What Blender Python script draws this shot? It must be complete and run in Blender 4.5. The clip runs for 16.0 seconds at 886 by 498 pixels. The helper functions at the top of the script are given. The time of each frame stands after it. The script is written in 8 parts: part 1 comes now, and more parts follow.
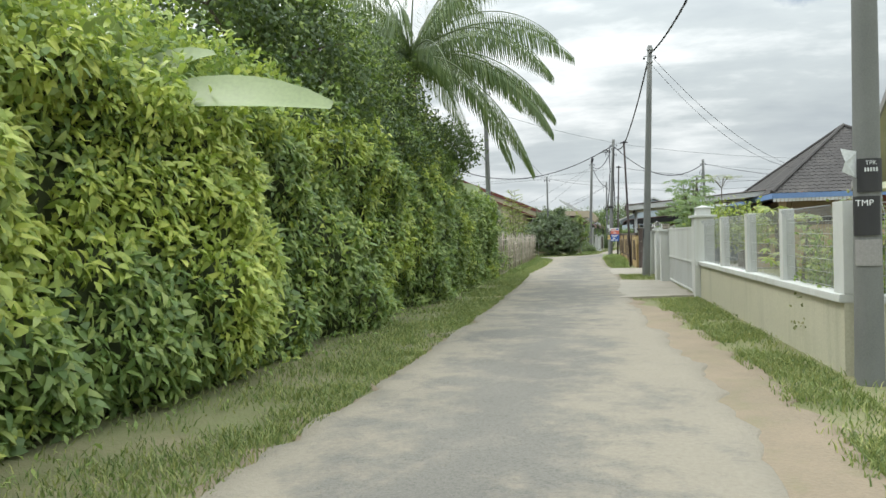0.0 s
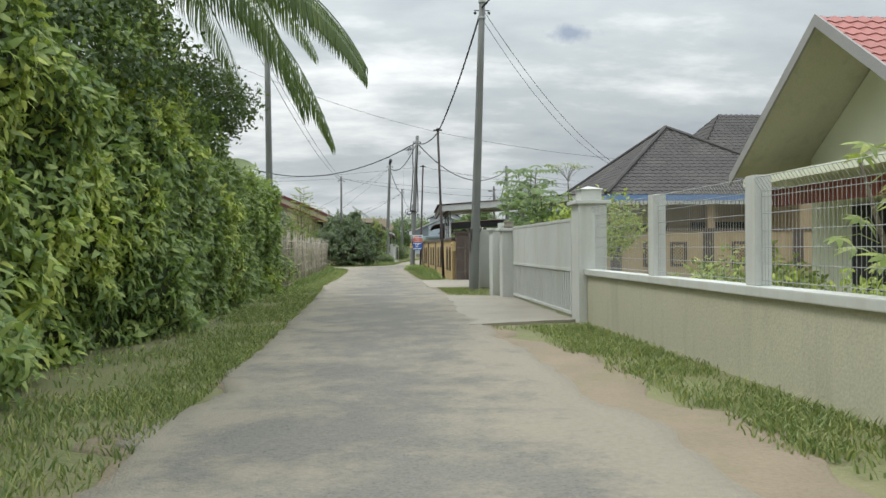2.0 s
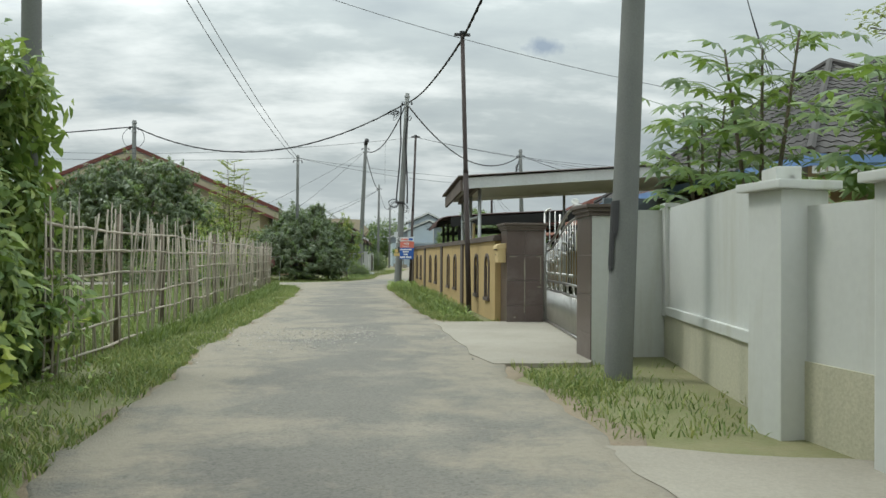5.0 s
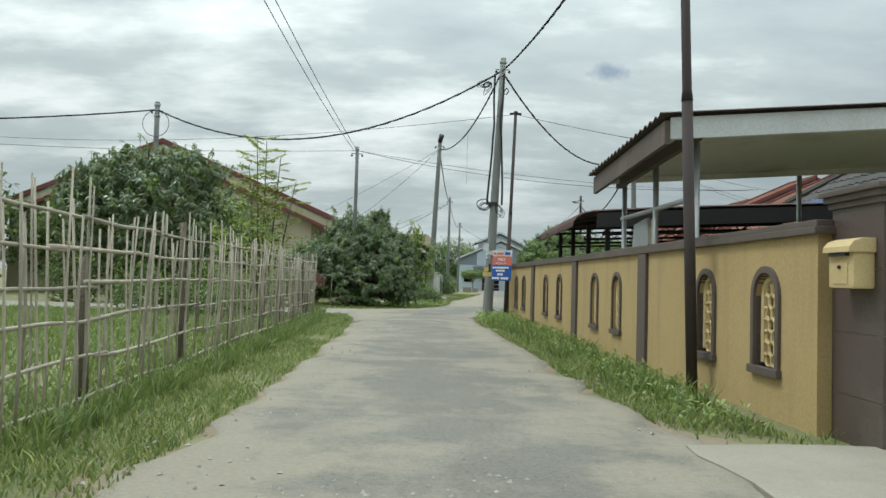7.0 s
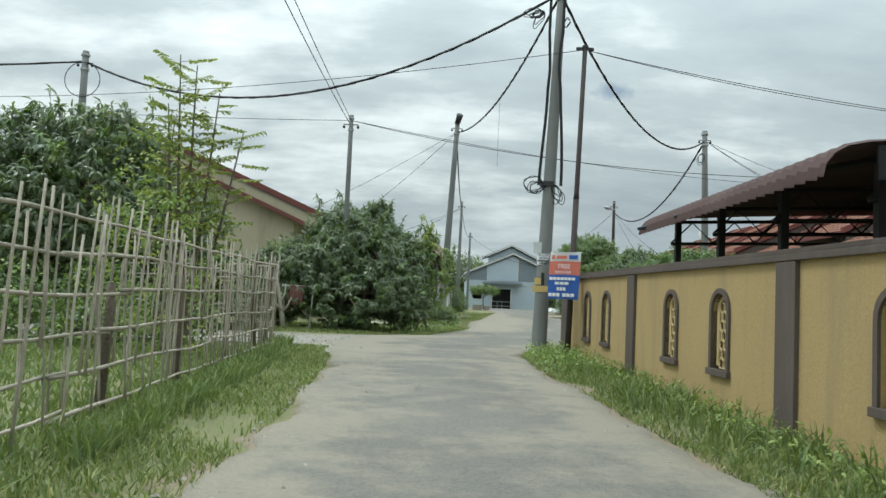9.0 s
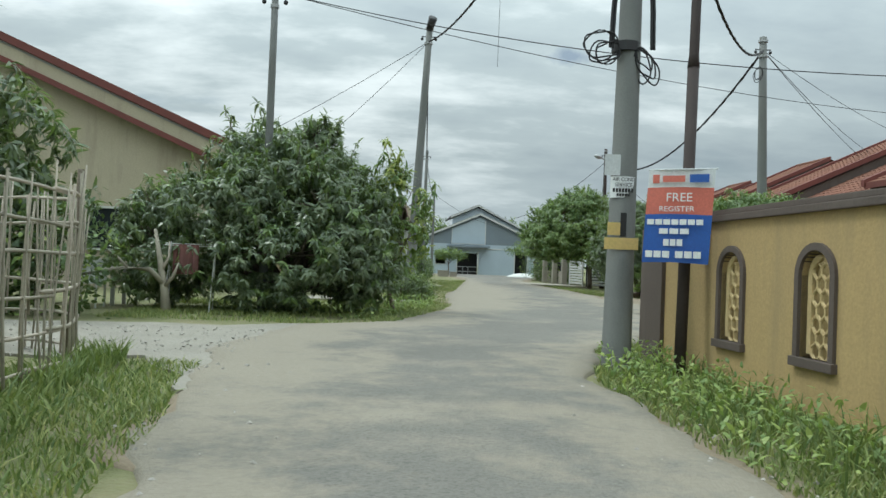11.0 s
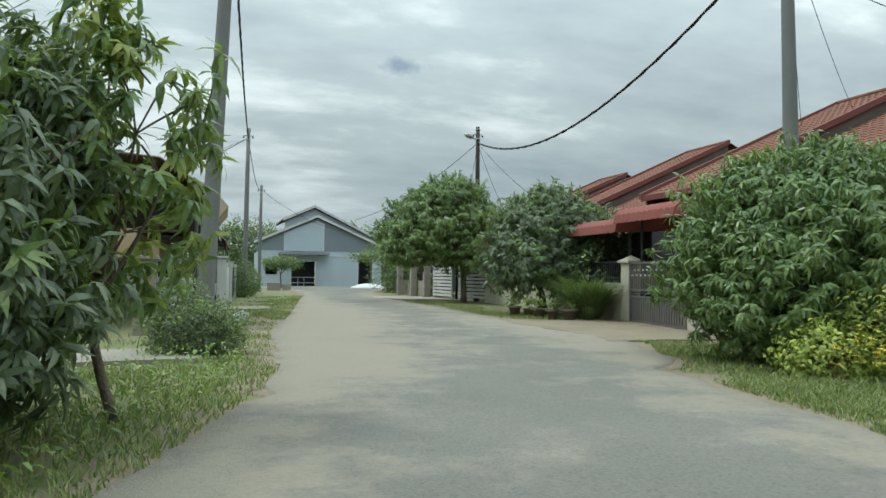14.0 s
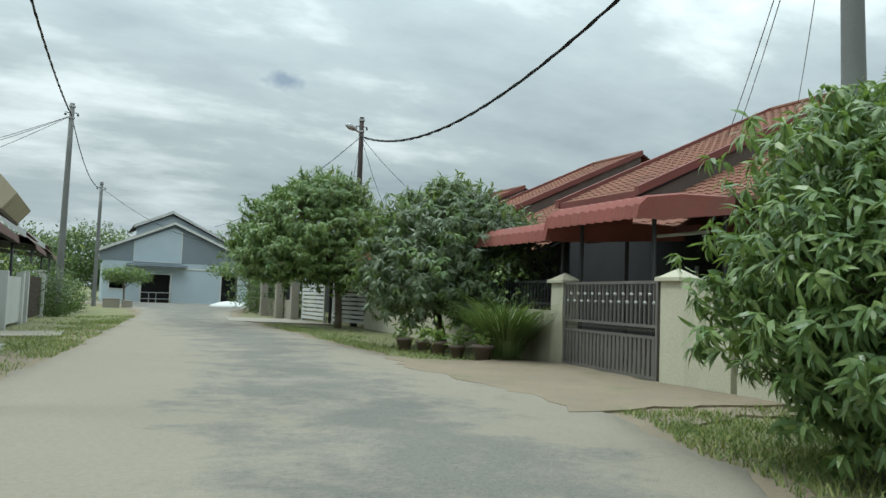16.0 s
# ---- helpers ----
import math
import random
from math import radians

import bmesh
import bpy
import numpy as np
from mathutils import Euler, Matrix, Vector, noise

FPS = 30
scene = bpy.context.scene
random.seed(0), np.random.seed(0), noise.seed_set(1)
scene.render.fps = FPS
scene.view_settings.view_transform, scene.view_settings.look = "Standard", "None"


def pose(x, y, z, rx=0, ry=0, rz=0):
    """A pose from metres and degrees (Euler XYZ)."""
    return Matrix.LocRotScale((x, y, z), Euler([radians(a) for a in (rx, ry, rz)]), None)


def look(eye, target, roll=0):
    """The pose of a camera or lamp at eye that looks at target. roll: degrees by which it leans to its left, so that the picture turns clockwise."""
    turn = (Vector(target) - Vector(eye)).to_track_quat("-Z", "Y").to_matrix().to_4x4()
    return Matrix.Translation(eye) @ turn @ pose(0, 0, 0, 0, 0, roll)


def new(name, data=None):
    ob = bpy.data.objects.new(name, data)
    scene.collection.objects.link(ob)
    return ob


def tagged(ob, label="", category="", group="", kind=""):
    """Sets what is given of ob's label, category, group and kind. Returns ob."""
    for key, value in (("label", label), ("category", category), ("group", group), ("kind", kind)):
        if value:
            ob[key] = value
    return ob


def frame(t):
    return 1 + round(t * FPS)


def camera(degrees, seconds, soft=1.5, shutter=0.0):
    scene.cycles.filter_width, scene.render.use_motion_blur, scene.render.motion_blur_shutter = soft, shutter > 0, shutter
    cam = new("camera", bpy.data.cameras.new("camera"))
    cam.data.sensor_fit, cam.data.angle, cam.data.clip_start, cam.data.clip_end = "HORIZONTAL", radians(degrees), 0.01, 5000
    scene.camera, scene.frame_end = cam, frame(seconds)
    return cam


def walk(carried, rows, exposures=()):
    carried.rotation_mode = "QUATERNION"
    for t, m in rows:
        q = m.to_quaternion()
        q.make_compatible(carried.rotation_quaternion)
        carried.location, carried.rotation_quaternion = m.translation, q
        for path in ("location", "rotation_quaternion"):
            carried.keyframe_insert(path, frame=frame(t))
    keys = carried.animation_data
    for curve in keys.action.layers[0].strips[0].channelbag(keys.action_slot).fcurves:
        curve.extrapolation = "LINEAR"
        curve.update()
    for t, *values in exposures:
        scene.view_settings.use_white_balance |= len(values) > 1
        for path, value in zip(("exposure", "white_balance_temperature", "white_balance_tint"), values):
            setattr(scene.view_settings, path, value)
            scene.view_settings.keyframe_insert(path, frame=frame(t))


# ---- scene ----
cam = camera(61.0, 16.0)
PATH = [
    (0, (1.721, -3.983, 1.58), (1.267, -2.036, 1.552), -1.5),
    (0.5, (1.372, -2.392, 1.493), (1.182, -0.401, 1.498), -0.9),
    (1, (1.107, -0.689, 1.364), (1.076, 1.311, 1.369), -0.8),
    (1.5, (0.857, 1.138, 1.293), (0.905, 3.137, 1.293), -0.7),
    (2, (0.7, 3.052, 1.235), (0.804, 5.049, 1.231), -0.4),
    (2.5, (0.622, 5.372, 1.235), (0.766, 7.367, 1.235), -0.1),
    (3, (0.573, 7.9, 1.227), (0.726, 9.894, 1.23), 0.2),
    (5.5, (0.166, 19.419, 1.159), (0.347, 21.41, 1.198), 0.4),
    (6, (0.028, 21.539, 1.099), (0.136, 23.535, 1.16), -0.1),
    (6.5, (-0.135, 23.654, 1.103), (-0.085, 25.652, 1.17), 0.5),
    (7, (-0.339, 25.524, 1.078), (-0.323, 27.522, 1.161), 1.6),
    (7.5, (-0.496, 27.438, 1.07), (-0.499, 29.436, 1.156), 2.6),
    (8, (-0.641, 29.268, 1.04), (-0.647, 31.266, 1.135), 2.8),
    (8.5, (-0.736, 31.082, 1.05), (-0.743, 33.078, 1.175), 3.0),
    (9, (-0.812, 32.943, 1.058), (-0.803, 34.939, 1.183), 2.6),
    (11.5, (-1.12, 41.7, 1.004), (-0.939, 43.692, 1.032), 2.1),
    (12, (-1.142, 43.198, 0.991), (-0.894, 45.182, 1.025), 1.7),
    (12.5, (-1.169, 44.622, 0.975), (-0.851, 46.596, 1.016), 1.5),
    (13, (-0.886, 46.356, 1.083), (-0.49, 48.316, 1.141), 1.6),
    (13.5, (-0.591, 47.905, 1.056), (-0.102, 49.843, 1.129), 1.1),
    (14, (-0.323, 49.2, 1.078), (0.233, 51.12, 1.148), 0.8),
    (14.5, (0.02, 50.509, 1.047), (0.654, 52.405, 1.1), 0.6),
    (15, (0.432, 51.716, 1.075), (1.129, 53.589, 1.146), 0.8),
    (15.5, (0.853, 52.892, 1.099), (1.621, 54.735, 1.225), 1.7),
    (16, (1.389, 54.195, 1.093), (2.24, 56.0, 1.224), 2.1),
]
walk(cam, [(t, look(eye, target, roll)) for t, eye, target, roll in PATH],
     exposures=[(0, 0.28, 6180, 10), (2, 0.05, 6180, 11), (5.5, -0.05, 6120, 5), (9, -0.07, 5900, 3), (16, -0.1, 5800, 1)])

# ---------- world, sun, exposure ----------
world = bpy.data.worlds.new("overcast_sky")
scene.world = world
world.use_nodes = True
wt = world.node_tree
wt.nodes.clear()


def wn(kind, **props):
    n = wt.nodes.new(kind)
    for k, v in props.items():
        setattr(n, k, v)
    return n


def wmath(op, a, b=None, clamp=False):
    n = wn("ShaderNodeMath", operation=op, use_clamp=clamp)
    for i, v in enumerate((a, b)):
        if v is None:
            continue
        if hasattr(v, "links"):
            wt.links.new(v, n.inputs[i])
        else:
            n.inputs[i].default_value = v
    return n.outputs[0]


def wmix(fac, a, b):
    n = wn("ShaderNodeMix", data_type="RGBA")
    for sock, v in ((n.inputs[0], fac), (n.inputs[6], a), (n.inputs[7], b)):
        if hasattr(v, "links"):
            wt.links.new(v, sock)
        else:
            sock.default_value = v
    return n.outputs[2]


def wnoise(vec, scale, detail, rough, off):
    mp = wn("ShaderNodeMapping")
    mp.inputs["Location"].default_value = off
    wt.links.new(vec, mp.inputs["Vector"])
    n = wn("ShaderNodeTexNoise")
    n.inputs["Scale"].default_value, n.inputs["Detail"].default_value, n.inputs["Roughness"].default_value = scale, detail, rough
    wt.links.new(mp.outputs[0], n.inputs["Vector"])
    return n.outputs["Fac"]


SUN_EL, SUN_ROT = radians(58), radians(-70)
sky = wn("ShaderNodeTexSky", sky_type="NISHITA", sun_disc=False, sun_elevation=SUN_EL, sun_rotation=SUN_ROT, air_density=1.2, dust_density=2.5)
coord = wn("ShaderNodeTexCoord")
sep = wn("ShaderNodeSeparateXYZ")
wt.links.new(coord.outputs["Generated"], sep.inputs[0])
up = wmath("MAXIMUM", sep.outputs[2], 0.0)
den = wmath("ADD", up, 0.20)
flat = wn("ShaderNodeCombineXYZ")
wt.links.new(wmath("DIVIDE", sep.outputs[0], den), flat.inputs[0])
wt.links.new(wmath("DIVIDE", sep.outputs[1], den), flat.inputs[1])
stretch = wn("ShaderNodeMapping")
stretch.inputs["Scale"].default_value = (0.95, 1.5, 1.0)
wt.links.new(flat.outputs[0], stretch.inputs["Vector"])
big = wnoise(stretch.outputs[0], 0.55, 4, 0.5, (3.1, 1.7, 0))
puff = wnoise(stretch.outputs[0], 1.9, 6, 0.58, (7.3, 2.2, 0))
shade = wmath("ADD", wmath("MULTIPLY", big, 0.62), wmath("MULTIPLY", puff, 0.5))
ramp = wn("ShaderNodeValToRGB")
ramp.color_ramp.elements[0].position, ramp.color_ramp.elements[0].color = 0.42, (0.455, 0.495, 0.505, 1)
ramp.color_ramp.elements[1].position, ramp.color_ramp.elements[1].color = 0.67, (0.96, 0.97, 0.925, 1)
mid = ramp.color_ramp.elements.new(0.56)
mid.color = (0.59, 0.63, 0.615, 1)
wt.links.new(shade, ramp.inputs[0])
hole = wmath("MULTIPLY", wmath("SUBTRACT", wnoise(stretch.outputs[0], 1.05, 5, 0.55, (1.2, 9.4, 0)), 0.62), 7.0, clamp=True)
bluish = wn("ShaderNodeMixRGB", blend_type="MULTIPLY")
bluish.inputs[0].default_value = 1.0
wt.links.new(sky.outputs[0], bluish.inputs[1])
bluish.inputs[2].default_value = (0.09, 0.09, 0.09, 1)
cloud = wmix(wmath("MULTIPLY", hole, 0.5), ramp.outputs[0], bluish.outputs[0])
spot = wn("ShaderNodeVectorMath", operation="SUBTRACT")
wt.links.new(coord.outputs["Generated"], spot.inputs[0])
spot.inputs[1].default_value = (0.2167, 0.9385, 0.2689)
squash = wn("ShaderNodeVectorMath", operation="MULTIPLY")
squash.inputs[1].default_value = (0.8, 1.0, 2.3)
wt.links.new(spot.outputs[0], squash.inputs[0])
far = wn("ShaderNodeVectorMath", operation="LENGTH")
wt.links.new(squash.outputs[0], far.inputs[0])
wisp = wnoise(coord.outputs["Generated"], 38.0, 4, 0.6, (0, 0, 0))
dark_wisp = wmath("MULTIPLY", wmath("SUBTRACT", wmath("ADD", 0.030, wmath("MULTIPLY", wmath("SUBTRACT", wisp, 0.5), 0.055)), far.outputs["Value"]), 45.0, clamp=True)
cloud = wmix(wmath("MULTIPLY", dark_wisp, 0.75), cloud, (0.27, 0.33, 0.42, 1))
low = wmath("SUBTRACT", 1.0, wmath("MULTIPLY", up, 7.0), clamp=True)
hazed = wmix(wmath("MULTIPLY", low, 0.7), cloud, (0.71, 0.75, 0.745, 1))
lift = wmath("ADD", 1.0, wmath("MULTIPLY", wmath("POWER", up, 1.7), 4.0))
lifted = wn("ShaderNodeVectorMath", operation="SCALE")
wt.links.new(hazed, lifted.inputs[0])
wt.links.new(lift, lifted.inputs["Scale"])
bg = wn("ShaderNodeBackground")
bg.inputs[1].default_value = 0.78
wt.links.new(lifted.outputs[0], bg.inputs[0])
wt.links.new(bg.outputs[0], wn("ShaderNodeOutputWorld").inputs[0])

sun_data = bpy.data.lights.new("sun", "SUN")
sun_data.energy, sun_data.angle, sun_data.color = 1.5, radians(12), (1.0, 0.95, 0.86)
sun = new("sun", sun_data)
sun.rotation_euler = (radians(90) - SUN_EL, 0, radians(180) - SUN_ROT)
tagged(sun, kind="structure")


# ---------- materials ----------
def material(name, base, second=None, rough=0.8, scale=3.0, fine=40.0, bump=0.15, metal=0.0, stain=None, stain_amount=0.0, stain_scale=0.6,
             per_piece=0.0, island=0.0, streak=False, spec=0.5, translucent=0.0, detail_mix=0.35):
    """A surface with colour variation at two scales, stains with their own shape, and fine relief."""
    m = bpy.data.materials.new(name)
    m.use_nodes = True
    nt = m.node_tree
    b = nt.nodes["Principled BSDF"]
    link = nt.links.new
    second = second or tuple(c * 0.72 for c in base)
    tc = nt.nodes.new("ShaderNodeNewGeometry")
    pos = tc.outputs["Position"]

    def nz(sc, det, vec=None, rg=0.55):
        n = nt.nodes.new("ShaderNodeTexNoise")
        n.inputs["Scale"].default_value, n.inputs["Detail"].default_value, n.inputs["Roughness"].default_value = sc, det, rg
        link(vec or pos, n.inputs["Vector"])
        return n.outputs["Fac"]

    def mth(op, a, c, clamp=False):
        n = nt.nodes.new("ShaderNodeMath")
        n.operation, n.use_clamp = op, clamp
        for i, v in enumerate((a, c)):
            if hasattr(v, "links"):
                link(v, n.inputs[i])
            else:
                n.inputs[i].default_value = v
        return n.outputs[0]

    def mx(f, a, c, blend="MIX"):
        n = nt.nodes.new("ShaderNodeMix")
        n.data_type, n.blend_type = "RGBA", blend
        for sock, v in ((n.inputs[0], f), (n.inputs[6], a), (n.inputs[7], c)):
            if hasattr(v, "links"):
                link(v, sock)
            else:
                sock.default_value = (*v, 1) if isinstance(v, tuple) else v
        return n.outputs[2]

    broad = mth("MULTIPLY", mth("SUBTRACT", nz(scale, 5), 0.35), 3.0, True)
    col = mx(broad, base, second)
    grain = nz(fine, 3)
    col = mx(detail_mix, col, mx(mth("MULTIPLY", mth("SUBTRACT", grain, 0.3), 2.5, True), tuple(c * 0.7 for c in base), tuple(min(1, c * 1.25) for c in base)))
    if stain:
        vec = pos
        if streak:
            mp = nt.nodes.new("ShaderNodeMapping")
            mp.inputs["Scale"].default_value = (3.0, 3.0, 0.35)
            link(pos, mp.inputs["Vector"])
            vec = mp.outputs[0]
        s = mth("MULTIPLY", mth("SUBTRACT", nz(stain_scale, 6, vec, 0.65), 0.52), 5.0, True)
        col = mx(mth("MULTIPLY", s, stain_amount), col, stain)
    if per_piece or island:
        if per_piece:
            rnd = nt.nodes.new("ShaderNodeObjectInfo").outputs["Random"]
            amt = per_piece
        else:
            rnd, amt = tc.outputs["Random Per Island"], island
        hsv = nt.nodes.new("ShaderNodeHueSaturation")
        link(mth("ADD", mth("MULTIPLY", rnd, amt), 1.0 - amt / 2), hsv.inputs["Value"])
        link(mth("ADD", mth("MULTIPLY", rnd, -amt * 0.07), 0.5 + amt * 0.035), hsv.inputs["Hue"])
        link(col, hsv.inputs["Color"])
        col = hsv.outputs[0]
    link(col, b.inputs["Base Color"])
    link(mth("ADD", mth("MULTIPLY", grain, 0.25), rough - 0.12, True), b.inputs["Roughness"])
    b.inputs["Metallic"].default_value = metal
    b.inputs["Specular IOR Level"].default_value = spec
    if bump:
        bp = nt.nodes.new("ShaderNodeBump")
        bp.inputs["Strength"].default_value, bp.inputs["Distance"].default_value = bump, 0.02
        link(mth("ADD", grain, nz(scale * 4, 4)), bp.inputs["Height"])
        link(bp.outputs[0], b.inputs["Normal"])
    if translucent:
        t = nt.nodes.new("ShaderNodeBsdfTranslucent")
        link(mx(0.5, col, (0.35, 0.5, 0.06)), t.inputs[0])
        mixer = nt.nodes.new("ShaderNodeMixShader")
        mixer.inputs[0].default_value = translucent
        link(b.outputs[0], mixer.inputs[1])
        link(t.outputs[0], mixer.inputs[2])
        link(mixer.outputs[0], nt.nodes["Material Output"].inputs[0])
    return m


ASPHALT = material("worn_asphalt", (0.132, 0.125, 0.108), (0.192, 0.18, 0.152), 0.92, 0.4, 60, 0.7, stain=(0.27, 0.24, 0.185), stain_amount=0.7, stain_scale=0.7, detail_mix=0.5)
_nt = ASPHALT.node_tree
_b = _nt.nodes["Principled BSDF"]
_was = _b.inputs["Base Color"].links[0].from_socket
_geo = _nt.nodes.new("ShaderNodeNewGeometry")


def _node(kind, **inputs):
    n = _nt.nodes.new(kind)
    for k, v in inputs.items():
        n.inputs[k].default_value = v
    return n


_warp = _node("ShaderNodeTexNoise", Scale=1.3, Detail=4.0)
_nt.links.new(_geo.outputs["Position"], _warp.inputs["Vector"])
_off = _nt.nodes.new("ShaderNodeVectorMath")
_off.operation = "MULTIPLY_ADD"
_off.inputs[1].default_value = (0.9, 0.9, 0.9)
_nt.links.new(_warp.outputs["Color"], _off.inputs[0])
_nt.links.new(_geo.outputs["Position"], _off.inputs[2])
_vor = _nt.nodes.new("ShaderNodeTexVoronoi")
_vor.feature = "DISTANCE_TO_EDGE"
_vor.inputs["Scale"].default_value = 0.42
_nt.links.new(_off.outputs[0], _vor.inputs["Vector"])
_where = _node("ShaderNodeTexNoise", Scale=0.3, Detail=3.0)
_nt.links.new(_geo.outputs["Position"], _where.inputs["Vector"])


def _calc(op, a, b, clamp=True):
    n = _nt.nodes.new("ShaderNodeMath")
    n.operation, n.use_clamp = op, clamp
    for i, v in enumerate((a, b)):
        if hasattr(v, "links"):
            _nt.links.new(v, n.inputs[i])
        else:
            n.inputs[i].default_value = v
    return n.outputs[0]


_crack = _calc("MULTIPLY", _calc("LESS_THAN", _vor.outputs["Distance"], 0.006), _calc("MULTIPLY", _calc("SUBTRACT", _where.outputs["Fac"], 0.56), 8.0))
_grit = _node("ShaderNodeTexVoronoi", Scale=55.0)
_nt.links.new(_geo.outputs["Position"], _grit.inputs["Vector"])
_speck = _nt.nodes.new("ShaderNodeMix")
_speck.data_type, _speck.blend_type = "RGBA", "OVERLAY"
_speck.inputs[0].default_value = 0.22
_nt.links.new(_was, _speck.inputs[6])
_grey = _node("ShaderNodeHueSaturation", Saturation=0.0)
_nt.links.new(_grit.outputs["Color"], _grey.inputs["Color"])
_nt.links.new(_grey.outputs[0], _speck.inputs[7])
_hs = _node("ShaderNodeHueSaturation", Saturation=0.95)
_nt.links.new(_speck.outputs[2], _hs.inputs["Color"])
_mixc = _nt.nodes.new("ShaderNodeMix")
_mixc.data_type = "RGBA"
_nt.links.new(_crack, _mixc.inputs[0])
_nt.links.new(_hs.outputs[0], _mixc.inputs[6])
_mixc.inputs[7].default_value = (0.13, 0.12, 0.105, 1)
# sand carried in from the shoulders and gathered in patches
_rim = _nt.nodes.new("ShaderNodeAttribute")
_rim.attribute_name = "from_edge"
_drift = _node("ShaderNodeTexNoise", Scale=1.1, Detail=9.0, Roughness=0.74)
_nt.links.new(_geo.outputs["Position"], _drift.inputs["Vector"])
_far = _calc("MULTIPLY", _rim.outputs["Fac"], 0.29, False)
_sandy = _calc("MULTIPLY", _calc("SUBTRACT", _calc("SUBTRACT", _calc("MULTIPLY", _drift.outputs["Fac"], 1.9, False), 0.62, False), _far, False), 3.2)
_sandmix = _nt.nodes.new("ShaderNodeMix")
_sandmix.data_type = "RGBA"
_nt.links.new(_calc("MULTIPLY", _sandy, 0.82), _sandmix.inputs[0])
_nt.links.new(_mixc.outputs[2], _sandmix.inputs[6])
_tone = _node("ShaderNodeTexNoise", Scale=24.0, Detail=4.0)
_nt.links.new(_geo.outputs["Position"], _tone.inputs["Vector"])
_tint = _nt.nodes.new("ShaderNodeMix")
_tint.data_type = "RGBA"
_nt.links.new(_tone.outputs["Fac"], _tint.inputs[0])
_tint.inputs[6].default_value = (0.215, 0.187, 0.14, 1)
_tint.inputs[7].default_value = (0.33, 0.295, 0.23, 1)
_nt.links.new(_tint.outputs[2], _sandmix.inputs[7])
_nt.links.new(_sandmix.outputs[2], _b.inputs["Base Color"])
GRAVEL = material("pale_gravel", (0.285, 0.265, 0.222), (0.215, 0.20, 0.168), 0.95, 1.3, 26, 0.9, stain=(0.21, 0.20, 0.155), stain_amount=0.6, stain_scale=0.8)
SAND = material("sandy_verge", (0.245, 0.195, 0.135), (0.185, 0.152, 0.105), 0.95, 1.2, 35, 0.7, stain=(0.15, 0.15, 0.07), stain_amount=0.6, stain_scale=1.3)
CONCRETE = material("driveway_concrete", (0.30, 0.275, 0.225), (0.22, 0.20, 0.16), 0.9, 0.9, 50, 0.3, stain=(0.21, 0.185, 0.145), stain_amount=0.7, stain_scale=0.8)
POLE_CONCRETE = material("pole_concrete", (0.18, 0.186, 0.176), (0.14, 0.146, 0.139), 0.85, 1.5, 70, 0.15, stain=(0.11, 0.11, 0.10), stain_amount=0.5, streak=True)
POLE_STEEL = material("dark_painted_steel", (0.06, 0.047, 0.043), (0.045, 0.037, 0.036), 0.75, 3, 50, 0.1, spec=0.25)
SOIL = material("grassy_soil", (0.15, 0.165, 0.065), (0.22, 0.195, 0.11), 0.95, 1.4, 30, 0.9, stain=(0.28, 0.23, 0.15), stain_amount=0.7, stain_scale=0.6)
WHITE = material("white_paint", (0.57, 0.58, 0.555), (0.50, 0.51, 0.48), 0.75, 0.6, 18, 0.02, stain=(0.42, 0.41, 0.34), stain_amount=0.55, stain_scale=1.0, streak=True, detail_mix=0.1)
CREAM = material("cream_plaster", (0.49, 0.47, 0.355), (0.43, 0.41, 0.305), 0.85, 0.7, 40, 0.15, stain=(0.30, 0.29, 0.22), stain_amount=0.5, stain_scale=0.8, streak=True)
YELLOW = material("ochre_painted_plaster", (0.435, 0.315, 0.142), (0.375, 0.272, 0.122), 0.85, 0.8, 40, 0.12, stain=(0.30, 0.23, 0.12), stain_amount=0.65, stain_scale=1.3, streak=True)
BROWN = material("brown_paint", (0.112, 0.087, 0.073), (0.085, 0.067, 0.058), 0.75, 1.2, 40, 0.12, stain=(0.19, 0.16, 0.135), stain_amount=0.4, streak=True)
BROWN_TILE = material("brown_glazed_tile", (0.105, 0.078, 0.07), (0.085, 0.064, 0.058), 0.32, 2.0, 60, 0.03, stain=(0.3, 0.28, 0.26), stain_amount=0.25, stain_scale=1.6)
LATTICE = material("cream_breeze_block", (0.56, 0.43, 0.22), (0.46, 0.35, 0.165), 0.8, 5, 60, 0.1)
STAINLESS = material("stainless_steel", (0.44, 0.43, 0.41), (0.36, 0.35, 0.33), 0.32, 3, 80, 0.02, metal=0.9)
GALV = material("galvanised_steel", (0.42, 0.43, 0.43), (0.34, 0.35, 0.35), 0.5, 3, 60, 0.05, metal=0.5)
ALU = material("grey_white_sheet", (0.55, 0.57, 0.57), (0.47, 0.48, 0.48), 0.5, 1, 40, 0.04, stain=(0.3, 0.28, 0.25), stain_amount=0.35, streak=True)
MAROON_SHEET = material("dark_maroon_metal_sheet", (0.10, 0.062, 0.057), (0.076, 0.051, 0.048), 0.72, 1.5, 40, 0.06, stain=(0.15, 0.125, 0.115), stain_amount=0.4, spec=0.2)
SHEET_UNDER = material("dull_sheet_underside", (0.30, 0.29, 0.28), (0.24, 0.23, 0.22), 0.75, 1.2, 40, 0.05)
RUST_SHEET = material("brown_metal_sheet", (0.17, 0.095, 0.075), (0.13, 0.08, 0.07), 0.55, 1.5, 40, 0.08, stain=(0.25, 0.2, 0.17), stain_amount=0.4)
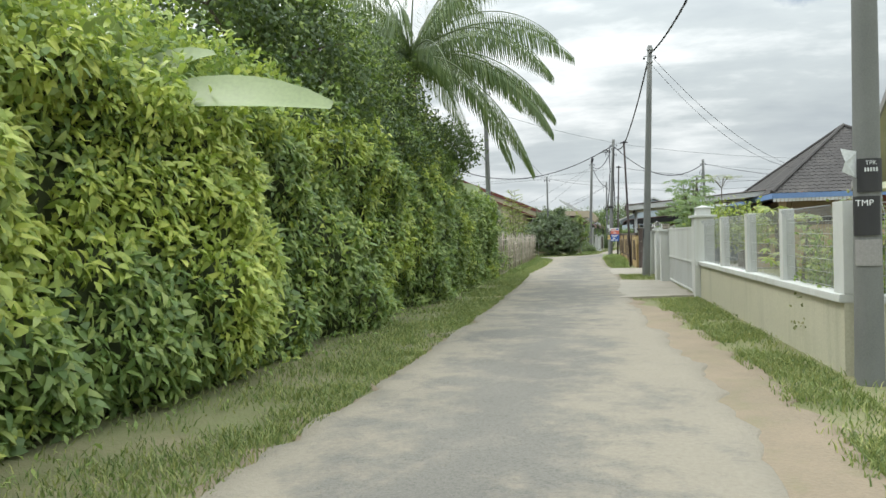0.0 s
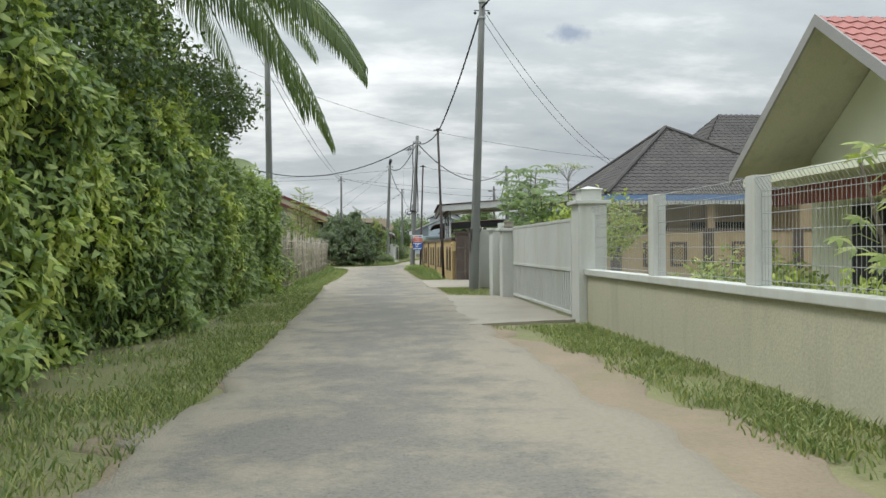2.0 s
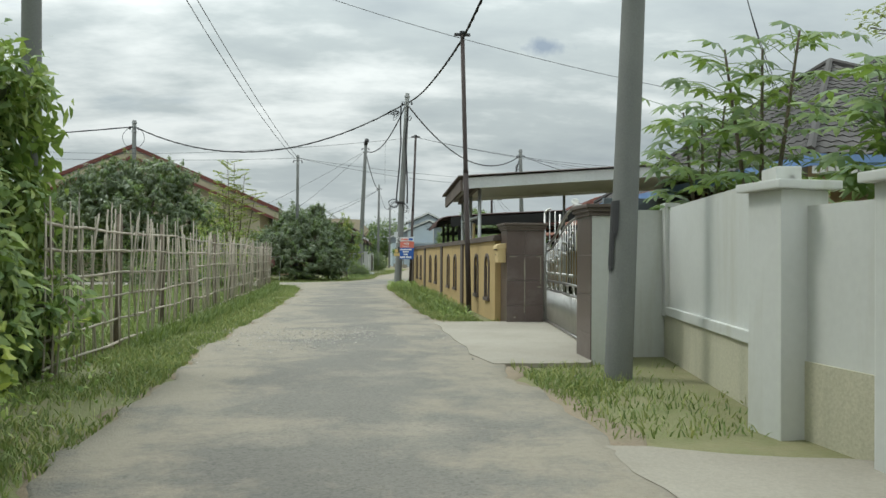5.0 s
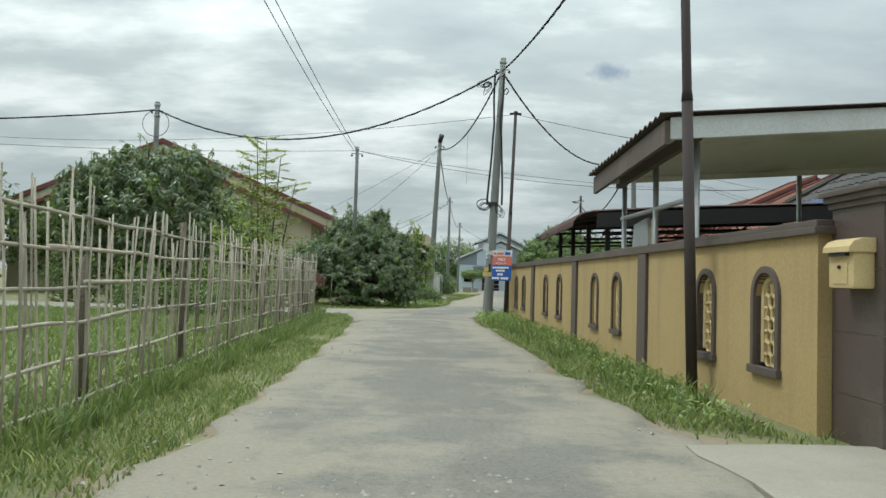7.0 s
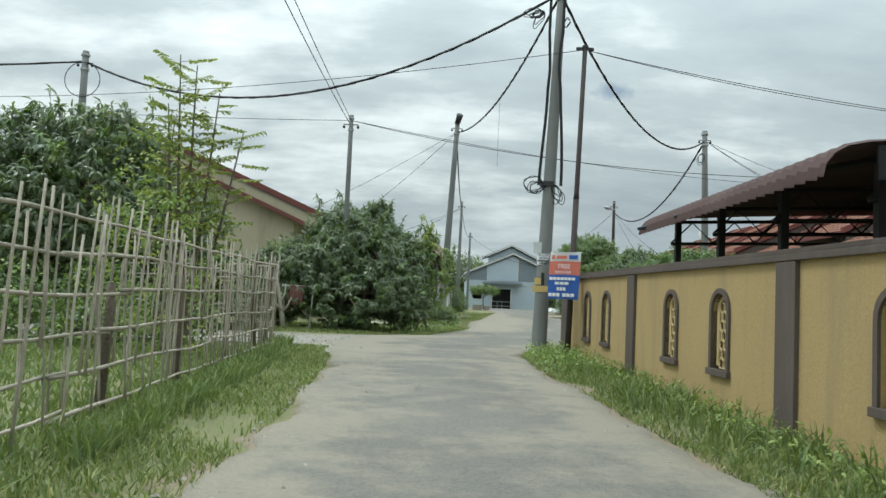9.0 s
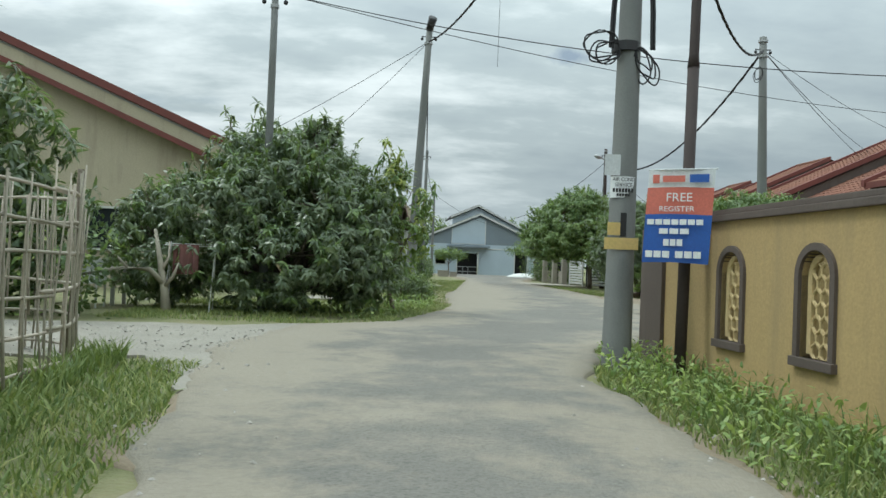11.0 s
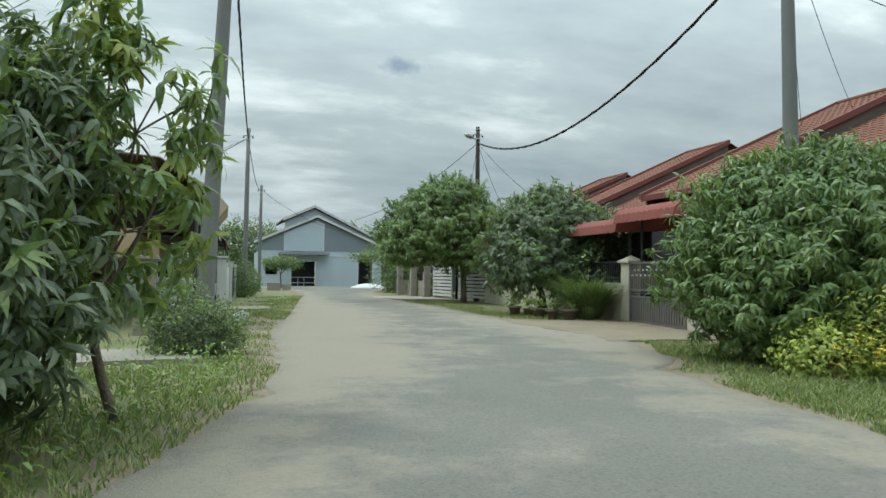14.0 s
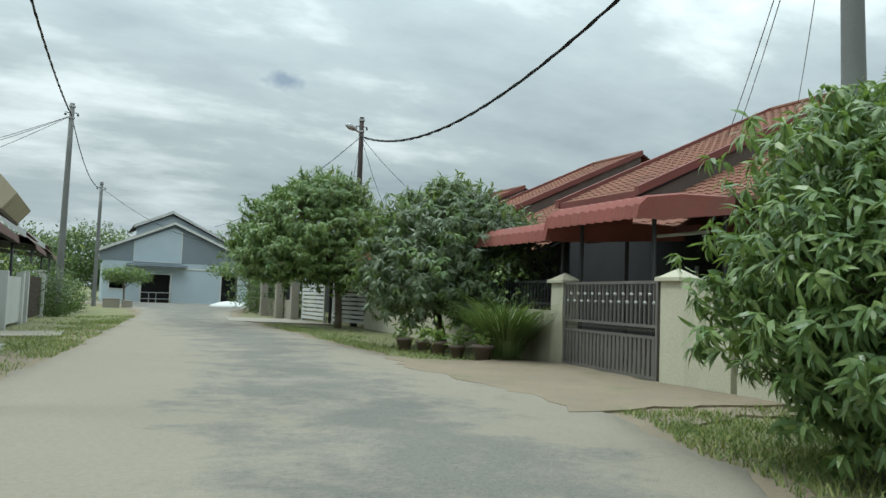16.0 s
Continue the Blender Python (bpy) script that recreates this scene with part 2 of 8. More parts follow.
RED_SHEET = material("red_metal_sheet", (0.25, 0.082, 0.064), (0.20, 0.07, 0.056), 0.65, 1.5, 40, 0.04, stain=(0.18, 0.10, 0.08), stain_amount=0.5, spec=0.25)
RED_TILE = material("terracotta_roof_tile", (0.205, 0.098, 0.066), (0.16, 0.082, 0.058), 0.9, 1.0, 20, 0.15, stain=(0.10, 0.068, 0.055), stain_amount=0.6, stain_scale=0.7, island=0.25, spec=0.2)
PINK_TILE = material("faded_red_roof_tile", (0.36, 0.14, 0.12), (0.29, 0.115, 0.10), 0.7, 1.0, 20, 0.12, island=0.2)
GREY_TILE = material("dark_grey_roof_tile", (0.082, 0.077, 0.074), (0.058, 0.055, 0.053), 0.85, 0.9, 20, 0.15, stain=(0.13, 0.122, 0.11), stain_amount=0.45, island=0.25, spec=0.25)
MAROON_TILE = material("dark_maroon_roof_tile", (0.125, 0.06, 0.048), (0.095, 0.05, 0.042), 0.85, 0.9, 20, 0.12, island=0.2, spec=0.25)
BARGE = material("dark_red_fascia", (0.17, 0.058, 0.048), (0.13, 0.05, 0.042), 0.7, 2, 40, 0.05, spec=0.3)
GREEN_WALL = material("pale_green_plaster", (0.70, 0.71, 0.56), (0.64, 0.65, 0.51), 0.8, 0.6, 40, 0.08)
TAN_WALL = material("tan_plaster", (0.44, 0.34, 0.21), (0.38, 0.29, 0.18), 0.85, 0.7, 40, 0.1, stain=(0.24, 0.18, 0.11), stain_amount=0.4, streak=True)
BLUE_FASCIA = material("blue_painted_fascia", (0.16, 0.27, 0.50), (0.13, 0.23, 0.44), 0.6, 2, 40, 0.04)
HOUSE_BLUE = material("pale_blue_grey_plaster", (0.43, 0.50, 0.55), (0.38, 0.44, 0.49), 0.8, 0.6, 40, 0.06)
HOUSE_GREY = material("slate_grey_plaster", (0.20, 0.235, 0.26), (0.17, 0.20, 0.225), 0.8, 0.6, 40, 0.06)
FADED_BROWN = material("faded_brown_plaster", (0.45, 0.40, 0.29), (0.38, 0.335, 0.24), 0.85, 0.7, 40, 0.1, stain=(0.2, 0.16, 0.12), stain_amount=0.5, streak=True)
DECK_UNDER = material("pale_brown_deck_sheet", (0.68, 0.66, 0.60), (0.60, 0.58, 0.53), 0.75, 1.2, 40, 0.05, stain=(0.2, 0.17, 0.14), stain_amount=0.4)
PLAIN_CREAM = material("faded_cream_panel", (0.55, 0.52, 0.40), (0.47, 0.44, 0.34), 0.8, 2, 40, 0.05)
SIGN_BLUE_PAINT = material("blue_plastic", (0.04, 0.10, 0.30), (0.035, 0.09, 0.26), 0.5, 3, 40, 0.02)
# near-black for small dark parts, and for shade painted on undersides and in openings
DARK = material("dark_part_and_painted_shade", (0.028, 0.028, 0.03), (0.02, 0.02, 0.022), 0.8, 2, 30, 0.0)
BLACK_STEEL = material("black_steel", (0.03, 0.03, 0.032), (0.022, 0.022, 0.024), 0.6, 2, 40, 0.03)
RUBBER = material("black_cable", (0.018, 0.018, 0.019), (0.012, 0.012, 0.013), 0.7, 4, 60, 0.0)
BAMBOO = material("weathered_bamboo", (0.40, 0.36, 0.285), (0.25, 0.22, 0.175), 0.8, 4, 60, 0.15, stain=(0.13, 0.11, 0.08), stain_amount=0.55, stain_scale=2.0, island=0.5, per_piece=0.45)
BARK = material("grey_brown_bark", (0.16, 0.13, 0.095), (0.10, 0.085, 0.065), 0.95, 5, 40, 0.7)
LEAF_HEDGE = material("hedge_leaf", (0.25, 0.335, 0.10), (0.16, 0.24, 0.07), 0.46, 0.45, 12, 0.05, island=0.8, translucent=0.34)
LEAF_LIME = material("lime_hedge_leaf", (0.46, 0.53, 0.12), (0.33, 0.42, 0.09), 0.5, 0.6, 12, 0.05, island=0.6, translucent=0.35)
LEAF_DARK = material("dark_leaf", (0.08, 0.125, 0.045), (0.055, 0.092, 0.034), 0.5, 0.5, 12, 0.05, island=0.8, translucent=0.22)
LEAF_MANGO = material("mango_leaf", (0.15, 0.19, 0.112), (0.10, 0.136, 0.078), 0.33, 0.5, 12, 0.04, island=0.9, translucent=0.32)
LEAF_MANGO_LIGHT = material("fresh_mango_leaf", (0.16, 0.235, 0.075), (0.108, 0.172, 0.057), 0.35, 0.5, 12, 0.04, island=0.7, translucent=0.28)
LEAF_CASSAVA = material("cassava_leaf", (0.13, 0.20, 0.06), (0.09, 0.15, 0.045), 0.5, 0.6, 12, 0.04, island=0.7, translucent=0.32)
LEAF_YELLOW = material("yellow_green_leaf", (0.30, 0.345, 0.08), (0.22, 0.27, 0.065), 0.5, 0.6, 12, 0.04, island=0.6, translucent=0.3)
LEAF_PALM = material("palm_leaf", (0.12, 0.17, 0.06), (0.085, 0.13, 0.045), 0.35, 0.8, 12, 0.03, island=0.6, translucent=0.2)
LEAF_BANANA = material("banana_leaf", (0.30, 0.36, 0.17), (0.24, 0.30, 0.13), 0.45, 1.5, 20, 0.05, translucent=0.25)
FLOWER = material("yellow_flower", (0.70, 0.60, 0.07), (0.62, 0.50, 0.05), 0.6, 4, 30, 0.0)
GRASS = material("grass_blade", (0.165, 0.215, 0.07), (0.12, 0.165, 0.052), 0.65, 0.5, 12, 0.0, island=0.8, translucent=0.22)
DRY_GRASS = material("dry_grass_blade", (0.28, 0.295, 0.11), (0.205, 0.235, 0.085), 0.7, 0.5, 12, 0.0, island=0.6, translucent=0.2)
# dark colour that stands in for the shade inside the hedge
CORE = material("painted_hedge_shade", (0.07, 0.085, 0.035), (0.04, 0.055, 0.022), 0.95, 2, 20, 0.3)
STONE = material("pale_stones", (0.36, 0.34, 0.30), (0.28, 0.265, 0.235), 0.95, 3, 40, 0.1, island=0.25)


# ---------- mesh helpers ----------
class Geo:
    """Collects vertices and faces in a frame of its own."""

    def __init__(self, m=None):
        self.v, self.f, self.m = [], [], m or Matrix.Identity(4)

    def add(self, verts, faces):
        n = len(self.v)
        self.v += [tuple(self.m @ Vector(p)) for p in verts]
        self.f += [tuple(i + n for i in f) for f in faces]
        return self

    def box(self, x0, x1, y0, y1, z0, z1):
        return self.add([(x0, y0, z0), (x1, y0, z0), (x1, y1, z0), (x0, y1, z0), (x0, y0, z1), (x1, y0, z1), (x1, y1, z1), (x0, y1, z1)],
                        [(0, 3, 2, 1), (4, 5, 6, 7), (0, 1, 5, 4), (1, 2, 6, 5), (2, 3, 7, 6), (3, 0, 4, 7)])

    def prism(self, poly, y0, y1):
        """A polygon of (x, z) drawn out along y."""
        n = len(poly)
        v = [(x, y0, z) for x, z in poly] + [(x, y1, z) for x, z in poly]
        return self.add(v, [tuple(range(n)), tuple(range(2 * n - 1, n - 1, -1))] + [(i, i + n, (i + 1) % n + n, (i + 1) % n) for i in range(n)])

    def tube(self, pts, radii, n=8, caps=True):
        pts = [Vector(p) for p in pts]
        if not hasattr(radii, "__len__"):
            radii = [radii] * len(pts)
        v, f = [], []
        ref = None
        for i, p in enumerate(pts):
            d = (pts[min(i + 1, len(pts) - 1)] - pts[max(i - 1, 0)]).normalized()
            if ref is None:
                ref = Vector((1, 0, 0)) if abs(d.x) < 0.8 else Vector((0, 1, 0))
            a = d.cross(ref).normalized()
            b = d.cross(a)
            ref = b.cross(d).normalized() if b.length < 1e-6 else ref
            for k in range(n):
                an = 2 * math.pi * k / n
                v.append(p + (a * math.cos(an) + b * math.sin(an)) * radii[i])
        for i in range(len(pts) - 1):
            for k in range(n):
                f.append((i * n + k, i * n + (k + 1) % n, (i + 1) * n + (k + 1) % n, (i + 1) * n + k))
        if caps:
            f += [tuple(range(n - 1, -1, -1)), tuple(range(len(v) - n, len(v)))]
        return self.add(v, f)

    def lathe(self, c, prof, n=16):
        """Rings of (radius, z) round the point c."""
        v = [(c[0] + r * math.cos(2 * math.pi * k / n), c[1] + r * math.sin(2 * math.pi * k / n), c[2] + z) for r, z in prof for k in range(n)]
        f = [(i * n + k, i * n + (k + 1) % n, (i + 1) * n + (k + 1) % n, (i + 1) * n + k) for i in range(len(prof) - 1) for k in range(n)]
        return self.add(v, f + [tuple(range(n - 1, -1, -1)), tuple(range(len(v) - n, len(v)))])


def at(ob):
    p = Vector((0, 0, 0))
    while ob:
        p += ob.location
        ob = ob.parent
    return p


def thing(name, loc, label, category, group="", kind=""):
    e = new(name)
    e.location, e.empty_display_size = loc, 0.2
    return tagged(e, label, category, group, kind)


def raw(name, v, f, mat, parent=None, label="", smooth=False, kind=""):
    """A mesh object from world-space vertices, under its parent."""
    base = at(parent)
    v = np.asarray(v, dtype=float).reshape(-1, 3) - np.array(base)
    me = bpy.data.meshes.new(name)
    me.from_pydata(v.tolist(), [], f if isinstance(f, list) else f.tolist())
    for mm in (mat if isinstance(mat, (list, tuple)) else (mat,)):
        me.materials.append(mm)
    if smooth:
        me.shade_smooth()
    ob = new(name, me)
    ob.parent = parent
    return tagged(ob, label, kind=kind)


def part(name, geo, mat, parent=None, label="", bevel=0.0, smooth=False, kind=""):
    ob = raw(name, geo.v, geo.f, mat, parent, label, smooth, kind)
    if bevel:
        bm = bmesh.new()
        bm.from_mesh(ob.data)
        edges = [e for e in bm.edges if len(e.link_faces) == 2 and e.calc_face_angle() > 0.6]
        bmesh.ops.bevel(bm, geom=edges, offset=bevel, segments=2, profile=0.7, affect="EDGES", clamp_overlap=True)
        bm.to_mesh(ob.data)
        bm.free()
    return ob


def along(p, q, z=0.0):
    """A frame at p whose x runs to q, whose y is to the left of it, z up."""
    a = math.atan2(q[1] - p[1], q[0] - p[0])
    return Matrix.Translation((p[0], p[1], z)) @ Matrix.Rotation(a, 4, "Z")


def dist(p, q):
    return math.hypot(q[0] - p[0], q[1] - p[1])


def fbm(x, y, z=0.0, s=1.0):
    return noise.fractal(Vector((x * s, y * s, z * s)), 1.0, 2.0, 3)


rng = np.random.default_rng(7)


def leaves(pos, dirs, normals, length, width, droop=0.25):
    """Leaves of six vertices with a folded, bent blade. pos, dirs and normals: n x 3. Returns vertices and faces."""
    n = len(pos)
    d = dirs / np.linalg.norm(dirs, axis=1, keepdims=True)
    s = np.cross(d, normals)
    s /= np.linalg.norm(s, axis=1, keepdims=True) + 1e-9
    u = np.cross(s, d)
    L = (np.asarray(length) * np.ones(n))[:, None]
    W = (np.asarray(width) * np.ones(n))[:, None]
    v = np.empty((n, 6, 3))
    v[:, 0] = pos
    v[:, 1] = pos + d * L * 0.35 + s * W * 0.5 + u * W * 0.15
    v[:, 2] = pos + d * L * 0.35 - s * W * 0.5 + u * W * 0.15
    v[:, 3] = pos + d * L * 0.72 + s * W * 0.36 - u * L * droop * 0.35
    v[:, 4] = pos + d * L * 0.72 - s * W * 0.36 - u * L * droop * 0.35
    v[:, 5] = pos + d * L - u * L * droop
    base = (np.arange(n) * 6)[:, None]
    f3 = np.concatenate([base + np.array([0, 2, 1]), base + np.array([3, 4, 5])], 0)
    f4 = base + np.array([1, 2, 4, 3])
    return v.reshape(-1, 3), f3.tolist() + f4.tolist()


def unit(n):
    v = rng.normal(size=(n, 3))
    return v / np.linalg.norm(v, axis=1, keepdims=True)


def whorls(centres, out, count, length, width, droop=0.35, spread=0.9):
    """Rosettes of long leaves round twig tips, as mango trees bear them."""
    n = len(centres)
    c = np.repeat(centres, count, axis=0)
    o = np.repeat(out, count, axis=0)
    d = o * 0.45 + unit(n * count) * spread
    d[:, 2] -= 0.62
    nrm = o + unit(n * count) * 0.4 + np.array([0, 0, 0.7])
    return leaves(c, d, nrm, length * rng.uniform(0.7, 1.2, n * count), width * rng.uniform(0.8, 1.15, n * count), droop)


def grass(name, mat, spots, height, label, width=0.012, lean=0.5):
    """One sheet of blades at the spots (n x 3)."""
    n = len(spots)
    h = height * rng.uniform(0.45, 1.25, n)
    a = rng.uniform(0, 2 * math.pi, n)
    side = np.stack([np.cos(a), np.sin(a), np.zeros(n)], 1) * (width * rng.uniform(0.7, 1.5, n))[:, None]
    tip = np.stack([rng.normal(size=n) * lean, rng.normal(size=n) * lean, np.ones(n)], 1) * h[:, None]
    v = np.empty((n, 5, 3))
    v[:, 0], v[:, 1] = spots - side, spots + side
    mid = spots + tip * np.array([0.35, 0.35, 0.6])
    v[:, 2], v[:, 3] = mid + side * 0.7, mid - side * 0.7
    v[:, 4] = spots + tip
    base = (np.arange(n) * 5)[:, None]
    f = (base + np.array([0, 1, 2, 3])).tolist() + (base + np.array([3, 2, 4])).tolist()
    ob = raw(name, v.reshape(-1, 3), f, mat)
    return tagged(ob, label, "grass", kind="stuff")


# ---------- ground and roads ----------
g = Geo()
g.add([(-1500, -1500, 0), (1500, -1500, 0), (1500, 1500, 0), (-1500, 1500, 0)], [(0, 1, 2, 3)])
tagged(part("ground", g, SOIL), "flat grassy soil with bare sandy patches", "ground", kind="structure")


def edge_at(rows, y, k):
    for a, b in zip(rows, rows[1:]):
        if a[0] <= y <= b[0]:
            f = (y - a[0]) / (b[0] - a[0])
            f = f * f * (3 - 2 * f) if b[0] - a[0] < 3 else f
            return a[k] + (b[k] - a[k]) * f
    return rows[-1][k]


ROAD = [(-14, -0.6, 2.9), (5, -0.82, 2.6), (12, -0.98, 2.02), (20, -1.35, 1.8), (27, -1.8, 1.6), (34, -1.85, 1.12), (40, -2.03, 0.9), (44, -2.3, 0.68),
        (46.5, -2.7, 0.7), (48.7, -2.9, 1.2), (51, -2.5, 2.6), (52.5, -0.95, 3.8), (56.3, 0.1, 4.4), (58, 0.35, 5.3), (60.2, 0.42, 6.05), (63, 0.5, 6.3),
        (67.5, 1.2, 6.25), (72, 1.75, 6.3), (78, 2.45, 6.4), (84.4, 3.2, 6.6), (92, 3.9, 7.8), (100, 2.9, 10.3), (107, 1.4, 12.3), (111.5, 1.4, 12.8)]


def strip(name, y0, y1, left, right, z, mat, label, wobble=0.1, step=0.2, across=16):
    v, f, rim = [], [], []
    rows = int((y1 - y0) / step)
    for i in range(rows + 1):
        y = y0 + (y1 - y0) * i / rows
        a = left(y) + wobble * fbm(1.3, y, 0, 0.8) + wobble * 0.5 * fbm(7, y, 3, 3)
        b = right(y) + wobble * fbm(9.7, y, 0, 0.8) + wobble * 0.5 * fbm(17, y, 3, 3)
        v.append((a - 0.03, y, 0.001))
        drift = 1.75 * max(0.0, min(1.0, (y - 55.0) / 4.0, (84.0 - y) / 14.0)) + 0.5 * max(0.0, min(1.0, (y - 25.0) / 2.0, (32.0 - y) / 3.0)) + 0.9 * max(0.0, min(1.0, (y - 44.5) / 2.0, (54.0 - y) / 2.0))
        spill = 0.9 * max(0.0, min(1.0, (y - 57.0) / 3.0, (70.0 - y) / 4.0)) + 0.5 * max(0.0, min(1.0, (y + 14.0), (14.0 - y) / 4.0))
        rim += [0.0] + [min(k * (b - a) / across - drift, (across - k) * (b - a) / across - spill) for k in range(across + 1)] + [0.0]
        for k in range(across + 1):
            x = a + (b - a) * k / across
            v.append((x, y, z + 0.012 * fbm(x, y, 0, 0.9) * (0.4 if k in (0, across) else 1)))
        v.append((b + 0.03, y, 0.001))
    w = across + 3
    for i in range(rows):
        for k in range(w - 1):
            f.append((i * w + k, i * w + k + 1, (i + 1) * w + k + 1, (i + 1) * w + k))
    ob = raw(name, v, f, mat, smooth=True)
    att = ob.data.attributes.new("from_edge", "FLOAT", "POINT")
    att.data.foreach_set("value", rim)
    return tagged(ob, label, "road", kind="structure")


strip("road", -14, 111.5, lambda y: edge_at(ROAD, y, 1), lambda y: edge_at(ROAD, y, 2), 0.045, ASPHALT, "narrow worn grey asphalt lane with dusty edges", 0.2)
strip("verge", -14, 46, lambda y: edge_at(ROAD, y, 1) - 0.08, lambda y: edge_at(ROAD, y, 2) + 0.22 + 0.45 * max(0.0, min(1.0, (14.0 - y) / 3.0)), 0.022, SAND, "sandy shoulder along the lane", 0.42)
strip("verge", 49, 110, lambda y: edge_at(ROAD, y, 1) - min(0.3, (y - 49) * 0.1) - 0.4 * max(0.0, 1 - abs(y - 69) / 11), lambda y: edge_at(ROAD, y, 2) + min(0.4, (y - 49) * 0.1 - 0.1), 0.022, SAND, "sandy shoulder along the lane", 0.5)


def patch(name, poly, z, mat, label, category="pavement", wob=0.06):
    """A flat slab with a slightly uneven outline."""
    pts = []
    for (x0, y0), (x1, y1) in zip(poly, poly[1:] + poly[:1]):
        n = max(2, int(dist((x0, y0), (x1, y1)) / 0.3))
        for i in range(n):
            x, y = x0 + (x1 - x0) * i / n, y0 + (y1 - y0) * i / n
            pts.append((x + wob * fbm(x, y, 1, 1.5), y + wob * fbm(x, y, 5, 1.5)))
    n = len(pts)
    v = [(x, y, z) for x, y in pts] + [(x, y, -0.05) for x, y in pts]
    f = [tuple(range(n))] + [(i + n, (i + 1) % n + n, (i + 1) % n, i) for i in range(n)]
    return tagged(raw(name, v, f, mat), label, category, kind="structure")


patch("side_road", [(-60, 46.2), (-8, 46.6), (-3.4, 47.4), (-2.6, 45.5), (0.2, 46.4), (1.0, 48.6), (1.6, 50.5), (1.0, 52.5), (-0.7, 53.0), (-2.3, 51.5), (-3.5, 51.0), (-8, 50.3), (-60, 49.3)],
      0.030, GRAVEL, "pale gravel side road joining the lane", "road", 0.25)
patch("driveway", [(1.75, 14.6), (3.55, 15.3), (3.3, 21.2), (1.7, 21.8)], 0.05, CONCRETE, "worn concrete driveway before a white gate", wob=0.13)
patch("driveway", [(1.5, 25.3), (2.68, 25.3), (2.98, 26.0), (3.3, 28.3), (9.0, 29.0), (9.0, 33.0), (3.3, 33.0), (3.3, 30.6), (1.3, 30.5)], 0.053, CONCRETE, "concrete driveway before a steel gate", wob=0.08)
patch("driveway", [(5.75, 60.3), (8.6, 60.2), (8.85, 65.4), (5.95, 66.3)], 0.051, SAND, "sandy driveway before a house gate", wob=0.35)
patch("driveway", [(5.9, 81), (9.2, 79.5), (9.2, 84), (6.4, 84.5)], 0.060, CONCRETE, "sandy concrete driveway before a white gate")
patch("driveway", [(-3.2, 58.2), (-0.6, 58.6), (-0.4, 60.0), (-3.2, 59.8)], 0.055, CONCRETE, "concrete slab beside the mango bush")
patch("driveway", [(-3, 70.5), (1.0, 71.5), (1.0, 73.2), (-3, 72.6)], 0.055, CONCRETE, "concrete slab crossing the verge")


# ---------- white garden wall ----------
def wall_x(y):
    return 3.62 + (15.2 - y) * 0.042


white_wall = thing("garden_wall", (wall_x(10), 10, 0), "cream plinth wall with white posts and wire mesh panels", "wall", "garden walls")


def mesh_wall(parent, A, B, stops, last):
    """Plinth, coping, posts (distance, half width) and wire panels between them."""
    M, LEN = along(A, B), dist(A, B)
    g = Geo(M)
    g.box(0, LEN, -0.16, 0.0, -0.2, 0.78)
    part("plinth", g, CREAM, parent, "cream plaster plinth")
    g = Geo(M)
    g.box(0, LEN, -0.19, 0.05, 0.78, 0.87)
    part("coping", g, WHITE, parent, bevel=0.012)
    for s, w in stops:
        g = Geo(M)
        g.box(s - w, s + w, -0.16, 0.0, 0.871, 1.87)
        part("post", g, WHITE, parent, bevel=0.01)
    ends = stops + [(last, 0.1)]
    for (s0, w0), (s1, w1) in zip(ends, ends[1:]):
        g = Geo(M)
        a, b = s0 + w0 + 0.01, s1 - w1 - 0.01
        n = int((b - a) / 0.055)
        for i in range(n + 1):
            x = a + (b - a) * i / n
            g.tube([(x, -0.06, 0.88), (x, -0.06, 1.72), (x, 0.02, 1.84)], 0.0028, 4, False)
        for z in (0.92, 1.07, 1.22, 1.37, 1.52, 1.67, 1.72):
            g.tube([(a, -0.06, z), (b, -0.06, z)], 0.0032, 4, False)
        g.tube([(a, 0.02, 1.84), (b, 0.02, 1.84)], 0.004, 4, False)
        part("mesh_panel", g, GALV, parent, "grey welded wire mesh panel")


A, B = (wall_x(4.80), 4.80), (wall_x(15.0), 15.0)
mesh_wall(white_wall, A, B, [(0.17, 0.17)] + [(y - 4.8, 0.09) for y in (7.4, 9.75, 12.2)], dist(A, B) - 0.2)
corner_wall = thing("garden_wall", (8, 4.7, 0), "cream plinth wall turning away from the lane, with wire mesh", "wall", "garden walls")
mesh_wall(corner_wall, (A[0] + 0.2, 4.80), (16.0, 4.6), [(0.02, 0.10), (2.4, 0.09), (4.8, 0.09), (7.2, 0.09), (9.6, 0.09)], 11.6)


